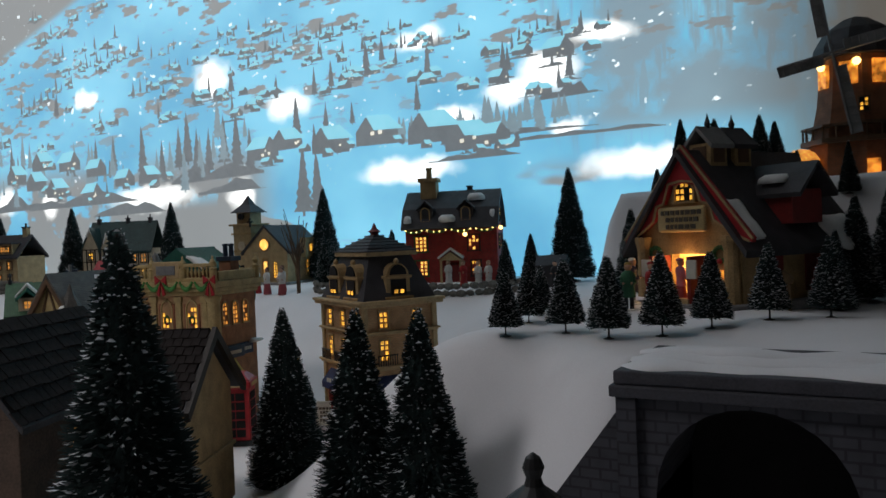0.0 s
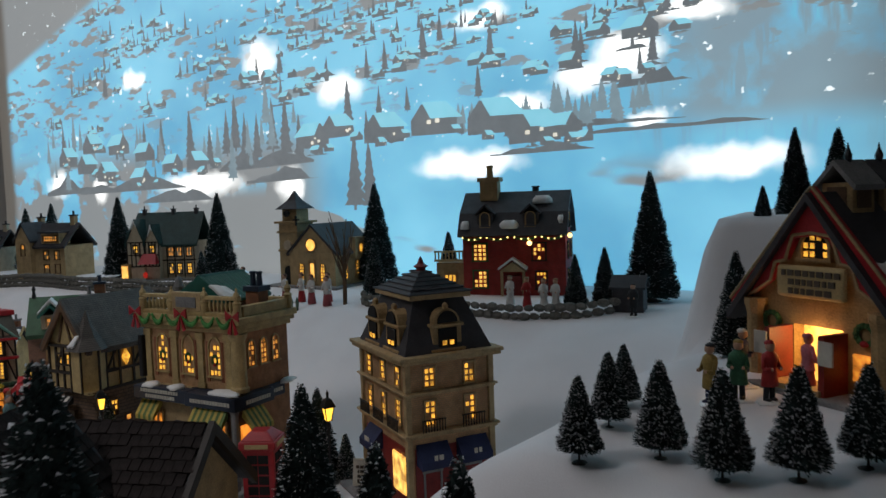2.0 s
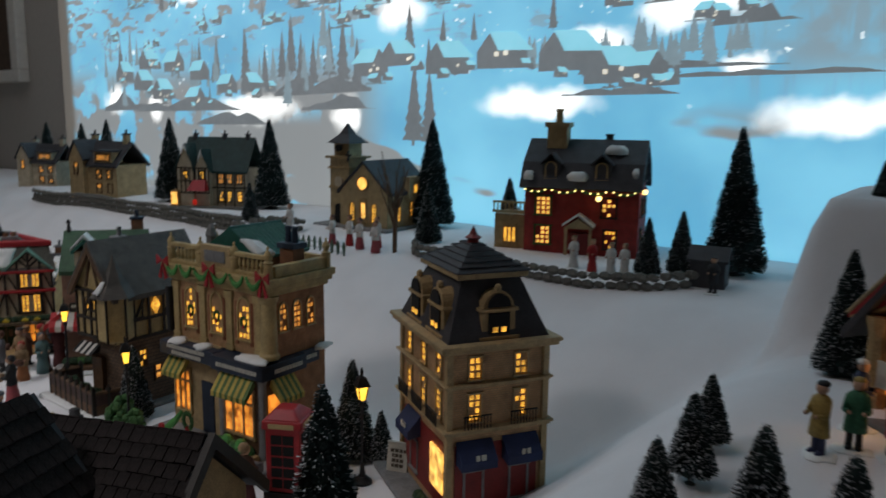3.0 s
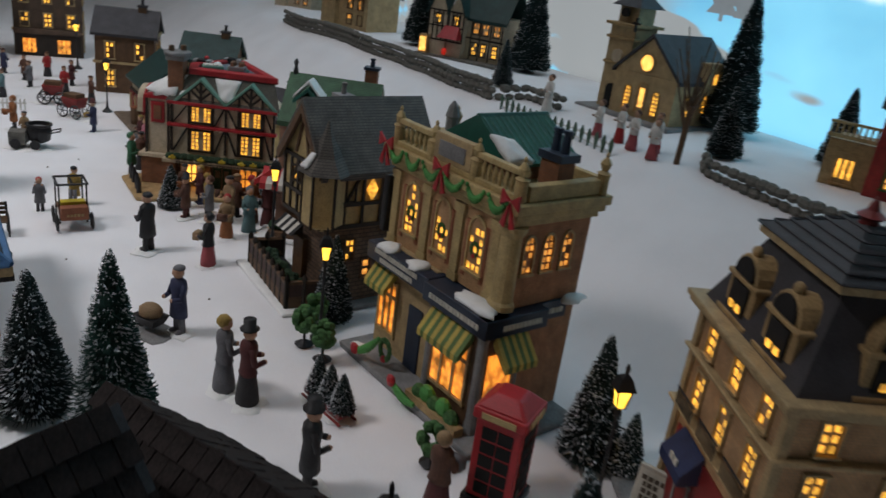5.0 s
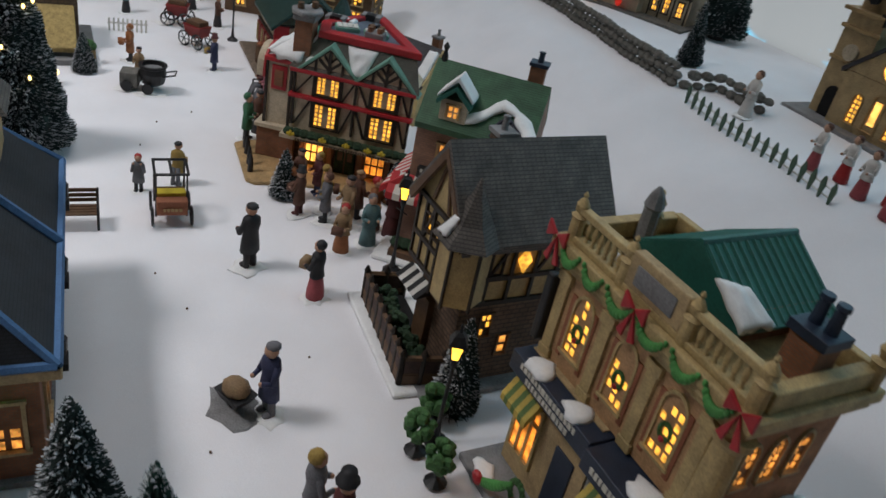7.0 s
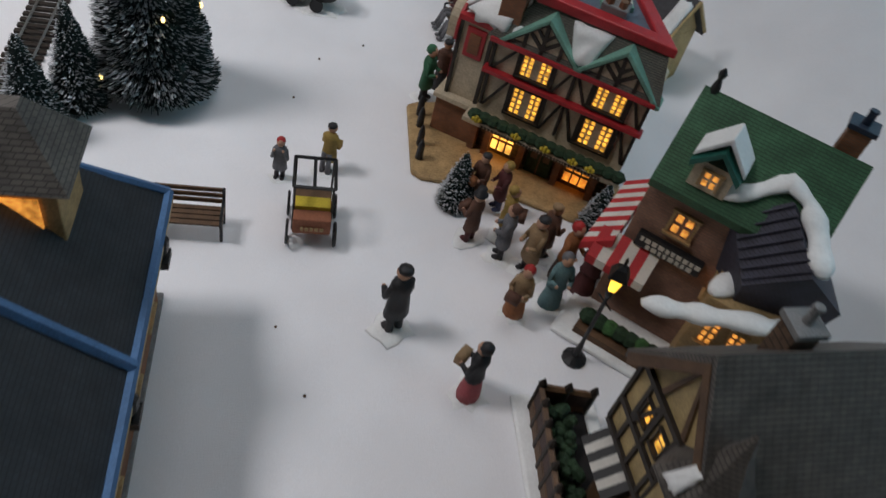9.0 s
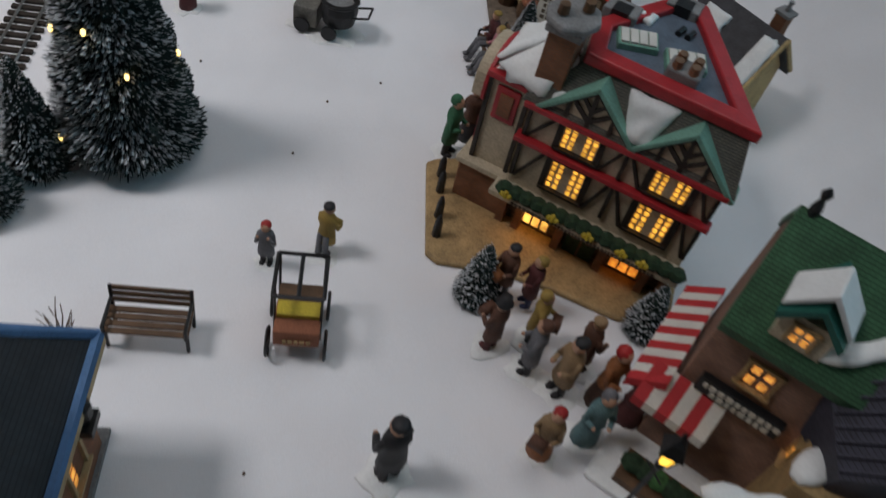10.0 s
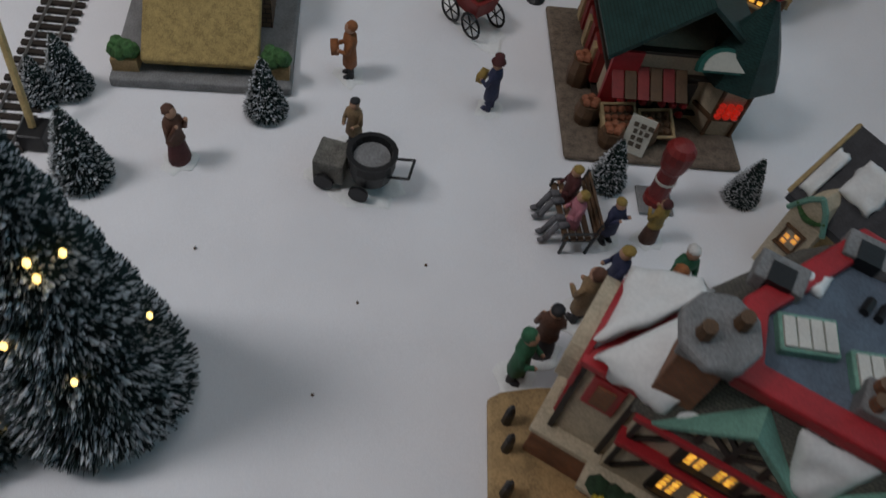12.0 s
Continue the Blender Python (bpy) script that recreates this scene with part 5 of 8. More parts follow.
# ---- green-roofed shop with a striped awning ----
def grocer():
    ob = thing("grocer_shop", -1.006, 0.861, 0, 53.2, "small shop with green tiled roof and striped awning", "model building", "village buildings")
    W, D = .052, .085
    ob.scale = (.99, .875, .935)
    bm = bmesh.new()
    bx(bm, -W - .012, W + .016, -.05, D, 0, .005)
    part("base_plate", bm, SNOW_PAINT, ob, bevel=.003)
    bm = bmesh.new()
    bx(bm, -W, W, 0, D, .005, .137)
    prism(bm, [(-.0005, .137), (D + .0005, .137), (D / 2, .176)], -W, W, Matrix(((0, 1, 0, 0), (1, 0, 0, 0), (0, 0, 1, 0), (0, 0, 0, 1))))
    part("body", bm, ROSE_BRICK, ob, bevel=.0008)
    bm = bmesh.new()
    gable_roof(bm, -W + .007, W - .008, 0, D, .137, .178, .008, .006)
    part("roof", bm, GREEN_ROOF, ob, "green tiled roof")
    m = face(0, 0, 0)
    bm = bmesh.new()
    bx(bm, -.004 - .030, .002 - .012, -.004, .03, .142, .162)
    d = part("dormer", bm, PLASTER, ob)
    bm = bmesh.new()
    gable_roof(bm, -.034, -.010, -.006, .032, .160, .172, .003, .004, "y")
    part("dormer_roof", bm, TEAL_ROOF, d)
    bm = bmesh.new()
    prism(bm, [(-.038, .162), (-.022, .180), (-.006, .162), (-.006, .166), (-.022, .185), (-.038, .166)], -.005, .02)
    part("dormer_snow", bm, SNOW_PAINT, d, bevel=.001)
    window(d, -.022, .145, .010, .012, face(0, -.004, 0), 2, 2, False, OCHRE, LIT_DIM, sill=False)
    window(ob, -.022, .098, .014, .018, m, 2, 2, False, OCHRE, LIT_DIM, seed=4)
    bm = bmesh.new()
    bx(bm, -.044, .002, -.006, 0, .078, .090)
    s = part("sign_board", bm, BLACK, ob, bevel=.0008)
    bars(s, -.021, .079, .042, .010, face(0, -.006, 0), LETTER, 2, 14)
    # awning round the corner
    for m_, x0, x1, n in ((face(0, -.002, 0), -.066, -.024, 6), (face(-W - .002, .035, -90), -.045, .049, 13)):
        w = (x1 - x0) / n
        for i in range(n):
            bm = bmesh.new()
            a, b = x0 + w * i, x0 + w * (i + 1)
            v = [bm.verts.new(m_ @ Vector(c)) for c in ((a, -.001, .078), (b, -.001, .078), (b, -.020, .062), (a, -.020, .062), (b, -.020, .055), (a, -.020, .055), (a, 0, .072), (b, 0, .072))]
            for f in ((0, 1, 2, 3), (3, 2, 4, 5), (5, 4, 7, 6), (0, 3, 5, 6), (1, 7, 4, 2), (0, 6, 7, 1)):
                bm.faces.new([v[k] for k in f])
            part("awning_stripe", bm, (RED_CLOTH, WHITE_CLOTH)[i % 2], ob)
    for i in range(7):
        bm = bmesh.new()
        ball(bm, -.045 + i * .008, -.03, .016, .0075, 7, 1, 1, .8)
        part("greengrocery", bm, (DARK_LEAF, DARK_LEAF, GARLAND)[i % 3], ob)
    bm = bmesh.new()
    bx(bm, -.05, .006, -.042, -.018, .005, .011)
    part("stall_table", bm, WOOD, ob)
    # front wing with a blue slate roof and deep snow
    bm = bmesh.new()
    bx(bm, .012, W + .012, -.040, .002, .005, .098)
    part("wing", bm, OCHRE, ob, bevel=.0008)
    bm = bmesh.new()
    v = [bm.verts.new(c) for c in ((.024, .008, .158), (.052, -.034, .143), (.024, -.036, .115), (.000, .002, .132), (.079, -.018, .118), (.052, .024, .132),
                                   (.026, -.030, .09), (.006, .004, .09), (.074, -.014, .09), (.048, .022, .09))]
    for f in ((0, 3, 2, 1), (0, 1, 4, 5), (2, 6, 8, 4, 1), (3, 7, 6, 2), (4, 8, 9, 5), (6, 7, 9, 8), (0, 5, 9, 7, 3)):
        bm.faces.new([v[k] for k in f])
    wr = part("wing_roof", bm, PURPLE_ROOF, ob, "blue slate wing roof")
    for k in range(7):
        f = (k + .5) / 7
        a, b = Vector((.000, .002, .1335)).lerp(Vector((.024, -.036, .1165)), f), Vector((.024, .008, .1595)).lerp(Vector((.052, -.034, .1445)), f)
        part("slate_rib", rod(bmesh.new(), a, b, .0011, 5), PURPLE_ROOF, wr)
    for i, (line, r) in enumerate((([(-.014, -.001, .143), (.002, .008, .151), (.018, .020, .163), (.034, .013, .158), (.046, -.004, .150), (.056, -.030, .144)], .0072),
                                   ([(-.020, -.074, .094), (.004, -.062, .095), (.026, -.054, .100), (.050, -.042, .102), (.076, -.018, .100)], .0075), ([(.012, -.038, .099), (.02, -.02, .101), (.022, -.01, .104)], .008))):
        part("wing_snow", snow_tube(bmesh.new(), line, r, i * 5, .55, .45), SNOW_PAINT, ob, "thick painted snow", smooth=True)
    for i, x in enumerate((.024, .040)):
        window(ob, x, .060, .009, .022, face(0, -.040, 0), 2, 4, False, OCHRE, LIT_DIM, dark=.2, seed=i)
    window(ob, -.014, .070, .010, .02, face(.012, -.02, -90), 2, 4, False, OCHRE, LIT_DIM, dark=.2, seed=8)
    bm = bmesh.new()
    bx(bm, .020, .042, -.044, -.04, .006, .036)
    dr = part("door", bm, GREEN_CLOTH, ob, "olive green door")
    wreath(dr, .031, .026, .005, face(0, -.044, 0))
    chimney(ob, .036, .056, .15, .197, .014, BRICK, NAVY, 1)
    bm = bmesh.new()
    lathe(bm, -.047, D / 2, [(.002, .17), (.003, .186), (.0015, .192), (.003, .196), (.0005, .2)], 7)
    part("finial", bm, BLACK, ob)


grocer()


# ---- brown-roofed half-timbered house with a fenced yard ----
def brown_house():
    ob = thing("timbered_house", -0.862, 0.774, 0, 5, "half-timbered house with brown slate roof and fenced yard", "model building", "village buildings")
    X0, X1, D = -.038, .048, .130
    ob.scale = (.83, .85, .957)
    bm = bmesh.new()
    bx(bm, X0 - .015, X1 + .006, -.012, D, 0, .005)
    part("base_plate", bm, GREY, ob, bevel=.002)
    bm = bmesh.new()
    bx(bm, X0 + .008, X1 - .008, .012, D - .004, .005, .086)
    part("ground_floor", bm, STONE_WALL, ob, bevel=.0008)
    bm = bmesh.new()
    bx(bm, X0, X1, 0, D, .086, .142)
    prism(bm, [(X0, .142), (X1, .142), (.005, .192)], 0, D)
    part("upper_floor", bm, CREAM, ob, "ochre plaster upper floor", bevel=.0008)
    bm = bmesh.new()
    gable_roof(bm, X0, X1, 0, D, .142, .192, .008, .006, "y")
    part("roof", bm, BROWN_ROOF, ob, "sagging brown slate roof")
    front, right = face(0, 0, 0), face(X1, 0, 90)
    for m, xs in ((front, (-.037, -.022, -.006, .012, .030, .047)), (right, (.002, .024, .046, .068, .09, .12))):
        for x in xs:
            bm = bmesh.new()
            bx(bm, x - .0015, x + .0015, -.0022, .001, .088, .141, m)
            part("post", bm, TIMBER, ob)
        for z in (.087, .108, .140):
            bm = bmesh.new()
            bx(bm, xs[0], xs[-1], -.0026, .001, z - .0017, z + .0017, m)
            part("rail", bm, TIMBER, ob)
        for a, b in zip(xs[1::2], xs[2::2]):
            bm = bmesh.new()
            prism(bm, [(a, .109), (a + .003, .109), (b, .139), (b - .003, .139)], -.002, .001, m)
            part("brace", bm, TIMBER, ob)
    bm = bmesh.new()
    for s in (-1, 1):
        prism(bm, [(.005, .192), (.005, .184), (.005 + s * .046, .132), (.005 + s * .050, .138)], -.0085, -.0045)
        prism(bm, [(s * .012, .144), (s * .016, .144), (s * .003, .176), (0, .178)], -.002, .001)
    part("bargeboard", bm, WOOD, ob)
    for i, x in enumerate((-.014, .004)):
        window(ob, x, .118, .009, .012, front, 1, 2, False, TIMBER, LIT, seed=i)
    # corner turret with a pointed cap
    bm = bmesh.new()
    lathe(bm, X1 - .010, .006, [(.004, .082), (.022, .090), (.022, .142), (.021, .143)], 6)
    t = part("oriel", bm, CREAM, ob)
    bm = bmesh.new()
    lathe(bm, X1 - .010, .006, [(.029, .138), (.016, .152), (.006, .170), (.0008, .184)], 6)
    part("oriel_cap", bm, BROWN_ROOF, t, "pointed slate cap")
    bm = bmesh.new()
    snow_sheet(bm, (X1 - .018, -.020, .142), (X1 - .004, -.018, .142), (X1 - .006, -.006, .156), (X1 - .014, -.006, .156), .003, 3)
    part("oriel_snow", bm, SNOW_PAINT, t, smooth=True)
    for k in range(6):
        a = 1.0472 * k
        x, y = X1 - .010 + .022 * math.cos(a), .006 + .022 * math.sin(a)
        part("oriel_post", rod(bmesh.new(), (x, y, .088), (x, y, .143), .0016, 5), TIMBER, t)
    window(ob, .030, .111, .012, .020, right, 2, 3, False, TIMBER, OCHRE, seed=3)
    bm = bmesh.new()
    prism(bm, [(.050, .121), (.056, .111), (.062, .121), (.056, .131)], -.003, .001, right)
    part("diamond_window", bm, LIT, ob, "lit diamond pane")
    window(ob, .040, .05, .010, .020, face(X1 - .008, 0, 90), 2, 3, False, WOOD, LIT, dark=.2, seed=7)
    window(ob, .062, .03, .010, .018, face(X1 - .008, 0, 90), 1, 2, False, WOOD, LIT_DIM, dark=.2, seed=8)
    chimney(ob, -.014, .050, .160, .193, .015, STONE_WALL, GREY, 1)
    # canopy and door
    bm = bmesh.new()
    bx(bm, -.022, .0, .006, .013, .006, .06)
    part("door", bm, WOOD, ob)
    for i in range(7):
        bm = bmesh.new()
        x = -.036 + i * .006
        v = [bm.verts.new(c) for c in ((x, .002, .078), (x + .006, .002, .078), (x + .006, -.012, .068), (x, -.012, .068), (x + .006, .002, .07), (x, .002, .07))]
        for f in ((0, 1, 2, 3), (3, 2, 4, 5), (0, 3, 5), (1, 4, 2)):
            bm.faces.new([v[k] for k in f])
        part("canopy_stripe", bm, (BLACK, WHITE_CLOTH)[i % 2], ob)
    # yard
    yard = thing("yard_fence", -0.862, 0.770, 0, 0, "low dark fence round a planted yard on a snowy base", "fence")
    bm = bmesh.new()
    bx(bm, -.093, .036, -.022, .034, 0, .004)
    part("snowy_base", bm, SNOW_PAINT, yard, bevel=.0035)
    for (x0, y0), (x1, y1) in (((-.078, .022), (-.083, -.010)), ((-.083, -.010), (.024, -.014)), ((.024, -.014), (.029, .016))):
        bm = bmesh.new()
        for z, r in ((.012, .0022), (.028, .0022)):
            rod(bm, (x0, y0, z), (x1, y1, z), r, 5)
        prism(bm, [(0, 0), (1, 0), (1, .012), (0, .012)], -.0015, .0015, Matrix.Translation((x0, y0, .003)) @ pose(0, 0, 0, 0, 0, math.degrees(math.atan2(y1 - y0, x1 - x0))) @ Matrix.Diagonal((math.hypot(x1 - x0, y1 - y0), 1, 1, 1)))
        part("fence_rail", bm, WOOD, yard)
        n = max(2, int(math.hypot(x1 - x0, y1 - y0) / .012))
        for i in range(n + 1):
            f = i / n
            x, y = x0 + (x1 - x0) * f, y0 + (y1 - y0) * f
            bm = bmesh.new()
            lathe(bm, x, y, [(.0026, .003), (.0024, .03), (.003, .031), (.0008, .036)], 6)
            part("fence_post", bm, TIMBER, yard)
    for (x0, y0), (x1, y1) in (((-.078, .022), (-.083, -.010)), ((-.083, -.010), (.024, -.014)), ((.024, -.014), (.029, .016))):
        d = math.degrees(math.atan2(y1 - y0, x1 - x0))
        bm = bmesh.new()
        bx(bm, 0, math.hypot(x1 - x0, y1 - y0), -.0013, .0013, .003, .028, pose(x0, y0, 0, 0, 0, d))
        part("planter_board", bm, PLANTER, yard, "solid dark brown boards")
    part("soil", bx(bmesh.new(), -.079, .024, -.010, .022, .003, .009), SHADE_BLACK, yard)
    rnd = random.Random(12)
    for i in range(9):
        bm = bmesh.new()
        for _ in range(7):
            ball(bm, -.072 + i * .011 + rnd.uniform(-.004, .004), .002 + rnd.uniform(-.006, .006), .012 + rnd.uniform(0, .009), .0042, 5)
        part("shrub", bm, DARK_LEAF, yard)


brown_house()


# ---- railway station ----
def station():
    ob = thing("station", -0.903, 0.479, 0, 0.9, "brick station with charcoal roof and blue trim", "model building", "village buildings")
    X0, X1, Y0, Y1 = -.108, .106, -.058, .050
    bm = bmesh.new()
    bx(bm, X0 - .008, X1 + .004, Y0 - .01, Y1 + .002, 0, .004)
    part("base_plate", bm, GREY, ob)
    bm = bmesh.new()
    bx(bm, X0, X1, Y0, Y1, .004, .084)
    part("body", bm, BRICK, ob, bevel=.0008)
    bm = bmesh.new()
    prism(bm, [(Y0, .084), (Y1, .084), (.012, .146), (-.006, .146)], X1 - .004, X1, Matrix(((0, 1, 0, 0), (1, 0, 0, 0), (0, 0, 1, 0), (0, 0, 0, 1))))
    part("gable", bm, OCHRE, ob)
    bm = bmesh.new()
    bx(bm, X0 - .012, X1 + .012, Y0 - .012, Y1 + .012, .083, .090)
    part("eaves_board", bm, TAN, ob, "cream eaves board", bevel=.001)
    bm = bmesh.new()
    frustum(bm, (X0 - .011, X1 + .011, Y0 - .011, Y1 + .011), (X0 + .03, X1 - .02, -.004, .006), .090, .150)
    part("roof", bm, STATION_ROOF, ob, "charcoal hipped roof")
    lo = [(X0 - .010, Y0 - .010), (X1 + .010, Y0 - .010), (X1 + .010, Y1 + .010), (X0 - .010, Y1 + .010)]
    hi = [(X0 + .03, .001), (X1 - .02, .001), (X1 - .02, .001), (X0 + .03, .001)]
    for i in range(4):
        bm = bmesh.new()
        rod(bm, (*lo[i], .0915), (*hi[i], .151), .0026, 6)
        part("hip_trim", bm, BLUE_TRIM, ob)
        bm = bmesh.new()
        rod(bm, (*lo[i], .0915), (*lo[(i + 1) % 4], .0915), .0028, 6)
        part("eaves_trim", bm, BLUE_TRIM, ob, "blue painted edge")
    bm = bmesh.new()
    rod(bm, (*hi[0], .151), (*hi[1], .151), .004, 6)
    part("ridge_trim", bm, BLUE_TRIM, ob)
    bm = bmesh.new()
    rod(bm, (.004, .006, .150), (-.002, Y1 + .010, .0925), .0035, 6)
    part("valley_trim", bm, BLUE_TRIM, ob)
    # cupola
    bm = bmesh.new()
    bx(bm, -.080, -.046, -.006, .028, .118, .160)
    c = part("cupola", bm, OCHRE, ob, "wooden roof lantern", bevel=.0008)
    bm = bmesh.new()
    bx(bm, -.0455, -.0445, .002, .020, .132, .152)
    part("cupola_window", bm, LIT_DIM, c)
    bm = bmesh.new()
    frustum(bm, (-.087, -.039, -.013, .035), (-.067, -.059, .007, .015), .160, .190)
    part("cupola_roof", bm, BROWN_ROOF, c)
    right, north = face(X1, 0, 90), face(0, Y1, 180)
    for i, y in enumerate((-.034, .0, .032)):
        window(ob, y, .026, .016, .034, right, 2, 4, False, TAN, LIT_DIM, dark=.7, seed=i)
    for i, x in enumerate((-.08, -.03, .03, .08)):
        window(ob, x, .026, .016, .032, north, 2, 4, False, TAN, LIT_DIM, dark=.6, seed=20 + i)
    bm = bmesh.new()
    ball(bm, X1 + .009, .018, .079, .0024, 8)
    part("signal_led", bm, LED, ob, "small green light")
    for x in (-.085, .012, .09):
        bm = bmesh.new()
        bx(bm, x - .006, x + .006, Y1 + .002, Y1 + .014, .07, .075)
        lathe(bm, x, Y1 + .010, [(.002, .075), (.004, .080), (.0045, .088), (.002, .092)], 7)
        part("bracket_lamp", bm, BLACK, ob)
    bm = bmesh.new()
    for x in (-.104, -.1, -.09):
        rod(bm, (X0 - .008, Y1 + .02 * (x + .1) - .02, .0), (X0 - .010, Y1 - .02 + (x + .1), .05), .0007, 4)
    part("wire", bm, STEM, ob)


station()


# ---- foreground house with a slate roof ----
def slate_house():
    ob = thing("slate_roofed_house", -0.462, 0.583, 0, 24, "dark stone house with slate shingle roof", "model building", "village buildings")
    X0, X1, Y0, Y1 = -.060, .056, -.048, .048
    bm = bmesh.new()
    bx(bm, X0, X1, Y0, Y1, 0, .102)
    prism(bm, [(Y0, .102), (Y1, .102), (0, .146)], X0, X1, Matrix(((0, 1, 0, 0), (1, 0, 0, 0), (0, 0, 1, 0), (0, 0, 0, 1))))
    part("body", bm, UMBER, ob, bevel=.0008)
    bm = bmesh.new()
    gable_roof(bm, X0, X1, Y0, Y1, .102, .146, .008, .004)
    roof = part("roof", bm, SLATE, ob)
    bm = bmesh.new()
    bx(bm, -.064, .012, -.165, -.030, 0, .120)
    prism(bm, [(-.064, .120), (.012, .120), (-.026, .170)], -.165, -.030)
    part("wing", bm, UMBER, ob, "brown stone wing", bevel=.0008)
    bm = bmesh.new()
    gable_roof(bm, -.064, .012, -.165, -.030, .120, .170, .006, .004, "y")
    wing_roof = part("wing_roof", bm, SLATE, ob)
    window(ob, -.026, .078, .012, .018, face(0, -.165, 0), 2, 3, False, WOOD, LIT_DIM, dark=.3, seed=2)
    window(ob, -.110, .085, .010, .018, face(.012, 0, 90), 2, 3, False, WOOD, LIT_DIM, dark=.3, seed=5)
    window(ob, .03, .05, .014, .02, face(0, Y0, 0), 2, 3, True, WOOD, LIT_DIM, dark=.2, seed=6)
    for s in (-1, 1):
        bm = bmesh.new()
        prism(bm, [(0, .153), (0, .144), (s * .057, .091), (s * .059, .098)], X1 + .008, X1 + .012, Matrix(((0, 1, 0, 0), (1, 0, 0, 0), (0, 0, 1, 0), (0, 0, 0, 1))))
        part("bargeboard", bm, TIMBER, ob)
    bm = bmesh.new()
    prism(bm, [(Y0 + .002, .004), (Y1 - .002, .004), (Y1 - .002, .101), (0, .143), (Y0 + .002, .101)], X1 + .0005, X1 + .0025, Matrix(((0, 1, 0, 0), (1, 0, 0, 0), (0, 0, 1, 0), (0, 0, 0, 1))))
    part("gable_wall", bm, OCHRE, ob, "tan stone gable wall")
    part("string_course", bx(bmesh.new(), X1 + .0025, X1 + .0045, Y0, Y1, .048, .051), OCHRE, ob)
    # shingles, slope by slope
    bm = bmesh.new()
    bx(bm, -.0034, .0034, -.0052, .0052, 0, .0009)
    sh = mesh_of("shingle", bm, SLATE2)
    rnd = random.Random(9)

    def slope(parent, a, b, lo, hi, zl, zh, rows, cols, axis):
        ang = math.degrees(math.atan2(zh - zl, abs(hi - lo)))
        for r in range(rows):
            f = (r + .5) / rows
            for c in range(cols):
                u = a + (b - a) * (c + .5 + .5 * (r % 2) - .25) / cols
                v = lo + (hi - lo) * f
                z = zl + (zh - zl) * f + .0048 + .0008 * rnd.random()
                tilt = (ang - 5) * (1 if hi > lo else -1)
                o = new("shingle", sh)
                o.parent = parent
                o.matrix_basis = pose(u, v, z, tilt, 0, 0) if axis == "x" else pose(v, u, z, 0, -tilt, 90) @ pose(0, 0, 0, 0, 0, 0)
                if axis == "y":
                    o.matrix_basis = pose(v, u, z, 0, -tilt, 0) @ pose(0, 0, 0, 0, 0, 90)

    slope(roof, X0 - .008, X1 + .008, Y0 - .008, 0, .0945, .146, 9, 18, "x")
    slope(roof, X0 - .008, X1 + .008, Y1 + .008, 0, .0945, .146, 9, 18, "x")
    slope(wing_roof, -.171, -.026, .018, -.026, .1125, .170, 7, 20, "y")
    slope(wing_roof, -.171, -.026, -.070, -.026, .1125, .170, 7, 20, "y")


SLATE2 = mat("slate_shingle", (0.020, 0.015, 0.014), 0.85, 0.4, 900, 120, 0.3, spec=0.2)


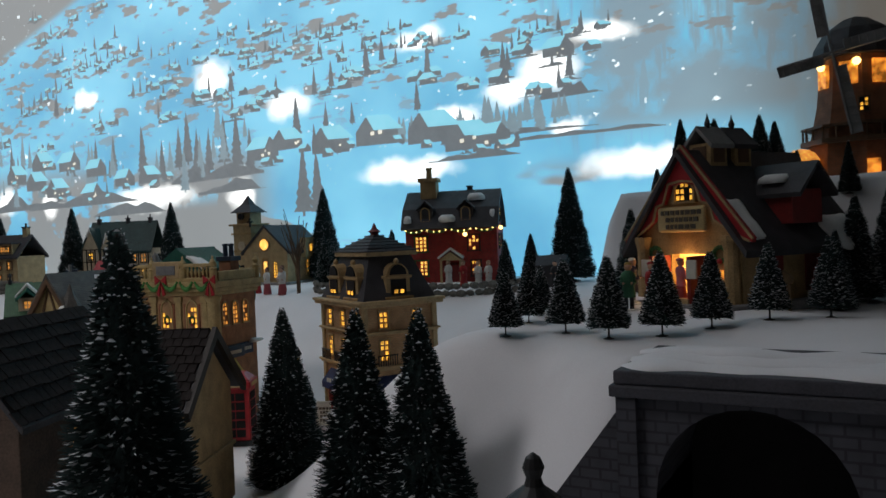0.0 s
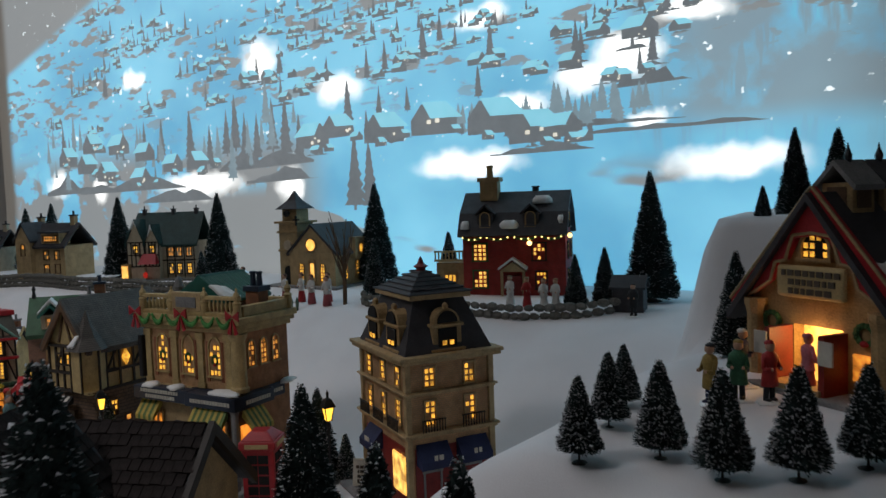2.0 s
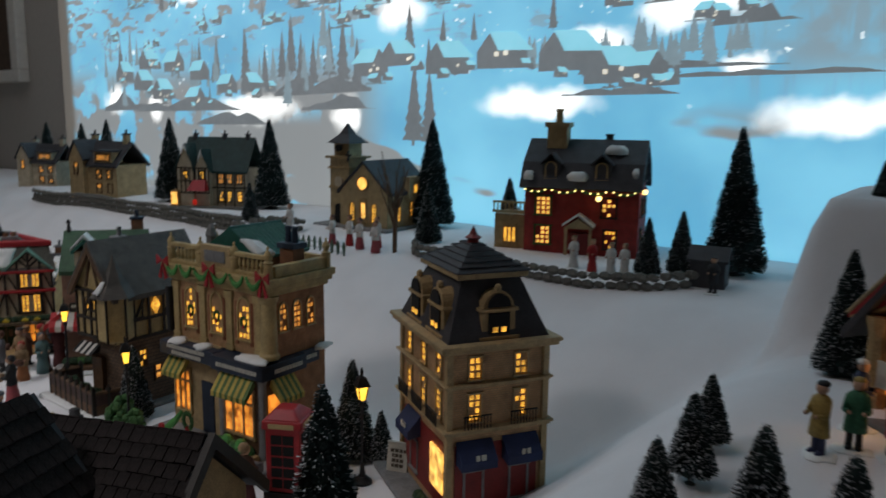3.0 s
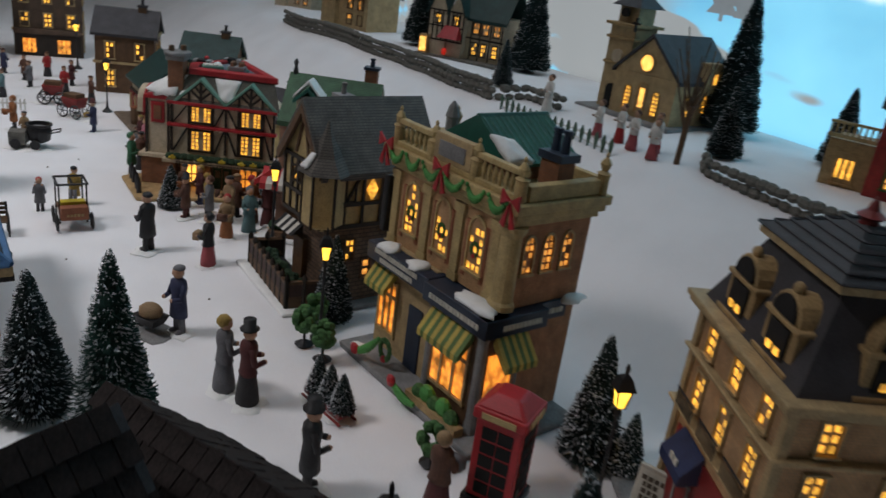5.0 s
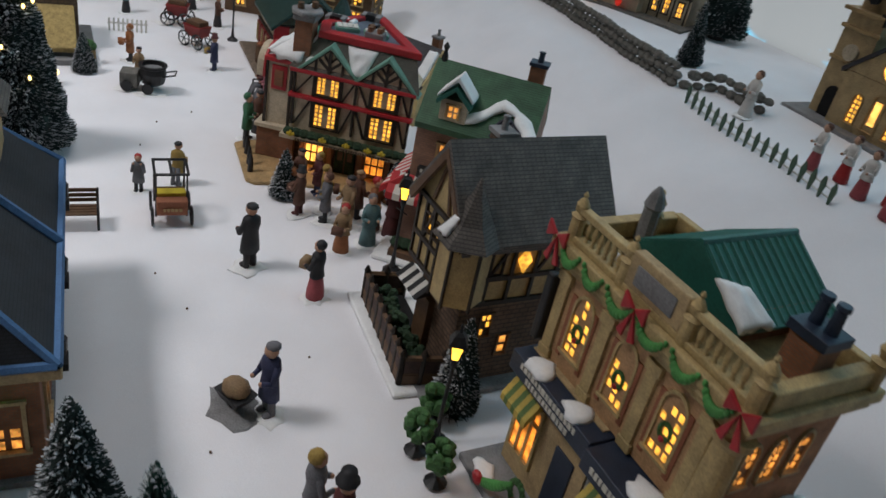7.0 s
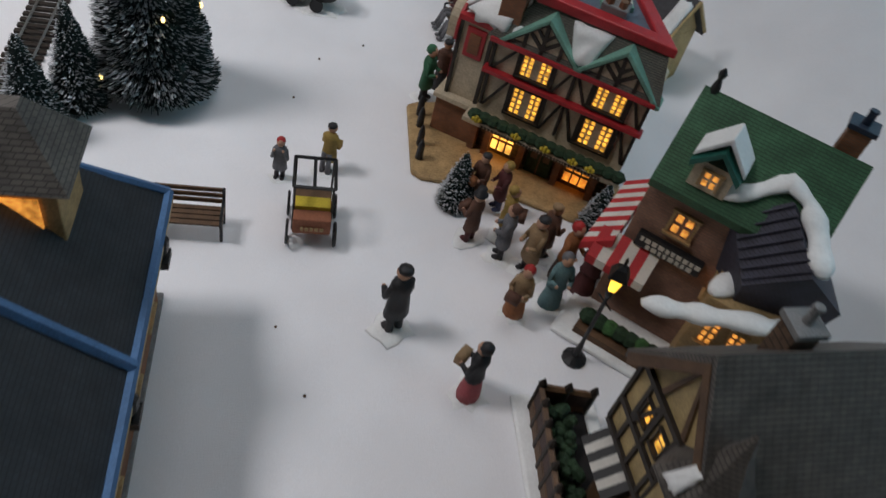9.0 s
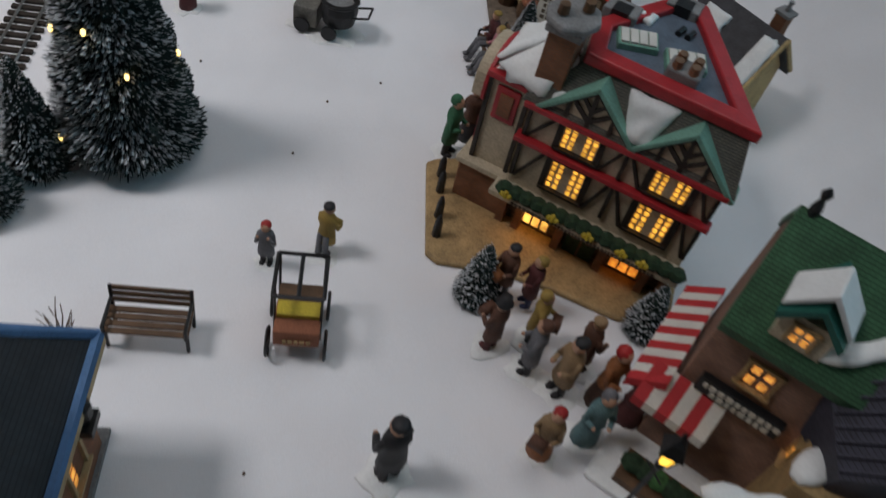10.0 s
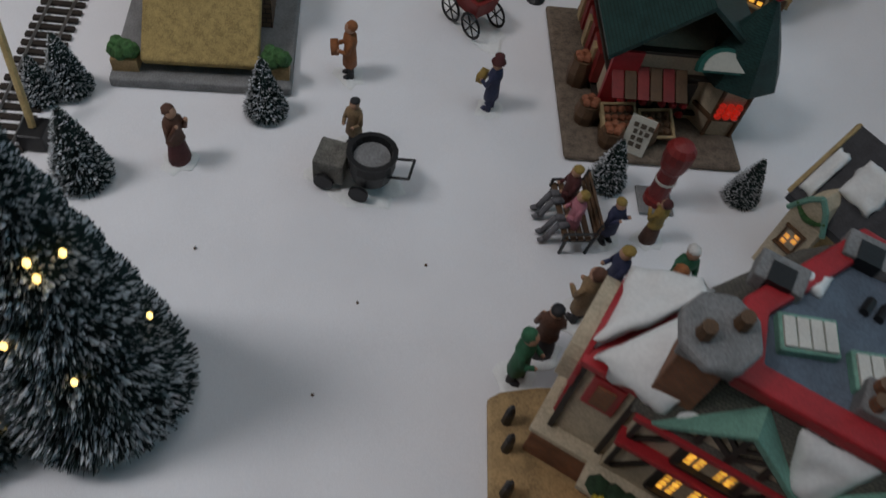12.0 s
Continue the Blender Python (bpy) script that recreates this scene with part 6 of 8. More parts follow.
# ---- back row on the hill ----
def church():
    z = height(-1.0, 1.32)
    ob = thing("church", -0.985, 1.305, z, 4.6, "small stone church with clock tower and glowing rose window", "model building", "village buildings")
    W, D = .052, .12
    bm = bmesh.new()
    bx(bm, -W - .05, W + .012, -.016, D, -.01, .004)
    part("base_plate", bm, GREY, ob, bevel=.002)
    bm = bmesh.new()
    bx(bm, -W, W, 0, D, .002, .062)
    prism(bm, [(-W, .062), (W, .062), (0, .110)], 0, D)
    part("nave", bm, TAN, ob, bevel=.0008)
    bm = bmesh.new()
    gable_roof(bm, -W, W, 0.003, D, .062, .110, .005, .005, "y")
    part("roof", bm, SLATE, ob)
    m, right = face(0, 0, 0), face(W, 0, 90)
    bm = bmesh.new()
    prism(bm, [(.0105 * math.cos(6.2832 * k / 20), .077 + .0105 * math.sin(6.2832 * k / 20)) for k in range(20)], -.002, .001)
    rose = part("rose_window", bm, LIT_HOT, ob, "glowing round window")
    bm = bmesh.new()
    for k in range(20):
        a0, a1 = 6.2832 * k / 20, 6.2832 * (k + 1) / 20
        prism(bm, [(r * math.cos(a), .077 + r * math.sin(a)) for r, a in ((.0105, a0), (.013, a0), (.013, a1), (.0105, a1))], -.0032, .001)
    part("rose_rim", bm, OCHRE, rose)
    for i, (x, w, h) in enumerate(((-.024, .010, .026), (0, .013, .032), (.024, .010, .026))):
        window(ob, x, .012, w, h, m, 2 if i != 1 else 1, 6 if i != 1 else 1, True, OCHRE, LIT_HOT if i == 1 else LIT, dark=.0, seed=i)
    for i, y in enumerate((.03, .065, .1)):
        window(ob, y, .014, .009, .026, right, 2, 5, True, OCHRE, LIT, dark=.2, seed=30 + i)
    bm = bmesh.new()
    bx(bm, W - .004, W + .010, .048, .082, .05, .088)
    part("side_dormer", bm, TAN, ob)
    window(ob, .065, .058, .012, .014, face(W + .010, 0, 90), 1, 1, True, OCHRE, LIT, seed=3)
    # tower
    tx = -.062
    bm = bmesh.new()
    bx(bm, tx - .022, tx + .022, .01, .056, .002, .118)
    t = part("tower", bm, TAN, ob, bevel=.0008)
    for zz, o in ((.064, .002), (.098, .003), (.116, .006)):
        bm = bmesh.new()
        bx(bm, tx - .022 - o, tx + .022 + o, .01 - o, .056 + o, zz, zz + .004)
        part("tower_band", bm, OCHRE, t, bevel=.0006)
    bm = bmesh.new()
    bx(bm, tx - .017, tx + .017, .016, .050, .12, .143)
    part("belfry", bm, TAN, t)
    bm = bmesh.new()
    frustum(bm, (tx - .026, tx + .026, .007, .059), (tx - .010, tx + .010, .023, .043), .142, .158)
    frustum(bm, (tx - .010, tx + .010, .023, .043), (tx - .001, tx + .001, .032, .034), .158, .176)
    part("spire", bm, SLATE, t)
    # plaster clock face; the bell opening is a disc painted black as shade
    for zz, r, mm in ((.076, .009, PLASTER), (.134, .006, SHADE_BLACK)):
        bm = bmesh.new()
        prism(bm, [(tx + r * math.cos(6.2832 * k / 16), zz + r * math.sin(6.2832 * k / 16)) for k in range(16)], .006, .011)
        part("clock_face" if r > .007 else "bell_opening_shade", bm, mm, t)
    # doorway drawn as a black sheet, its shade put into the colour
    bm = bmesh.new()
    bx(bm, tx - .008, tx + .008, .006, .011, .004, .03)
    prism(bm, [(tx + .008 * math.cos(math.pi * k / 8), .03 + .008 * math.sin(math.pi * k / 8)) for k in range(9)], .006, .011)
    part("doorway", bm, SHADE_BLACK, t)
    bm = bmesh.new()
    bx(bm, -.036, -.033, .0, .003, .112, .13)
    bx(bm, -.041, -.028, .0, .003, .121, .124)
    part("cross", bm, TIMBER, ob)


def red_house():
    z = height(-0.6, 1.35)
    ob = thing("red_brick_house", -0.588, 1.335, z - .004, 19, "red brick house with mansard roof, garlands and lit windows", "model building", "village buildings")
    ob.scale = (.94, .93, .91)
    W, D = .085, .105
    bm = bmesh.new()
    bx(bm, -W - .06, W + .02, -.03, D, -.016, .004)
    part("base_plate", bm, FIELD_STONE, ob, bevel=.002)
    bm = bmesh.new()
    bx(bm, -W, W, 0, D, .002, .105)
    part("body", bm, HOUSE_RED, ob, bevel=.0008)
    sx = Matrix(((0, 1, 0, 0), (1, 0, 0, 0), (0, 0, 1, 0), (0, 0, 0, 1)))
    bm = bmesh.new()
    prism(bm, [(-.008, .104), (D + .008, .104), (D - .006, .135), (D / 2, .172), (.012, .138)], -W + .004, W - .004, sx)
    part("gable_wall", bm, HOUSE_RED, ob)
    bm = bmesh.new()
    prism(bm, [(-.012, .105), (.010, .140), (D / 2, .174), (D / 2, .180), (.005, .145), (-.017, .107)], -W - .005, W + .005, sx)
    prism(bm, [(D + .012, .105), (D - .010, .140), (D / 2, .174), (D / 2, .180), (D - .005, .145), (D + .017, .107)], -W - .005, W + .005, sx)
    part("roof", bm, SLATE, ob, "dark gambrel roof")
    m, right = face(0, 0, 0), face(W, 0, 90)
    for i, x in enumerate((-.045, .03)):
        bm = bmesh.new()
        bx(bm, x - .013, x + .013, -.006, .03, .118, .144)
        d = part("dormer", bm, SLATE, ob)
        bm = bmesh.new()
        gable_roof(bm, x - .013, x + .013, -.006, .035, .144, .157, .003, .003, "y")
        part("dormer_roof", bm, SLATE, d)
        window(d, x, .121, .014, .017, face(0, -.006, 0), 2, 2, True, OCHRE, LIT, dark=1.0)
    for i, (x, z0, w) in enumerate(((-.056, .064, .022), (.042, .064, .020), (-.056, .018, .022), (.045, .016, .016))):
        window(ob, x, z0, w, .028, m, 3, 4, False, GARLAND if i in (0, 2) else TIMBER, LIT_HOT if i != 3 else LIT, dark=.1 if i in (0, 2) else .45, seed=i)
    for i, (y, z0) in enumerate(((.03, .066), (.075, .066), (.03, .02), (.052, .118))):
        window(ob, y, z0, .016, .026, right, 2, 3, False, TIMBER, LIT, dark=.1 if i == 0 else .6, seed=40 + i)
    bm = bmesh.new()
    bx(bm, -.014, .014, -.006, 0, .002, .038)
    dr = part("door", bm, DARK_RED, ob)
    bm = bmesh.new()
    prism(bm, [(-.022, .046), (.022, .046), (0, .062)], -.016, 0)
    for x in (-.018, .018):
        bx(bm, x - .002, x + .002, -.014, -.010, .002, .046)
    part("porch", bm, TAN, dr)
    bm = bmesh.new()
    prism(bm, [(-.023, .049), (0, .066), (.023, .049), (.023, .053), (0, .070), (-.023, .053)], -.017, 0)
    part("porch_snow", bm, SNOW_PAINT, dr)
    for a, b in ((-W, -.045), (-.045, 0), (0, .045), (.045, W)):
        bm = bmesh.new()
        swag(bm, (a, -.016, .106), (b, -.016, .106), .006, .0024)
        part("garland", bm, GARLAND, ob)
        bm = bmesh.new()
        for k in range(4):
            ball(bm, a + (b - a) * (k + .5) / 4, -.0195, .104 - .003 * (k in (1, 2)), .0013, 5)
        part("fairy_bulbs", bm, BULB, ob)
    for i, (x0, x1, y, zz) in enumerate(((-.018, .012, -.012, .118), (-.085, -.07, -.010, .118), (.03, .06, .02, .158), (.072, .086, 0, .125))):
        bm = bmesh.new()
        blob(bm, x0, x1, y - .006, y + .014, zz, .014, 50 + i, 10)
        part("roof_snow", bm, SNOW_PAINT, ob, smooth=True)
    chimney(ob, -.045, .045, .165, .198, .030, OCHRE, OCHRE, 1)
    chimney(ob, .03, .06, .17, .186, .010, SLATE, SLATE, 0)
    bm = bmesh.new()
    ball(bm, .03, -.022, .094, .0042, 8)
    ball(bm, W + .006, .01, .104, .004, 8)
    part("porch_light", bm, BULB, ob)
    # low wing with a balustrade
    bm = bmesh.new()
    bx(bm, -W - .05, -W, .012, .075, .002, .060)
    w = part("side_wing", bm, OCHRE, ob)
    bm = bmesh.new()
    bx(bm, -W - .053, -W, .008, .012, .062, .066)
    bx(bm, -W - .053, -W, .008, .012, .078, .081)
    for k in range(9):
        bx(bm, -W - .052 + k * .006, -W - .050 + k * .006, .009, .011, .066, .078)
    part("balustrade", bm, CREAM, w)
    window(w, -W - .026, .010, .020, .034, face(0, .012, 0), 3, 1, False, OCHRE, LIT, dark=0, seed=2)


def manor():
    z = height(-1.43, 1.3)
    ob = thing("timbered_manor", -1.437, 1.306, z, 28, "timbered manor with dark green roofs and lit windows", "model building", "village buildings")
    ob.scale = (.74, .86, .975)
    bm = bmesh.new()
    bx(bm, -.11, .12, -.02, .12, -.012, .003)
    part("base_plate", bm, FIELD_STONE, ob)
    bm = bmesh.new()
    bx(bm, -.085, .105, .02, .11, .002, .082)
    part("body", bm, PLASTER, ob, bevel=.0008)
    bm = bmesh.new()
    gable_roof(bm, -.085, .105, .02, .11, .082, .142, .008, .005)
    part("roof", bm, TEAL_SCALE, ob, "dark green tiled roof")
    for x, w, z1 in ((-.065, .026, .13), (-.015, .02, .118)):
        bm = bmesh.new()
        bx(bm, x - w, x + w, 0, .06, .002, .084)
        prism(bm, [(x - w, .084), (x + w, .084), (x, z1 - .004)], 0, .06)
        g = part("front_gable", bm, PLASTER, ob)
        bm = bmesh.new()
        gable_roof(bm, x - w, x + w, 0, .07, .084, z1, .005, .004, "y")
        part("gable_roof", bm, TEAL_SCALE, g)
        for k in range(5):
            xx = x - w + k * w / 2
            part("timber", bx(bmesh.new(), xx - .0013, xx + .0013, -.0016, .001, .03, .084), TIMBER, g)
        for zz in (.03, .055, .083):
            part("timber", bx(bmesh.new(), x - w, x + w, -.002, .001, zz - .0012, zz + .0012), TIMBER, g)
        window(g, x, .06, .012, .016, face(0, 0, 0), 2, 2, False, TIMBER, LIT, dark=.6, seed=int(x * 999) % 50)
        bm = bmesh.new()
        prism(bm, [(x - w * .5, z1 - .022), (x, z1 + .004), (x + w * .3, z1 - .012), (x, z1 - .004)], -.006, .004)
        part("gable_snow", bm, SNOW_PAINT, g)
    m = face(0, .02, 0)
    for i, x in enumerate((.03, .055, .085)):
        window(ob, x, .05, .014, .020, m, 3, 2, False, TIMBER, LIT_DIM, dark=.3, seed=i)
        window(ob, x, .012, .012, .022, m, 2, 3, False, TIMBER, LIT, dark=.35, seed=9 + i)
    for x in (.018, .042, .07, .1):
        part("timber", bx(bmesh.new(), x - .0013, x + .0013, .018, .021, .002, .082), TIMBER, ob)
    part("timber", bx(bmesh.new(), .0, .105, .0175, .021, .040, .043), TIMBER, ob)
    bm = bmesh.new()
    bx(bm, -.105, -.082, -.012, .02, .002, .036)
    part("porch", bm, OCHRE, ob)
    bm = bmesh.new()
    bx(bm, -.102, -.085, -.0135, -.012, .006, .032)
    part("porch_window", bm, LIT_HOT, ob, "bright lit bay")
    bm = bmesh.new()
    frustum(bm, (-.05, .005, -.022, .0), (-.042, -.003, -.004, 0), .036, .058)
    part("porch_roof", bm, RED, ob)
    bm = bmesh.new()
    ball(bm, -.032, -.012, .012, .007, 7)
    part("red_lantern", bm, RED_LIT, ob)
    for x in (-.07, .02, .09):
        chimney(ob, x, .065, .13, .152, .010, SLATE, SLATE, 1)


def cottage(x, y, turn, s, label, material=TAN, seed=1):
    z = height(x, y)
    ob = thing("stone_cottage", x, y, z, turn, label, "model building", "village buildings")
    ob.scale = (s, s, s)
    bm = bmesh.new()
    bx(bm, -.06, .06, 0, .09, -.012, .07)
    part("body", bm, material, ob, bevel=.0008)
    bm = bmesh.new()
    gable_roof(bm, -.06, .06, 0, .09, .07, .115, .006, .005)
    part("roof", bm, SLATE, ob)
    bm = bmesh.new()
    bx(bm, -.062, -.022, -.012, .05, -.012, .085)
    prism(bm, [(-.062, .085), (-.022, .085), (-.042, .118)], -.012, .05)
    g = part("front_gable", bm, material, ob)
    bm = bmesh.new()
    gable_roof(bm, -.062, -.022, -.012, .05, .085, .12, .004, .004, "y")
    part("gable_roof", bm, SLATE, g)
    bm = bmesh.new()
    bx(bm, .0, .05, -.002, .03, .075, .098)
    d = part("dormer", bm, material, ob)
    bm = bmesh.new()
    bx(bm, -.004, .054, -.008, .034, .098, .102)
    part("dormer_roof", bm, SLATE, d)
    window(d, .025, .08, .036, .012, face(0, -.002, 0), 6, 2, False, WOOD, LIT_DIM, dark=.05, seed=seed)
    for i, (xx, zz) in enumerate(((.01, .04), (.04, .04), (.01, .01), (.04, .01))):
        window(ob, xx, zz, .012, .018, face(0, 0, 0), 2, 2, False, WOOD, LIT_DIM, dark=.45, seed=seed + i)
    window(g, -.042, .05, .010, .02, face(0, -.012, 0), 1, 2, True, WOOD, LIT_DIM, dark=.5, seed=seed + 7)
    chimney(ob, .05, .045, .105, .135, .012, material, SLATE, 1)
    chimney(ob, -.055, .06, .09, .132, .012, material, SLATE, 1)
    return ob


slate_house()
church()
red_house()
manor()
cottage(-1.81, 1.26, 18, 1.05, "stone cottage with slate roof and lit dormer")
cottage(-2.15, 1.28, 25, 0.9, "pale stone cottage beside fir trees", PLASTER, 12)


# ---- barn workshop on the tunnel hill ----
def barn():
    z = height(-0.09, 0.93)
    ob = thing("barn_workshop", -0.092, 0.876, z - .004, -31.4, "red-gabled barn workshop with dark roof and glowing doorway", "model building", "village buildings")
    W, D = .053, .14
    ob.scale = (1.108, .985, .984)
    bm = bmesh.new()
    bx(bm, -W - .01, W + .01, -.03, D + .01, -.004, .006)
    part("base_plate", bm, GREY, ob, bevel=.002)
    bm = bmesh.new()
    bx(bm, -W, -.018, 0, D, .004, .062)
    bx(bm, .018, W, 0, D, .004, .062)
    bx(bm, -.018, .018, 0, D, .048, .062)
    bx(bm, -.018, .018, D - .01, D, .004, .05)
    prism(bm, [(-W, .062), (W, .062), (0, .136)], 0, D)
    part("body", bm, OCHRE, ob)
    bm = bmesh.new()
    bx(bm, -.0178, .0178, .010, .012, .006, .048)
    part("doorway_glow", bm, LIT_HOT, ob, "glowing workshop interior")
    glow = bpy.data.lights.new("doorway_lamp", "POINT")
    glow.energy, glow.shadow_soft_size, glow.color = 0.03, 0.006, (1.0, 0.55, 0.2)
    glow_ob = new("doorway_lamp", glow)
    glow_ob.parent = ob
    glow_ob.matrix_basis = pose(0, -.003, .040)
    bm = bmesh.new()
    for s in (-1, 1):
        prism(bm, [(0, .146), (0, .112), (s * .012, .110), (s * .020, .094), (s * .028, .092), (s * .032, .078), (s * .046, .068), (s * .066, .058), (s * .067, .062)], -.006, -.001)
    part("red_gable", bm, RED, ob, "scalloped red gable board")
    bm = bmesh.new()
    for s in (-1, 1):
        for p, q in (((0, .146), (s * .067, .061)), ((0, .114), (s * .014, .112)), ((s * .014, .112), (s * .020, .094)), ((s * .020, .094), (s * .028, .092)), ((s * .028, .092), (s * .032, .078)), ((s * .032, .078), (s * .046, .068)), ((s * .046, .068), (s * .064, .059))):
            rod(bm, (p[0], -.006, p[1]), (q[0], -.006, q[1]), .0012, 5)
    part("gable_trim", bm, TAN, ob)
    bm = bmesh.new()
    gable_roof(bm, -W, W, 0, D, .062, .136, .012, .006, "y")
    part("roof", bm, SLATE, ob, "dark slate roof")
    window(ob, 0, .096, .019, .008, face(0, -.002, 0), 4, 3, True, OCHRE, LIT, dark=.55, seed=5)
    bm = bmesh.new()
    bx(bm, -.025, .025, -.009, -.004, .068, .091)
    sg = part("sign_board", bm, SIGN, ob, "cream painted sign board", bevel=.003)
    bars(sg, 0, .070, .042, .019, face(0, -.009, 0), DARK_LETTER, 3, 21)
    for s in (-1, 1):
        part("timber_post", lathe(bmesh.new(), s * .046, -.004, [(.0075, .004), (.0065, .01), (.006, .052), (.008, .06), (.008, .064)], 9), OCHRE, ob)
    for s in (-1, 1):
        bm = bmesh.new()
        bx(bm, s * .034 - .008, s * .034 + .008, -.0022, .001, .016, .034)
        part("side_window", bm, LIT_ORANGE, ob, "orange lit side window")
        bm = bmesh.new()
        bx(bm, s * .019 - .001 - .002 * (s < 0), s * .019 + .001 + .002 * (s > 0), -.024, -.001, .006, .047)
        part("door", bm, DARK_RED, ob, "open red door")
        wreath(ob, s * .034, .048, .006, face(0, 0, 0))
        bm = bmesh.new()
        bx(bm, s * .024 - .005, s * .024 + .005, -.026, -.0245, .028, .044)
        part("notice", bm, LETTER, ob)
    bm = bmesh.new()
    bx(bm, -.020, .020, -.026, 0, .006, .010)
    part("step", bm, TAN, ob)
    # dormer on the side slope, twin roof lanterns
    bm = bmesh.new()
    bx(bm, .028, .060, .055, .095, .072, .102)
    d = part("dormer", bm, DARK_RED, ob)
    bm = bmesh.new()
    gable_roof(bm, .02, .066, .055, .095, .100, .122, .005, .004)
    part("dormer_roof", bm, SLATE, d)
    bm = bmesh.new()
    blob(bm, .03, .055, .05, .075, .108, .008, 8)
    part("dormer_snow", bm, SNOW_PAINT, d, smooth=True)
    for y in (.030, .062):
        bm = bmesh.new()
        bx(bm, -.011, .011, y - .011, y + .011, .118, .148)
        l = part("roof_lantern", bm, OCHRE, ob, "timber roof lantern", bevel=.0008)
        for a, m_ in (((.0108, .0116, y - .007, y + .007), WOOD), ((-.007, .007, y - .0116, y - .0108), WOOD)):
            bm = bmesh.new()
            bx(bm, *a, .130, .145)
            part("louvre", bm, m_, l)
        bm = bmesh.new()
        gable_roof(bm, -.011, .011, y - .011, y + .011, .147, .160, .004, .004, "y")
        part("lantern_roof", bm, GREY if y < .05 else SLATE, l)
        part("lantern_finial", lathe(bmesh.new(), 0, y, [(.002, .162), (.0028, .167), (.001, .172), (.0003, .176)], 7), BLACK, l)
    for i, (x0, x1, y0, y1) in enumerate(((.034, .062, -.006, .022), (.046, .070, .10, .15), (-.06, -.03, .06, .12), (.018, .030, .10, .13))):
        bm = bmesh.new()
        zz = [.1445 - 1.396 * abs(v) for v in (x0, x1)]
        snow_sheet(bm, (x0, y0, zz[0]), (x1, y0, zz[1]), (x1, y1, zz[1]), (x0, y1, zz[0]), .003, 60 + i)
        part("roof_snow", bm, SNOW_PAINT, ob, smooth=True)
    for k in range(2):
        part("side_door", bx(bmesh.new(), W - .001, W + .001, .03 + k * .05, .05 + k * .05, .012, .05), DARK_RED, ob)


barn()


# ---- tunnel portal ----
def tunnel():
    ob = thing("tunnel_portal", 0.004, 0.55, 0, 0, "dark stone railway tunnel portal with coping", "tunnel portal")
    n = 14
    R, H = .045, .086
    arch = [(R, 0)] + [(R * math.cos(math.pi * k / n), H + R * math.sin(math.pi * k / n)) for k in range(n + 1)] + [(-R, 0)]
    bm = bmesh.new()
    # the wall as strips over the arch
    for p, q in zip(arch[1:-1], arch[2:]):
        prism(bm, [p, q, (q[0], .134), (p[0], .134)], 0, .085)
    bx(bm, -.062, -R, 0, .085, 0, .134)
    bx(bm, R, .066, 0, .085, 0, .134)
    part("portal_wall", bm, DARK_STONE, ob)
    bm = bmesh.new()
    bx(bm, -.066, .070, -.006, .085, .134, .140)
    bx(bm, -.064, .068, -.004, .085, .140, .147)
    part("coping", bm, TUNNEL_TRIM, ob, bevel=.001)
    for x in (-.058, .062):
        part("pilaster", bx(bmesh.new(), x - .005, x + .005, -.004, 0, 0, .134), DARK_STONE, ob)
    # black sheet across the bore stands in for the tunnel's deep shade
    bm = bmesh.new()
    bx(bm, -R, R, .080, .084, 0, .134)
    part("tunnel_shade", bm, SHADE_BLACK, ob)
    bm = bmesh.new()
    prism(bm, [(-.064, 0), (-.064, .126), (-.135, .03), (-.135, 0)], .002, .02)
    part("wing_wall", bm, DARK_STONE, ob)
    for i, y in enumerate((.012, .03, .05)):
        bm = bmesh.new()
        snow_tube(bm, [(-.064 + .03 * k, y + .003 * (k % 2), .1455 + .001 * i) for k in range(6)], .0125, i * 3, .32, .5, 12)
        part("snow_cap", bm, SNOW, ob, smooth=True)
    p = thing("signal_post", -0.063, 0.45, 0, 0, "dark iron post with a round finial", "post")
    bm = bmesh.new()
    lathe(bm, 0, 0, [(.012, 0), (.011, .10), (.013, .104), (.012, .112), (.004, .118), (.003, .121), (.0045, .125), (.003, .129), (.0005, .131)], 12)
    part("shaft", bm, BLACK, p)


tunnel()


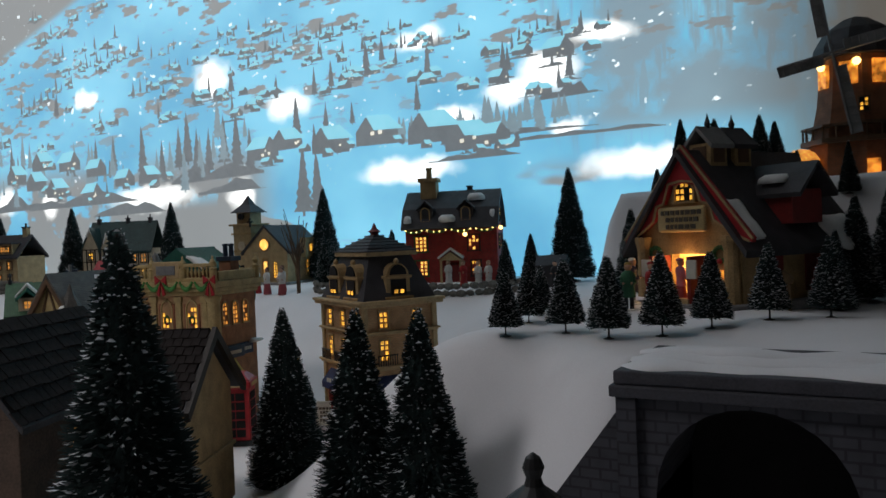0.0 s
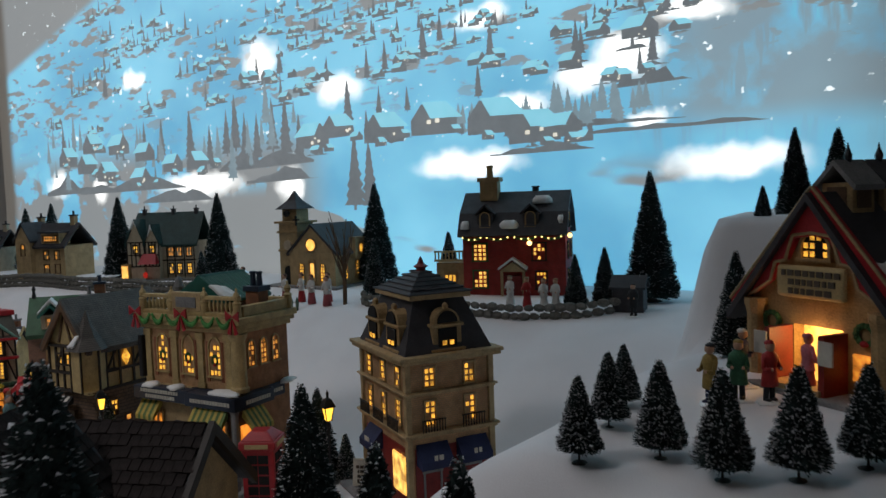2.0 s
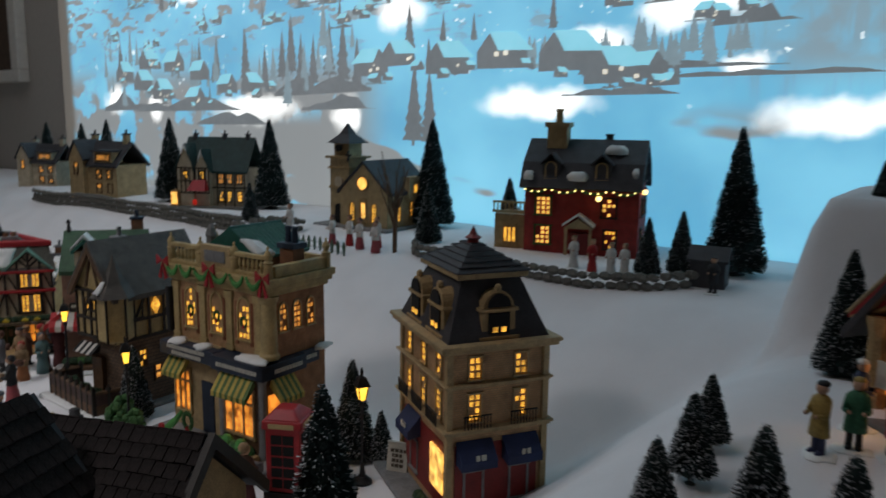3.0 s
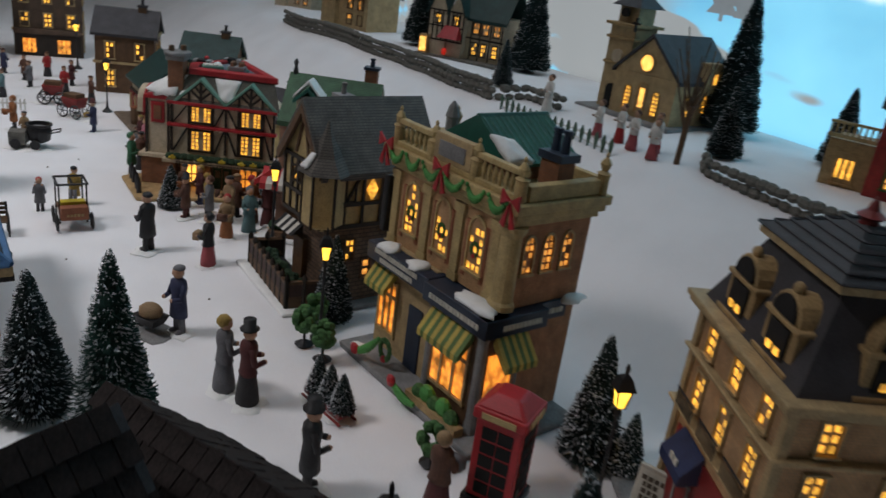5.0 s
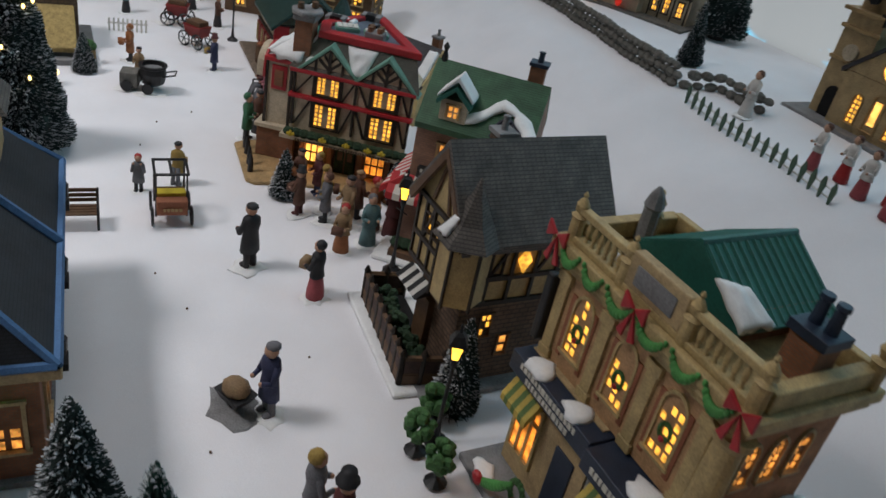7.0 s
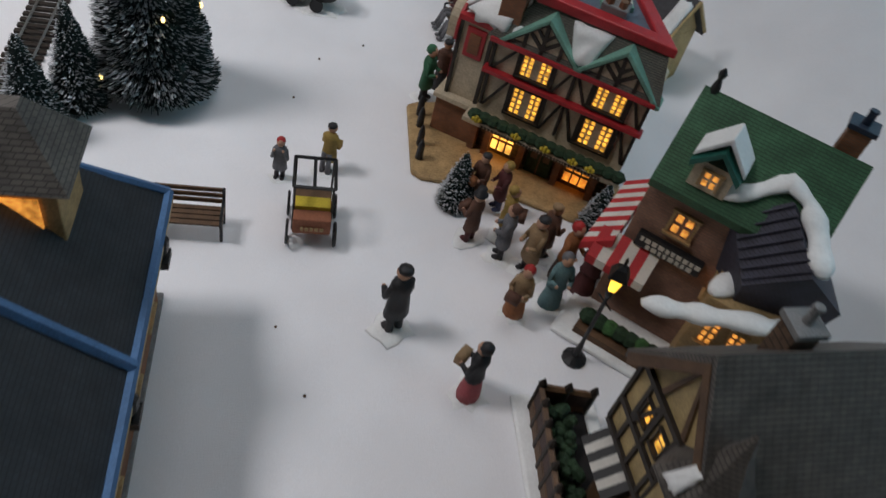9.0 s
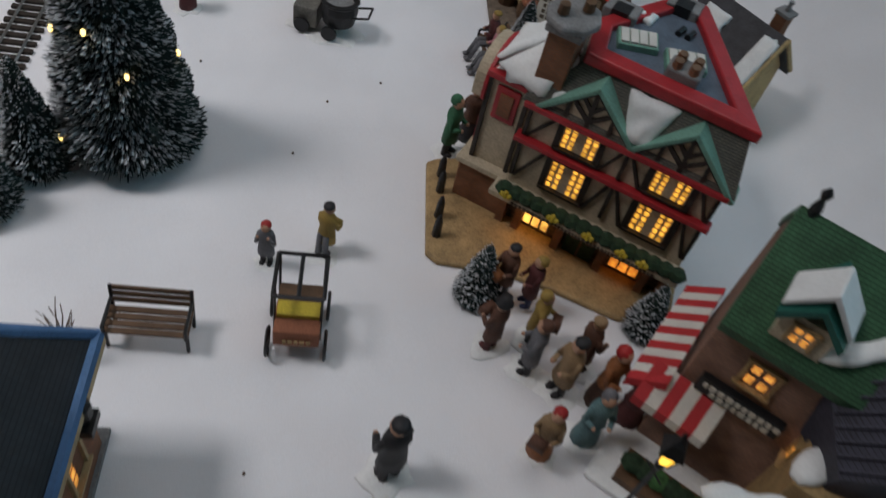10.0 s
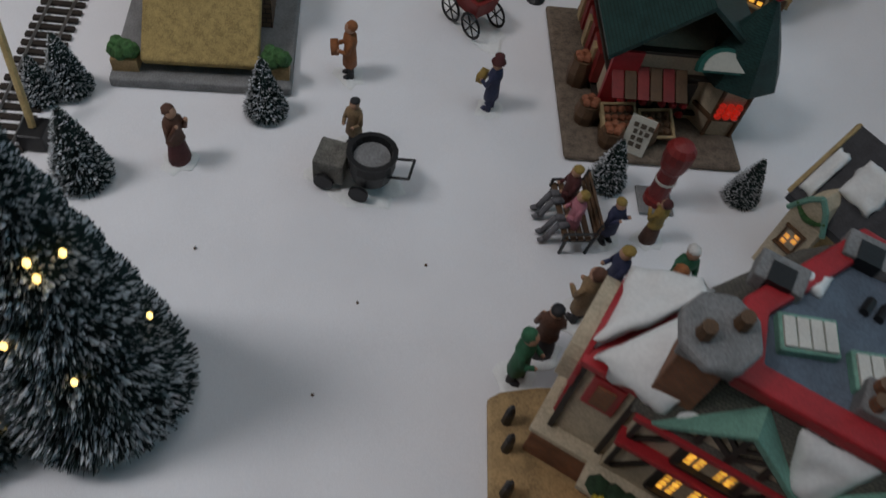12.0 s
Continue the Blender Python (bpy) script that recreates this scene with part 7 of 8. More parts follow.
# ---- windmill ----
def windmill():
    z = height(0.03, 1.3)
    ob = thing("windmill", 0.035, 1.27, z - .004, 10, "brown windmill with lit balcony windows", "windmill", "village buildings")
    bm = bmesh.new()
    lathe(bm, 0, 0, [(.058, -.01), (.056, .05), (.046, .10), (.040, .16)], 8)
    part("tower", bm, BRICK, ob)
    bm = bmesh.new()
    lathe(bm, 0, 0, [(.066, .052), (.066, .058)], 8)
    for k in range(24):
        a = 6.2832 * k / 24
        rod(bm, (.063 * math.cos(a), .063 * math.sin(a), .058), (.063 * math.cos(a), .063 * math.sin(a), .072), .001, 4)
    lathe(bm, 0, 0, [(.065, .072), (.065, .075)], 8)
    part("gallery", bm, WOOD, ob)
    bm = bmesh.new()
    lathe(bm, 0, 0, [(.050, .158), (.048, .172), (.036, .192), (.016, .206), (.004, .21)], 10)
    part("cap", bm, SLATE, ob)
    bm = bmesh.new()
    for a in (200, 250, 300):
        c, s = math.cos(radians(a)), math.sin(radians(a))
        bx(bm, -.010, .010, -.0432, -.039, .122, .150, pose(0, 0, 0, 0, 0, a - 270))
    part("lit_gallery", bm, LIT_ORANGE, ob, "glowing upper windows")
    for a in (205, 262):
        bm = bmesh.new()
        ball(bm, .046 * math.cos(radians(a)), .046 * math.sin(radians(a)), .148, .005, 8)
        part("lantern", bm, BULB, ob)
    window(ob, 0, .088, .010, .016, face(0, -.048, 0), 2, 3, False, WOOD, LIT, dark=.1, seed=2)
    bm = bmesh.new()
    bx(bm, .0, .014, -.060, -.054, .0, .03)
    part("door", bm, LIT_ORANGE, ob)
    hub = Vector((-.034, -.058, .158))
    for k, L in ((100, .12), (193, .062), (280, .10), (10, .08)):
        a = radians(k)
        d = Vector((math.cos(a), -.12, math.sin(a)))
        q = Vector((-math.sin(a), 0, math.cos(a)))
        bm = bmesh.new()
        rod(bm, hub, hub + d * L, .002, 5)
        c0, c1 = hub + d * L * .18, hub + d * L
        for i in range(9):
            p = c0.lerp(c1, i / 8)
            rod(bm, p - q * .001, p + q * .012, .0009, 4)
        v = [bm.verts.new(c) for c in (c0, c1, c1 + q * .012, c0 + q * .012)]
        w = [bm.verts.new(c + Vector((0, .001, 0))) for c in (c0, c1, c1 + q * .012, c0 + q * .012)]
        bm.faces.new(v), bm.faces.new(w[::-1])
        part("sail", bm, GREY, ob, "grey lattice sail")
    s = thing("snow_covered_hut", -0.028, 1.235, height(-.03, 1.235) - .003, 0, "small lit stall with a snowy dome roof given a warm glow", "model building")
    bm = bmesh.new()
    bx(bm, -.016, .016, -.012, .012, 0, .03)
    part("body", bm, WOOD, s)
    bm = bmesh.new()
    bx(bm, -.010, .010, -.0135, -.012, .004, .026)
    part("counter_glow", bm, LIT_HOT, s)
    # the snow dome takes the dim pane material, so warm light is painted in
    bm = bmesh.new()
    ball(bm, 0, 0, .03, .020, 12, 1.1, 1, .9)
    part("glowing_snow_roof", bm, LIT_DIM, s, smooth=True)


windmill()


# ---- far end of the square ----
def market_shop():
    ob = thing("market_shop", -1.494, 0.831, 0, 91, "red timbered shop with dark green turret and produce stalls", "model building", "village buildings")
    ob.scale = (1, .97, .78)
    bm = bmesh.new()
    bx(bm, -.078, .052, -.068, .10, 0, .006)
    part("base_plate", bm, BROWN_STONE, ob, "brown paved plate", bevel=.003)
    bm = bmesh.new()
    bx(bm, -.05, .045, -.02, .09, .006, .085)
    part("body", bm, PLASTER, ob)
    bm = bmesh.new()
    gable_roof(bm, -.05, .045, -.02, .09, .085, .135, .008, .005, "y")
    part("roof", bm, TEAL_SCALE, ob, "dark green tiled roof")
    for i in range(5):
        bm = bmesh.new()
        bx(bm, -.054 + i * .004, -.050 + i * .004, -.026, -.022, .01, .085)
        part("red_post", bm, RED, ob)
    front, side = face(0, -.02, 0), face(-.05, .09, -90)
    for i, x in enumerate((-.03, 0.0)):
        bm = bmesh.new()
        bx(bm, x - .012, x + .012, -.006, .0, .012, .055, front)
        part("stall", bm, TIMBER, ob, "brown wooden stall")
        for k in range(6):
            v = front @ Vector((x - .008 + .008 * (k % 3), -.007, .018 + .012 * (k // 3)))
            part("red_lantern", ball(bmesh.new(), v.x, v.y, v.z, .0034, 6), RED, ob)
    for i, y in enumerate((.02, .05, .08)):
        bm = bmesh.new()
        bx(bm, y - .012, y + .012, -.006, 0, .02, .055, side)
        p = part("red_panel", bm, DARK_RED, ob)
        bm = bmesh.new()
        bx(bm, y - .004, y + .004, -.008, -.004, .022, .053, side)
        part("panel_bar", bm, TAN, p)
    for z in (.016, .058, .084):
        part("timber", bx(bmesh.new(), -.052, .047, -.024, -.018, z - .0016, z + .0016), TIMBER, ob)
        part("timber", bx(bmesh.new(), -.054, -.048, -.022, .09, z - .0016, z + .0016), TIMBER, ob)
    bm = bmesh.new()
    lathe(bm, .038, -.018, [(.020, .006), (.020, .072)], 6)
    t = part("turret", bm, PLASTER, ob, "cream timbered bay")
    for k in range(6):
        a = math.pi * k / 3
        x, y = .038 + .0202 * math.cos(a), -.018 + .0202 * math.sin(a)
        part("bay_post", rod(bmesh.new(), (x, y, .006), (x, y, .070), .0018, 6), WOOD, t)
    part("bay_sill", lathe(bmesh.new(), .038, -.018, [(.0190, .026), (.0222, .026), (.0222, .030), (.0190, .030)], 6), WOOD, t)
    bm = bmesh.new()
    lathe(bm, .038, -.018, [(.030, .068), (.020, .098), (.008, .128), (.001, .145)], 8)
    part("turret_roof", bm, TEAL_SCALE, t, "pointed green turret roof")
    bm = bmesh.new()
    ball(bm, .038, -.018, .147, .004, 8)
    part("finial", bm, RED, t)
    # red balls glow in their own material, standing for a red-lit bay window
    bm = bmesh.new()
    for k in range(9):
        v = Vector((.030 + .006 * (k % 3), -.0385, .034 + .006 * (k // 3)))
        ball(bm, v.x, v.y, v.z, .003, 6)
    part("red_lit_dots", bm, RED_LIT, t)
    bm = bmesh.new()
    m = pose(.018, -.036, .082, -35, 0, 0)
    prism(bm, [(.019 * math.cos(math.pi * k / 10), .020 * math.sin(math.pi * k / 10)) for k in range(11)], -.004, .002, m)
    sg = part("arched_sign", bm, TEAL_ROOF, ob, "teal arched sign with pale face")
    bm = bmesh.new()
    prism(bm, [(.015 * math.cos(math.pi * k / 10), .002 + .015 * math.sin(math.pi * k / 10)) for k in range(11)], -.0052, -.003, m)
    part("sign_face", bm, LETTER, sg)
    for x, y, h in ((-.060, -.03, .022), (-.045, -.052, .018), (-.062, .01, .03), (-.02, -.048, .02)):
        bm = bmesh.new()
        lathe(bm, x, y, [(.008, .006), (.0095, .006 + h * .5), (.008, .006 + h)], 9)
        part("barrel", bm, WOOD, ob)
        bm = bmesh.new()
        for k in range(5):
            ball(bm, x + .004 * math.cos(k * 1.3), y + .004 * math.sin(k * 1.3), .008 + h, .0036, 5)
        part("goods", bm, (TERRACOTTA, GARLAND)[int(h * 1000) % 2], ob)
    # slatted awning over the stalls and a tilted produce tray under it
    m3 = pose(-.026, -.022, .066, 32, 0, 0)
    for k in range(6):
        bm = bmesh.new()
        bx(bm, -.026 + k * .009, -.018 + k * .009, -.026, 0, -.001, .001, m3)
        part("awning_slat", bm, (DARK_RED, WOOD)[k % 2], ob, bevel=.0004)
    for x, lift, stock in ((-.040, .018, TERRACOTTA), (-.012, .014, WOOD)):
        m3 = pose(x, -.040, .006 + lift, 28, 0, 6)
        bm = bmesh.new()
        bx(bm, -.012, .012, -.010, .010, -.003, 0, m3)
        tray = part("produce_tray", bm, WOOD, ob, "brown tray with cream frame")
        for x0, x1, y0, y1 in ((-.013, .013, -.012, -.010), (-.013, .013, .010, .012), (-.013, -.011, -.010, .010), (.011, .013, -.010, .010)):
            part("tray_rim", bx(bmesh.new(), x0, x1, y0, y1, -.003, .003, m3), TAN, tray)
        bm = bmesh.new()
        for k in range(12):
            v = m3 @ Vector((-.008 + .0053 * (k % 4), -.0065 + .0065 * (k // 4), .001))
            ball(bm, v.x, v.y, v.z, .0030, 5)
        part("produce", bm, stock, tray)
        for sx in (-.010, .010):
            part("trestle_leg", bx(bmesh.new(), x + sx - .001, x + sx + .001, -.042, -.038, .006, .006 + lift), WOOD, tray)
    bm = bmesh.new()
    m = pose(-.030, -.060, .006, -20, 0, -25)
    bx(bm, -.009, .009, -.001, .001, 0, .034, m)
    sb = part("price_board", bm, LETTER, ob, "cream price board")
    bars(sb, 0, .006, .012, .024, m, DARK_LETTER, 4, 12, -.0012)


def thatched_hall():
    ob = thing("thatched_hall", -1.542, 0.496, 0, 93, "stone hall with golden thatched porch and paved step", "model building", "village buildings")
    bm = bmesh.new()
    ob.scale = (.875, 1, 1)
    bx(bm, -.070, .070, -.082, .06, 0, .008)
    part("paved_step", bm, GREY, ob, bevel=.002)
    bm = bmesh.new()
    bx(bm, -.05, .05, -.02, .06, .008, .07)
    part("body", bm, STONE_WALL, ob)
    bm = bmesh.new()
    prism(bm, [(-.07, .012), (.0, .06), (.0, .07), (-.075, .02)], -.045, .045, Matrix(((0, 1, 0, 0), (1, 0, 0, 0), (0, 0, 1, 0), (0, 0, 0, 1))))
    part("thatch", bm, THATCH, ob, "golden thatched roof", bevel=.002)
    for x, y in ((-.058, -.068), (.058, -.068)):
        bm = bmesh.new()
        bx(bm, x - .010, x + .010, y - .006, y + .006, .008, .018)
        bxs = part("planter", bm, OCHRE, ob)
        bm = bmesh.new()
        for k in range(7):
            ball(bm, x - .007 + .0023 * k, y + .003 * math.sin(k * 2.1), .022 + .003 * (k % 2), .006, 7)
        part("shrub", bm, GARLAND, bxs)


def far_house(x, y, turn, w, d, h, wall_m, roof_m, label, floors=2, seed=1, shop=False):
    ob = thing("town_building", x, y, 0, turn, label, "model building", "village buildings")
    bm = bmesh.new()
    bx(bm, -w / 2, w / 2, 0, d, 0, h)
    part("body", bm, wall_m, ob, bevel=.0008)
    bm = bmesh.new()
    gable_roof(bm, -w / 2, w / 2, 0, d, h, h + d * .4, .006, .005)
    part("roof", bm, roof_m, ob)
    bm = bmesh.new()
    prism(bm, [(0, h - .001), (d, h - .001), (d / 2, h + d * .4)], -w / 2 + .001, w / 2 - .001, Matrix(((0, 1, 0, 0), (1, 0, 0, 0), (0, 0, 1, 0), (0, 0, 0, 1))))
    part("gable", bm, wall_m, ob)
    n = max(2, int(w / .04))
    for f in range(floors):
        for i in range(n):
            window(ob, -w / 2 + w * (i + .5) / n, .012 + f * (h - .006) / floors, .014, (h / floors) * .55, face(0, 0, 0), 2, 3, False, TAN, LIT, dark=.35, seed=seed + f * 7 + i)
    for f in range(floors):
        for i in range(2):
            window(ob, d * (i + .5) / 2, .012 + f * (h - .006) / floors, .013, (h / floors) * .55, face(w / 2, 0, 90), 2, 3, False, TAN, LIT, dark=.5, seed=seed + 50 + f * 7 + i)
    for z in (h / floors, h - .004):
        bm = bmesh.new()
        bx(bm, -w / 2 - .003, w / 2 + .003, -.004, d, z, z + .004)
        part("string_course", bm, TAN, ob)
    chimney(ob, w * .25, d / 2, h + d * .25, h + d * .5, .014, wall_m, SLATE, 1)
    if shop:
        part("shop_front", bx(bmesh.new(), -w / 2 + .004, w / 2 - .004, -.006, .001, .003, .046), TIMBER, ob, "dark timber shop front", bevel=.0008)
        for sx in (-.28, .22):
            o = part("shop_window", bx(bmesh.new(), w * sx - .012, w * sx + .012, -.0075, -.005, .008, .036), LIT_ORANGE, ob, "orange-lit shop window")
            for k in (-.004, .004):
                part("window_bar", bx(bmesh.new(), w * sx + k - .0006, w * sx + k + .0006, -.0085, -.006, .007, .037), TIMBER, o)
        part("shop_fascia", bx(bmesh.new(), -w / 2, w / 2, -.012, .0, .046, .056), UMBER, ob, bevel=.001)
    return ob


market_shop()
thatched_hall()
far_house(-1.74, .80, 70, .10, .09, .105, WOOD, SLATE, "brown town building with lit windows", 2, 5)
far_house(-1.62, .91, 60, .09, .09, .085, WOOD, TEAL_SCALE, "brown building with dark green roof", 3, 8)
far_house(-2.1, .72, 80, .13, .1, .15, UMBER, SLATE, "dark brown shop building at the end of the square", 3, 11, True)
far_house(-2.05, .56, 84, .12, .1, .14, WOOD, SLATE, "brown timber shop building at the end of the square", 3, 15, True)
far_house(-1.70, .43, 100, .10, .09, .16, OCHRE, SLATE, "tall ochre tower house with a lit window", 3, 19)


# ---- small house behind the inn ----
def back_house():
    ob = thing("cottage", -1.352, 0.931, 0, 36, "small mint-gabled cottage with dark snowy roof", "model building", "village buildings")
    ob.scale = (.88, .88, .95)
    bm = bmesh.new()
    bx(bm, -.042, .042, -.035, .035, 0, .062)
    prism(bm, [(-.035, .062), (.035, .062), (0, .096)], -.042, .042, Matrix(((0, 1, 0, 0), (1, 0, 0, 0), (0, 0, 1, 0), (0, 0, 0, 1))))
    part("body", bm, CREAM, ob, bevel=.0008)
    bm = bmesh.new()
    gable_roof(bm, -.042, .042, -.035, .035, .062, .097, .007, .006)
    part("roof", bm, BLACK_SLATE, ob, "black slate roof")
    for sx in (-.0495, .0495):
        for sy in (-1, 1):
            part("bargeboard", rod(bmesh.new(), (sx, 0, .1015), (sx, sy * .041, .0605), .0022, 6), CREAM, ob)
    for i, (x0, x1, y0, y1) in enumerate(((-.03, .0, -.030, -.008), (.030, .049, -.040, -.004), (-.048, -.036, -.040, -.012))):
        bm = bmesh.new()
        zz = [.1045 - 1.0 * abs(y) for y in (y0, y1)]
        snow_sheet(bm, (x0, y0, zz[0]), (x1, y0, zz[0]), (x1, y1, zz[1]), (x0, y1, zz[1]), .004, 80 + i)
        part("roof_snow", bm, SNOW_PAINT, ob, smooth=True)
    bm = bmesh.new()
    bx(bm, -.040, -.014, -.048, -.030, 0, .058)
    prism(bm, [(-.040, .058), (-.014, .058), (-.020, .072), (-.027, .078), (-.034, .072)], -.048, -.02)
    g = part("gabled_bay", bm, PLASTER, ob, "cream gabled bay with mint edge", bevel=.0006)
    bm = bmesh.new()
    for a, b in (((-.042, .057), (-.034, .073)), ((-.034, .073), (-.027, .080)), ((-.027, .080), (-.020, .073)), ((-.020, .073), (-.012, .057))):
        rod(bm, (a[0], -.048, a[1]), (b[0], -.048, b[1]), .002, 6)
    part("bay_edge", bm, MINT, g)
    window(ob, -.027, .03, .012, .016, face(0, -.048, 0), 2, 3, False, WOOD, LIT_DIM, dark=.3, seed=2)
    window(ob, .014, .026, .012, .018, face(0, -.035, 0), 2, 3, False, WOOD, LIT_DIM, dark=.3, seed=3)
    bm = bmesh.new()
    swag(bm, (-.038, -.049, .066), (-.016, -.049, .066), .006, .0018)
    part("garland", bm, GARLAND, g)
    chimney(ob, .030, .012, .075, .112, .012, BRICK, GREY, 1)


back_house()


# ---- trees ----
DARK = "dark bottle-brush fir tree with white flocking"
for key, x, y, tip, wide in (("tall", -.316, .458, .230, 1.12), ("tall", -.401, .688, .161, 1.12), ("tall", -.240, .576, .174, 1.12), ("tall", -.194, .579, .174, 1.12),
                             ("mid", -.750, .547, .104, 1.1), ("mid", -.565, .872, .098, 1.0), ("mid", -.812, .788, .082, 1.0),
                             ("mid", -1.203, .440, .09, 1.1), ("mid", -1.165, .418, .085, 1.2)):
    tree(key, x, y, 0, tip, DARK + " beside the village houses", x * 700, wide=wide)
tree("tall_green", -.659, .580, 0, .15, "green bottle-brush fir tree with snowy top", 40, wide=.82)
tree("small", -.540, .885, 0, .05, DARK + " beside the town house", 10)
for x, y, h in ((-1.128, .728, .052), (-1.112, .838, .048), (-1.451, .415, .05), (-1.377, .443, .062), (-1.446, .546, .05), (-1.409, .782, .045), (-1.406, .878, .042), (-1.44, .40, .04)):
    tree("small", x, y, 0, h, "small frosted bottle-brush tree on the square", x * 900, "small frosted trees", 1.15)
for x, y, tip in ((-.180, .677, .200), (-.188, .738, .201), (-.196, .784, .197), (-.145, .706, .206), (-.108, .692, .208), (-.075, .708, .210), (-.047, .735, .208), (-.012, .76, .212), (.026, .78, .215)):
    z = height(x, y)
    tree("small", x, y, z, tip - .008 - z, "small frosted tree on the tunnel hill", x * 1900, "small frosted trees", 1.0, .12)
for x, y, tip, key in ((-.916, 1.404, .322, "tall"), (-.375, 1.345, .318, "tall"), (-1.60, 1.325, .317, "tall"), (-1.345, 1.395, .318, "tall"), (-1.115, 1.42, .262, "mid"), (-1.98, 1.38, .31, "tall"),
                       (-2.07, 1.36, .30, "tall"), (-2.27, 1.36, .3, "tall"), (-.452, 1.262, .208, "mid"), (-.425, 1.30, .215, "mid"), (-.815, 1.275, .225, "mid"), (-1.215, 1.245, .205, "mid"), (-.752, 1.40, .232, "mid"),
                       (-.168, .965, .238, "mid"), (-.155, 1.15, .350, "tall"), (-.117, 1.16, .347, "mid"), (-.064, 1.15, .345, "mid"), (-.188, 1.16, .292, "small"), (-.025, 1.15, .300, "small"), (-.05, 1.17, .338, "mid"),
                       (.030, 1.08, .300, "tall"), (.038, .95, .240, "mid"), (.024, .90, .210, "mid"), (.066, 1.0, .25, "mid"), (.09, .92, .26, "mid")):
    z = height(x, y)
    tree(key, x, y, z, tip - z, DARK + " on the snowy hill", x * 800)
big = tree("big", -1.236, .490, 0, .238, "large frosted fir tree with warm lights", 15, wide=.92)
rnd = random.Random(3)
for i in range(18):
    f, a = rnd.uniform(.06, .9), rnd.uniform(0, 6.2832)
    r = .056 * (1 - f) ** .85 + .002
    bm = bmesh.new()
    ball(bm, r * math.cos(a), r * math.sin(a), .26 * (.06 + .94 * f), .0019, 6, 1, 1, 1.4)
    part("bulb", bm, BULB, big, "glowing fairy light")


def bare_tree(x, y, h, label):
    ob = thing("bare_tree", x, y, height(x, y) - .002, 0, label, "tree")
    rnd = random.Random(8)
    bm = bmesh.new()
    rod(bm, (0, 0, 0), (.002, 0, h * .45), .023 * h, 6)
    part("trunk", bm, WOOD, ob)
    for i in range(12):
        z = h * rnd.uniform(.25, .5)
        a = rnd.uniform(0, 6.28)
        bm = bmesh.new()
        p = Vector((0, 0, z))
        for k in range(3):
            q = p + Vector((.06 * h * math.cos(a), .06 * h * math.sin(a), h * .2 * rnd.uniform(.6, 1.2)))
            rod(bm, p, q, (.0015 - .0004 * k) * (1 if h > .1 else .4), 4)
            p, a = q, a + rnd.uniform(-.8, .8)
        part("branch", bm, WOOD, ob)


bare_tree(-.820, 1.205, .15, "leafless twiggy tree beside the church")
bare_tree(-1.061, 0.497, .05, "small leafless twigs beside the station")


# ---- street furniture ----
for x, y, h in ((-.986, .798, .1), (-.52, .840, .104), (-.783, .765, .098), (-1.60, .744, .092), (-1.97, .755, .1), (-.478, .658, .106)):
    street_lamp(x, y, h)


def phone_box():
    ob = thing("telephone_box", -.556, .787, 0, 30, "red telephone box with a shallow domed top", "telephone box")
    bm = bmesh.new()
    bx(bm, -.017, .017, -.017, .017, 0, .006)
    part("plinth", bm, BLACK, ob)
    bm = bmesh.new()
    bx(bm, -.015, .015, -.015, .015, .006, .064)
    part("cabin", bm, RED, ob, bevel=.001)
    bm = bmesh.new()
    bx(bm, -.0175, .0175, -.0175, .0175, .062, .070)
    frustum(bm, (-.0165, .0165, -.0165, .0165), (-.008, .008, -.008, .008), .070, .078)
    part("roof", bm, RED, ob, bevel=.0015)
    for a in (0, 90, 180, 270):
        m = pose(0, 0, 0, 0, 0, a) @ pose(0, -.015, 0)
        bm = bmesh.new()
        for i in range(2):
            for j in range(5):
                bx(bm, -.010 + i * .0105, -.0005 + i * .0105, -.0006, .001, .010 + j * .0098, .018 + j * .0098, m)
        part("glazing", bm, SHADE_BLACK, ob)
        bm = bmesh.new()
        bx(bm, -.011, .011, -.0032, -.0015, .064, .068, m)
        part("sign_strip", bm, SIGN, ob)


phone_box()


def pillar_box():
    ob = thing("red_clock_pillar", -1.396, .815, 0, 0, "red round pillar with white band on a grey plinth", "pillar")
    bm = bmesh.new()
    bx(bm, -.012, .012, -.012, .012, 0, .003)
    part("plinth", bm, GREY, ob, bevel=.001)
    bm = bmesh.new()
    lathe(bm, 0, 0, [(.0085, .003), (.0085, .008), (.0070, .010), (.0066, .034), (.0085, .038), (.0098, .046), (.0100, .054), (.0070, .058), (.001, .060)], 14)
    part("shaft", bm, DARK_RED, ob)
    bm = bmesh.new()
    lathe(bm, 0, 0, [(.0074, .024), (.0074, .026)], 14)
    part("band", bm, WHITE_CLOTH, ob)


pillar_box()


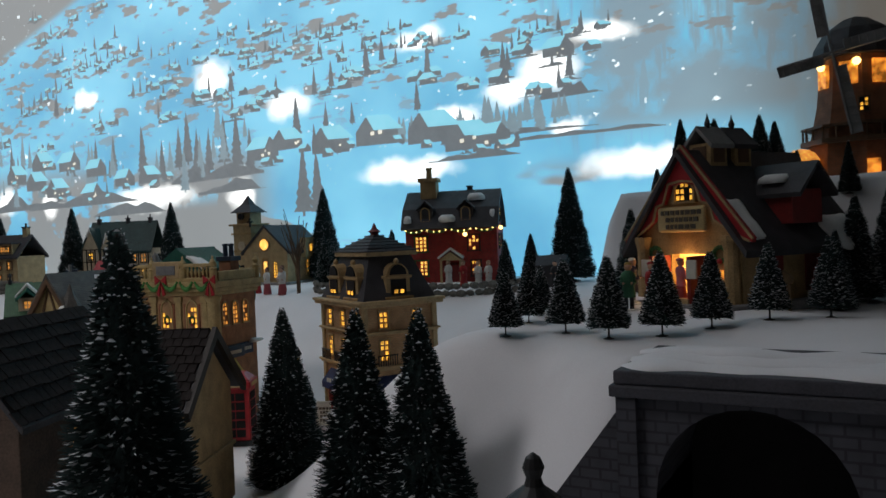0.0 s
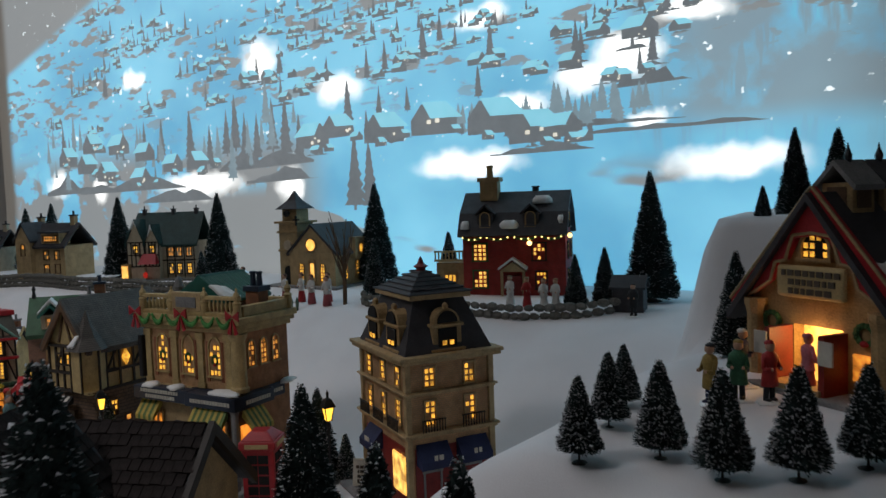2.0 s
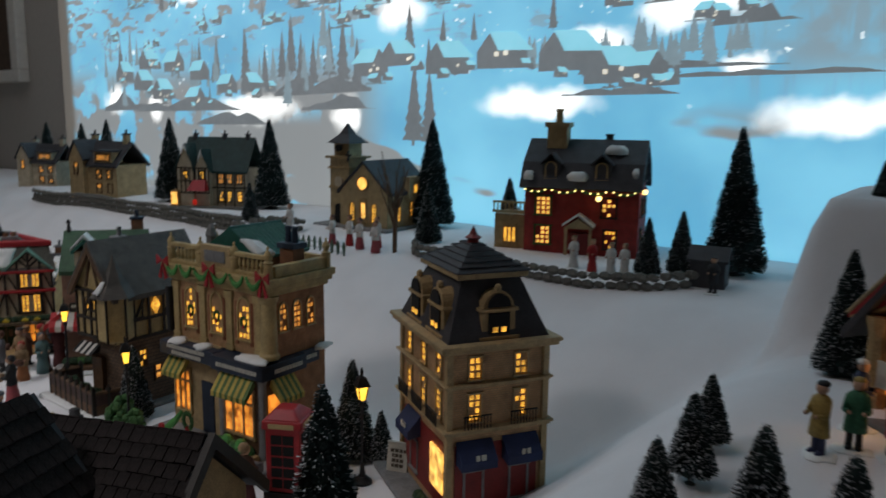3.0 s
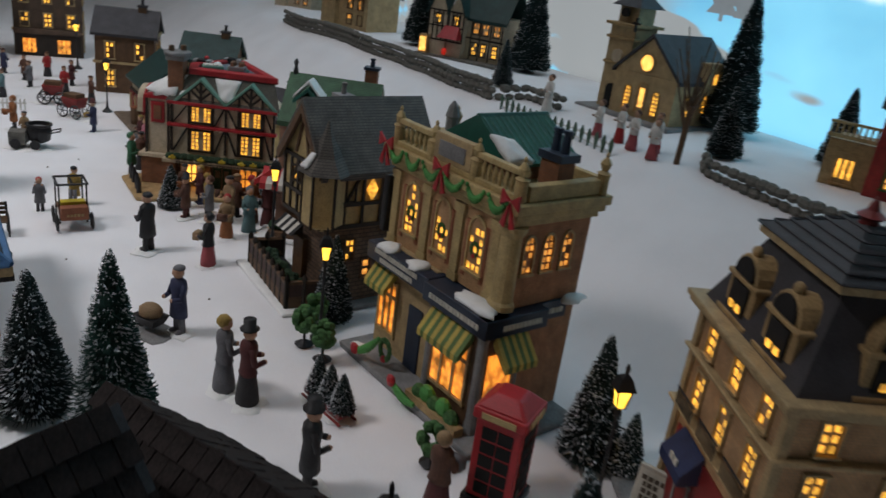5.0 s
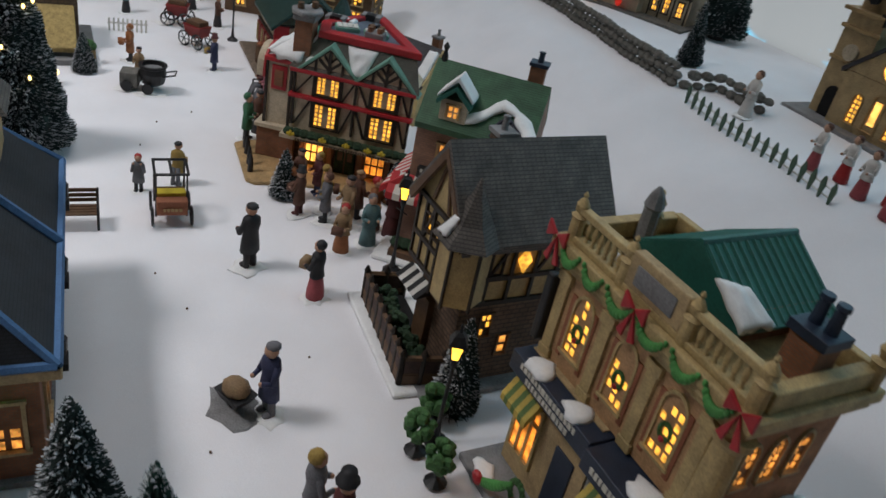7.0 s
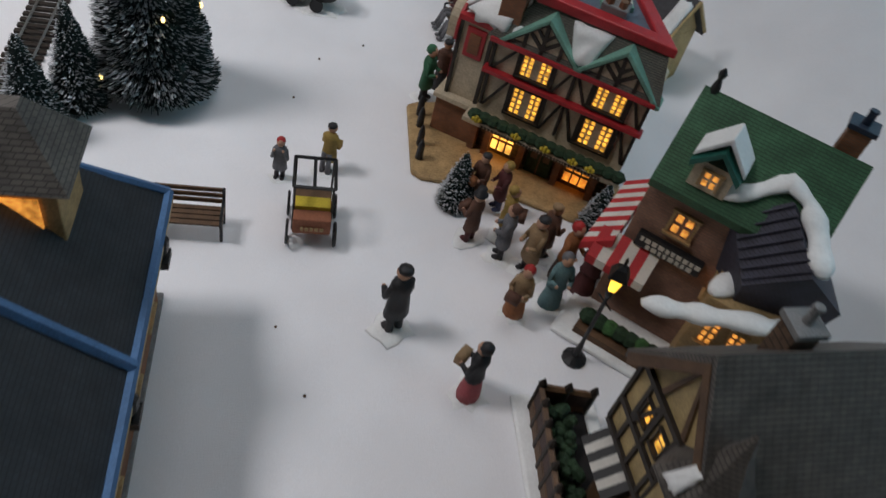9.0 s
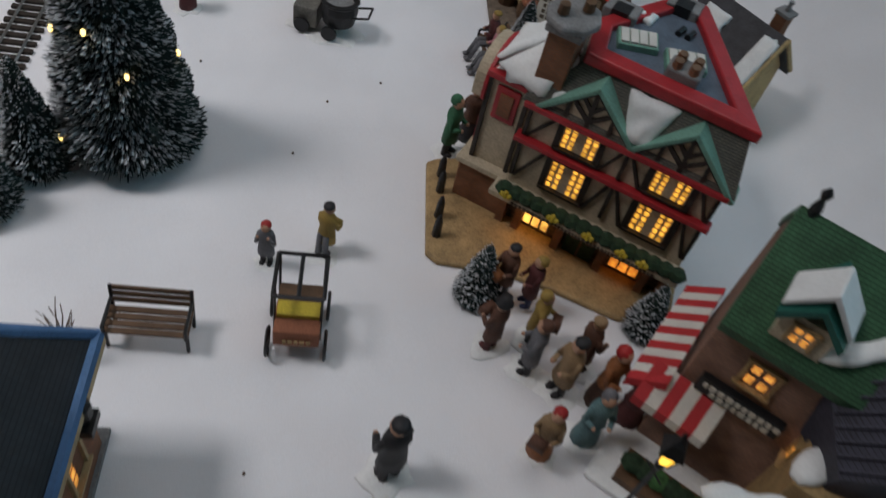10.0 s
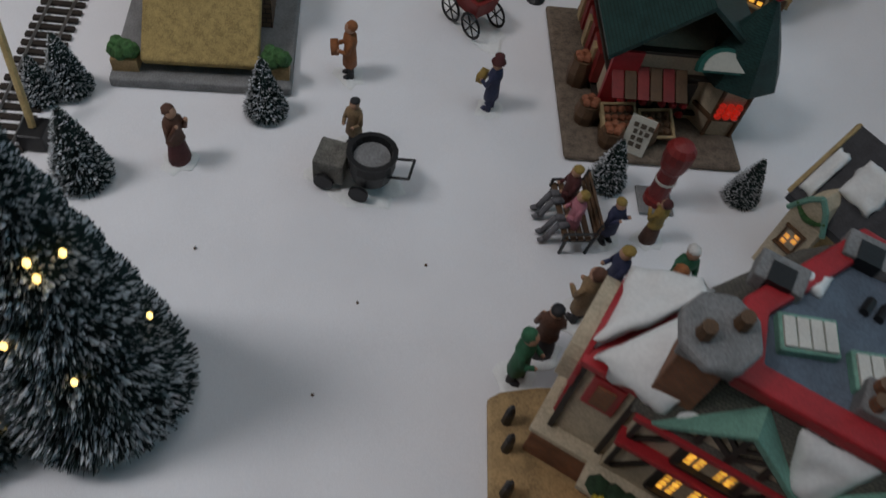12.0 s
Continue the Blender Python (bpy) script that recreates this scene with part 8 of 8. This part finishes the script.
def bench(x, y, turn, label):
    ob = thing("park_bench", x, y, 0, turn, label, "bench", "park benches")
    for sx in (-.022, .022):
        bm = bmesh.new()
        rod(bm, (sx, -.009, 0), (sx, -.008, .014), .0012, 5)
        rod(bm, (sx, .008, 0), (sx, .012, .030), .0012, 5)
        rod(bm, (sx, -.011, .015), (sx, .009, .014), .0012, 5)
        rod(bm, (sx, -.010, .021), (sx, .010, .021), .0011, 5)
        rod(bm, (sx, -.010, .015), (sx, -.010, .021), .0011, 5)
        part("iron_end", bm, BLACK, ob)
    for k in range(4):
        bm = bmesh.new()
        bx(bm, -.023, .023, -.010 + k * .0048, -.0065 + k * .0048, .0150, .0165)
        part("seat_slat", bm, WOOD, ob)
    for k in range(3):
        bm = bmesh.new()
        bx(bm, -.023, .023, .0095 + k * .001, .011 + k * .001, .018 + k * .0042, .021 + k * .0042)
        part("back_slat", bm, WOOD, ob)
    return ob


bench(-1.080, .537, 90, "brown slatted park bench on the snow")
bench(-1.370, .752, 6, "brown slatted bench with seated figurines")


def vendor_cart():
    ob = thing("vendor_cart", -1.088, .619, 0, 90, "red vendor cart with spoked wheels and a roofed stand", "cart")
    bm = bmesh.new()
    bx(bm, -.013, .013, -.016, .006, .012, .026)
    part("box", bm, TERRACOTTA, ob, "rust-red painted box", bevel=.001)
    bars(ob, 0, .016, .016, .004, face(0, -.0165, 0), OCHRE, 1, 3)
    bm = bmesh.new()
    bx(bm, -.012, .012, -.006, .004, .026, .029)
    part("goods_tray", bm, mat_yellow, ob)
    for x in (-.013, .013):
        for y in (-.006, .022):
            bm = bmesh.new()
            rod(bm, (x, y, .006), (x, y, .048), .0009, 5)
            part("post", bm, BLACK, ob)
    bm = bmesh.new()
    for a, b in (((-.014, -.007), (.014, -.007)), ((.014, -.007), (.014, .023)), ((.014, .023), (-.014, .023)), ((-.014, .023), (-.014, -.007)), ((0, -.007), (0, .023))):
        rod(bm, (*a, .048), (*b, .048), .0013, 5)
    part("roof_frame", bm, BLACK, ob)
    bm = bmesh.new()
    bx(bm, -.013, .013, .006, .022, .018, .021)
    part("counter", bm, WOOD, ob)
    for x in (-.0165, .0165):
        for y in (-.012, .016):
            bm = bmesh.new()
            n = 14
            for k in range(n):
                a0, a1 = 6.2832 * k / n, 6.2832 * (k + 1) / n
                rod(bm, (x, y + .0085 * math.cos(a0), .0095 + .0085 * math.sin(a0)), (x, y + .0085 * math.cos(a1), .0095 + .0085 * math.sin(a1)), .001, 4)
            for k in range(4):
                a = math.pi * k / 4
                rod(bm, (x, y - .008 * math.cos(a), .0095 - .008 * math.sin(a)), (x, y + .008 * math.cos(a), .0095 + .008 * math.sin(a)), .0006, 4)
            part("wheel", bm, BLACK, ob)


vendor_cart()


def kettle_cart():
    ob = thing("kettle_cart", -1.392, .612, 0, 78, "dark handcart with a round cooking kettle", "cart")
    bm = bmesh.new()
    blob(bm, -.035, .035, -.02, .02, 0, .002, 9, 16)
    part("snowy_base", bm, SNOW_PAINT, ob)
    bm = bmesh.new()
    lathe(bm, .010, 0, [(.006, .008), (.013, .012), (.0155, .024), (.0145, .030), (.0165, .032), (.0165, .034), (.013, .034), (.012, .028)], 16)
    part("kettle", bm, BLACK, ob)
    bm = bmesh.new()
    lathe(bm, .010, 0, [(.0118, .0285), (.0118, .0295)], 14)
    part("broth", bm, GREY, ob)
    bm = bmesh.new()
    bx(bm, -.026, -.006, -.011, .011, .006, .024)
    part("crate", bm, FIELD_STONE, ob, bevel=.001)
    bm = bmesh.new()
    for s in (-1, 1):
        rod(bm, (.02, s * .008, .022), (.036, s * .008, .026), .001, 5)
    rod(bm, (.036, -.008, .026), (.036, .008, .026), .001, 5)
    part("handle", bm, BLACK, ob)
    for x, y in ((-.018, -.013), (-.018, .013), (.006, -.016), (.006, .016)):
        bm = bmesh.new()
        lathe(bm, 0, 0, [(.0065, -.0012), (.0065, .0012)], 14, Matrix.Translation((x, y, .0085)) @ pose(0, 0, 0, 90, 0, 0))
        part("wheel", bm, BLACK, ob)


kettle_cart()


def topiary(x, y, h):
    ob = thing("topiary", x, y, 0, 0, "small potted topiary shrub", "plant", "potted shrubs")
    bm = bmesh.new()
    lathe(bm, 0, 0, [(.006, 0), (.008, .002), (.004, .004), (.0012, .006), (.0012, h * .5)], 10)
    part("pot", bm, BLACK, ob)
    bm = bmesh.new()
    rnd = random.Random(int(-x * 1000))
    for _ in range(26):
        a, b = rnd.uniform(0, 6.28), rnd.uniform(-1, 1)
        r = .008 * math.sqrt(1 - b * b)
        ball(bm, r * math.cos(a), r * math.sin(a), h * .72 + .009 * b, .0042, 5)
    part("foliage", bm, GARLAND, ob)


for x, y, h in ((-.776, .748, .034), (-.748, .752, .034), (-.80, .768, .03), (-.60, .765, .028)):
    topiary(x, y, h)


def tree_sled():
    ob = thing("tree_sled", -0.684, 0.729, 0, 10, "sled carrying three small frosted trees", "sled")
    bm = bmesh.new()
    blob(bm, -.026, .026, -.014, .014, 0, .0016, 5, 14)
    part("snowy_base", bm, SNOW_PAINT, ob)
    bm = bmesh.new()
    bx(bm, -.022, .022, -.007, .007, .005, .009)
    for s in (-1, 1):
        rod(bm, (-.024, s * .007, .002), (.024, s * .007, .002), .001, 5)
    part("deck", bm, DARK_RED, ob)
    crown, flock = TREE_KINDS["small"][2]
    for x in (-.015, 0, .015):
        for nm, me in (("sapling", crown), ("flocking", flock)):
            o = new(nm, me)
            o.parent = ob
            o.matrix_basis = pose(x, 0, .006) @ Matrix.Diagonal((.62, .62, .5, 1))


tree_sled()


def a_board():
    ob = thing("sandwich_board", -.505, .868, 0, 20, "cream sandwich board beside the town house", "sign")
    m = pose(0, 0, 0, -12, 0, 0)
    bm = bmesh.new()
    bx(bm, -.010, .010, -.001, .001, 0, .032, m)
    bx(bm, -.010, .010, -.001, .001, 0, .032, pose(0, .012, 0, 12, 0, 0))
    b = part("board", bm, LETTER, ob, bevel=.0005)
    bars(b, 0, .008, .014, .018, m, DARK_LETTER, 4, 6, -.0012)


a_board()

# ---- fences and walls on the hill ----
PICKET_GREEN = mat("dark_green_picket", (0.07, 0.12, 0.08), 0.6, 0.3)
pk = thing("picket_fence", 0, 0, 0, 0, "green picket fence along the church yard", "fence")
bm = bmesh.new()
prism(bm, [(-.0006, 0), (.0006, 0), (.0034, .015), (.0012, .021), (-.0004, .023), (-.0030, .016)], -.001, .001)
picket = mesh_of("picket", bm, PICKET_GREEN)
for i in range(18):
    f = i / 17
    x, y = -1.118 + f * .232, 1.176 - .010 * f
    o = new("picket", picket)
    o.parent = pk
    o.matrix_basis = pose(x, y, height(x, y) - .002, 0, 0, -5)
for z in (.006, .014):
    bm = bmesh.new()
    for i in range(29):
        f, g = i / 29, (i + 1) / 29
        p, q = (-1.118 + f * .232, 1.1774 - .010 * f), (-1.118 + g * .232, 1.1774 - .010 * g)
        rod(bm, (*p, height(*p) - .002 + z), (*q, height(*q) - .002 + z), .0009, 4)
    part("rail", bm, WHITE_CLOTH, pk)


def stone_wall(name, pts, h, label, n):
    ob = thing(name, 0, 0, 0, 0, label, "wall")
    bm = bmesh.new()
    ball(bm, 0, 0, 0, .0075, 7, 1.1, .7, .72)
    st = mesh_of("stone", bm, FIELD_STONE, False)
    rnd = random.Random(len(pts) + n)
    for (x0, y0), (x1, y1) in zip(pts, pts[1:]):
        L = math.hypot(x1 - x0, y1 - y0)
        m = max(1, int(L / .0125))
        for i in range(m):
            for r in range(n):
                f = (i + .5 * (r % 2) + .25) / m
                x, y = x0 + (x1 - x0) * f, y0 + (y1 - y0) * f
                o = new("stone", st)
                o.parent = ob
                k = rnd.uniform(.85, 1.2)
                o.matrix_basis = pose(x, y, height(x, y) + h * (r + .35) / n, 0, rnd.uniform(-12, 12), math.degrees(math.atan2(y1 - y0, x1 - x0)) + rnd.uniform(-10, 10)) @ Matrix.Diagonal((k, k, k, 1))
    return ob


stone_wall("stone_wall", [(-.80, 1.225), (-.775, 1.203), (-.647, 1.190), (-.50, 1.195), (-.42, 1.218), (-.385, 1.245)], .022, "low dry stone wall before the red house", 2)
stone_wall("stone_wall", [(-1.95, 1.178), (-1.60, 1.188), (-1.469, 1.192), (-1.155, 1.186)], .030, "low dry stone wall below the manor", 3)
stone_wall("stone_wall", [(-1.150, 1.190), (-1.125, 1.225), (-1.055, 1.235)], .024, "short dry stone wall beside the church", 2)
hut = thing("garden_shed", -.375, 1.262, height(-.375, 1.262) - .003, 10, "small dark shed beside the wall", "shed")
part("shed_body", bx(bmesh.new(), -.02, .02, -.014, .014, 0, .034), SLATE, hut, bevel=.001)
part("shed_roof", gable_roof(bmesh.new(), -.02, .02, -.014, .014, .034, .046, .003, .003), SLATE, hut)
wf = thing("white_fence", -1.61, .602, 0, 88, "short white picket fence", "fence")
for i in range(9):
    part("picket", bx(bmesh.new(), -.026 + i * .006, -.0235 + i * .006, -.0006, .0006, 0, .018), WHITE_CLOTH, wf)
part("rail", bx(bmesh.new(), -.027, .026, .0006, .0014, .010, .012), WHITE_CLOTH, wf)

# ---- railway ----
track = thing("railway_track", 0, 0, 0, 0, "model railway track with dark sleepers", "track")
bm = bmesh.new()
bx(bm, -.0022, .0022, -.0155, .0155, 0, .0024)
sl = mesh_of("sleeper", bm, TIMBER)
for i in range(120):
    x = -1.06 - i * .0088
    y = .398 - .00 * i + .05 * sm(-x, 1.5, 2.1)
    o = new("sleeper", sl)
    o.parent = track
    o.matrix_basis = pose(x, y - .012, 0.0004)
for s in (-.0085, .0085):
    bm = bmesh.new()
    for i in range(60):
        xa, xb = -1.05 - i * .0178, -1.05 - (i + 1) * .0178
        rod(bm, (xa, .386 + .05 * sm(-xa, 1.5, 2.1) + s, .0036), (xb, .386 + .05 * sm(-xb, 1.5, 2.1) + s, .0036), .0012, 4)
    part("rail", bm, STEEL, track)
sig = thing("crossing_post", -1.403, .408, 0, 0, "pale leaning crossing post with a black foot", "post")
part("foot", bx(bmesh.new(), -.009, .009, -.008, .008, 0, .014), BLACK, sig, bevel=.001)
part("pole", rod(bmesh.new(), (0, 0, .014), (-.03, -.012, .075), .0025, 7), CREAM, sig)

# ---- figurines ----
F = figurine
F(-1.004, .675, -60, .066, "figurine of a walker in a black coat", "black", "dark", "black", hat_kind="cap")
F(-.955, .721, -40, .058, "figurine carrying a basket in a rose skirt", "black", "rose", "black", True, "bonnet", extra="tan")
F(-.828, .660, 20, .064, "figurine in a navy coat beside a barrow", "navy", "grey", "grey", hat_kind="cap")
F(-.734, .668, 175, .064, "figurine in a grey cape and yellow bonnet", "grey", "grey", "mustard", True, "bonnet")
F(-.712, .678, 170, .066, "figurine in a long dark coat and top hat", "maroon", "dark", "black", True)
F(-.607, .681, 160, .066, "figurine with a black coat and top hat", "black", "dark", "black")
F(-.561, .745, 200, .06, "figurine of a bell ringer in a brown coat", "brown", "maroon", "tan", True, "bonnet", extra="grey")
F(-1.150, .628, -120, .048, "figurine of a seller in a mustard coat", "mustard", "grey", "black", hat_kind="cap", extra="mustard", lean=-.004)
F(-1.140, .594, 80, .041, "small figurine of a child in a red hat", "grey", "dark", "red", hat_kind="bonnet", arm=1.6)
for i, (x, y, c, l, ht, sk, hk) in enumerate(((-1.09, .735, "brown", "maroon", "black", False, "top"), (-1.075, .757, "grey", "black", "brown", False, "bonnet"), (-1.062, .775, "tan", "dark", "black", False, "cap"),
                                              (-1.022, .760, "tan", "orange", "red", True, "bonnet"), (-1.032, .788, "teal", "teal", "grey", True, "bonnet"), (-1.058, .800, "orange", "brown", "red", True, "bonnet"),
                                              (-1.098, .762, "mustard", "dark", "mustard", False, "bonnet"), (-1.08, .79, "brown", "dark", "tan", False, "cap"), (-1.045, .815, "maroon", "maroon", "brown", True, "bonnet"))):
    F(x, y, -50 + 35 * i, .052 + .004 * (i % 3), "figurine of a street musician or shopper in %s" % c, c, l, ht, sk, hk, extra="brown" if i % 3 == 0 else None)
F(-1.130, .744, 40, .050, "figurine of a fiddler in a brown coat on the inn plate", "brown", "dark", "black", hat_kind="cap", z=.004, base=False, extra="orange")
F(-1.122, .760, 10, .050, "figurine of a singer in a mustard scarf on the inn plate", "maroon", "navy", "mustard", hat_kind="bonnet", z=.004, base=False)
F(-1.398, .498, 150, .052, "figurine of a bell ringer in a brown dress", "brown", "maroon", "brown", True, "bonnet", arm=1.5)
F(-1.425, .608, 60, .045, "figurine of a stoker in a tan coat", "tan", "dark", "black", hat_kind="cap")
F(-1.490, .600, 10, .052, "figurine in a rust coat carrying a sack", "orange", "dark", "orange", hat_kind="bonnet", extra="orange")
F(-1.470, .702, -30, .050, "figurine in a navy coat and top hat with a lantern", "navy", "navy", "maroon", extra="mustard")
F(-1.360, .751, 6, .046, "seated figurine in a pink coat on a bench", "pink", "grey", "mustard", hat_kind="bonnet", z=.004, base=False, seated=True)
F(-1.379, .749, 6, .047, "seated figurine in a maroon coat on a bench", "maroon", "grey", "mustard", hat_kind="cap", z=.004, base=False, seated=True)
F(-1.360, .776, 120, .046, "figurine of a child in a blue coat and yellow hat", "navy", "black", "mustard", hat_kind="cap", arm=1.2)
F(-1.364, .806, -60, .044, "figurine of a child in a mustard coat", "mustard", "brown", "maroon", True, "bonnet", arm=.8)
for i, (x, y, c, ht) in enumerate(((-1.276, .728, "brown", "black"), (-1.300, .752, "tan", "brown"), (-1.318, .772, "navy", "mustard"), (-1.305, .800, "brown", "orange"), (-1.322, .812, "green", "white"), (-1.258, .712, "green", "green"))):
    F(x, y, -100 + 50 * i, .055 + .003 * (i % 2), "figurine in a %s coat beside the inn" % c, c, "dark", ht, i % 2 == 0, "bonnet" if i % 2 else "cap", extra="tan" if i == 3 else None)
for i, (x, y, c) in enumerate(((-.943, 1.196, "white"), (-.914, 1.205, "white"), (-.884, 1.197, "white"), (-.862, 1.212, "white"), (-.846, 1.192, "white"))):
    F(x, y, 10 * i - 20, .05, "choir figurine in a white surplice over red", c, "red" if i % 2 else "rose", "brown", True, "bonnet", z=height(x, y), base=False)
F(-1.064, 1.213, 0, .055, "pale figurine beside the church", "white", "white", "brown", True, "bonnet", z=height(-1.064, 1.213))
for x, y, c, l in ((-.545, 1.246, "white", "white"), (-.515, 1.240, "red", "red"), (-.488, 1.238, "white", "white"), (-.472, 1.242, "white", "white"), (-.36, 1.235, "black", "dark")):
    F(x, y, 0, .045, "figurine in %s outside the red house" % c, c, l, "black" if c == "black" else "tan", l != "dark", "cap", z=height(x, y))
for i, (x, y, c, l) in enumerate(((-.148, .815, "mustard", "navy"), (-.134, .832, "green", "black"), (-.115, .836, "red", "black"), (-.138, .86, "navy", "white"), (-.096, .862, "pink", "rose"))):
    F(x, y, -30 + 40 * i, .044, "figurine in a %s coat outside the barn" % c, c, l, ("black", "mustard", "red", "white", "pink")[i], i == 4, "cap", z=height(x, y))
for i, (x, y, c) in enumerate(((-1.70, .602, "teal"), (-1.84, .648, "brown"), (-1.74, .70, "red"), (-1.80, .72, "maroon"), (-1.66, .73, "brown"), (-1.9, .62, "navy"), (-1.88, .69, "red"), (-1.78, .65, "grey"))):
    F(x, y, 45 * i, .05, "figurine in a %s coat on the far square" % c, c, "dark", "brown", i % 2 == 0, "cap")


def barrow():
    ob = thing("wheelbarrow", -.836, .640, 0, 30, "dark barrow loaded with a sack", "barrow")
    part("base", blob(bmesh.new(), -.024, .024, -.016, .016, 0, .002, 3, 14), GREY, ob)
    part("tray", frustum(bmesh.new(), (-.008, .008, -.006, .006), (-.012, .012, -.009, .009), .008, .016), BLACK, ob)
    part("sack", ball(bmesh.new(), 0, 0, .019, .009, 9, 1.2, 1, .8), PAINTS["tan"], ob, smooth=True)
    part("wheel", lathe(bmesh.new(), 0, 0, [(.006, -.001), (.006, .001)], 12, Matrix.Translation((-.012, 0, .007)) @ pose(0, 0, 0, 90, 0, 0)), BLACK, ob)


barrow()


def carriage(x, y, turn, label):
    ob = thing("carriage", x, y, 0, turn, label, "carriage", "carriages")
    part("base", blob(bmesh.new(), -.04, .04, -.018, .018, 0, .002, 7, 14), SNOW_PAINT, ob)
    part("body", frustum(bmesh.new(), (-.012, .012, -.010, .010), (-.016, .016, -.012, .012), .016, .032), DARK_RED, ob, bevel=.001)
    part("seat", bx(bmesh.new(), -.012, .012, -.009, .009, .032, .038), WOOD, ob)
    for sx in (-.012, .012):
        for sy in (-.013, .013):
            bm = bmesh.new()
            for k in range(12):
                a0, a1 = 6.2832 * k / 12, 6.2832 * (k + 1) / 12
                rod(bm, (sx + .010 * math.cos(a0), sy, .012 + .010 * math.sin(a0)), (sx + .010 * math.cos(a1), sy, .012 + .010 * math.sin(a1)), .0012, 4)
            for k in range(3):
                a = math.pi * k / 3
                rod(bm, (sx - .01 * math.cos(a), sy, .012 - .01 * math.sin(a)), (sx + .01 * math.cos(a), sy, .012 + .01 * math.sin(a)), .0007, 4)
            part("wheel", bm, BLACK, ob)


carriage(-1.562, .690, 40, "dark red carriage with black wheels on the square")
carriage(-1.655, .672, 75, "dark carriage with black wheels on the square")


def toy_deer(x, y, turn):
    z = height(x, y)
    bm = bmesh.new()
    ball(bm, 0, 0, .026, .010, 10, .9, 1.7, .85)
    for sx in (-.004, .004):
        for sy in (-.012, .012):
            rod(bm, (sx, sy, 0), (sx, sy, .022), .0018, 5)
    rod(bm, (0, -.014, .028), (0, -.022, .042), .0045, 7)
    ball(bm, 0, -.026, .044, .005, 8, .8, 1.5, .8)
    for s in (-1, 1):
        rod(bm, (s * .002, -.023, .047), (s * .010, -.020, .058), .0009, 4)
        rod(bm, (s * .007, -.021, .053), (s * .007, -.028, .058), .0008, 4)
    ob = new("deer_ornament", mesh_of("deer_ornament", bm, PAINTS["tan"], True))
    ob.matrix_basis = pose(x, y, z - .001, 0, 0, turn)
    tagged(ob, "tan deer ornament with antlers beside the barn", "ornament")


toy_deer(-.022, .87, -80)
for i, (x, y) in enumerate(((-.95, .62), (-.88, .70), (-.80, .62), (-1.0, .60), (-1.30, .62), (-1.24, .60), (-1.33, .66), (-.71, .73), (-.64, .70), (-1.33, .52))):
    ob = new("crumb", mesh_of("crumb", ball(bmesh.new(), 0, 0, .0007, .0011, 5), WOOD))
    ob.matrix_basis = pose(x, y, .0)
    tagged(ob, "tiny dark crumb lying on the snow", "crumb", "crumbs on the snow")


# ---- framed picture on the back wall ----
def wall_picture():
    ob = thing("picture_frame", -2.96, 1.499, .42, 0, "white framed dark picture hanging on the wall", "picture")
    w, h, t = .29, .50, .055
    for x0, x1, z0, z1 in ((-w, w, 0, t * .7), (-w, w, h - t, h), (-w, -w + t, t * .7, h - t), (w - t, w, t * .7, h - t)):
        part("frame_bar", bx(bmesh.new(), x0, x1, -.035, 0, z0, z1), WHITE_CLOTH, ob, "white wooden frame bar", bevel=.004)
    part("print", bx(bmesh.new(), -w + t, w - t, -.012, -.002, t * .7, h - t), UMBER, ob, "dark indistinct print")


wall_picture()
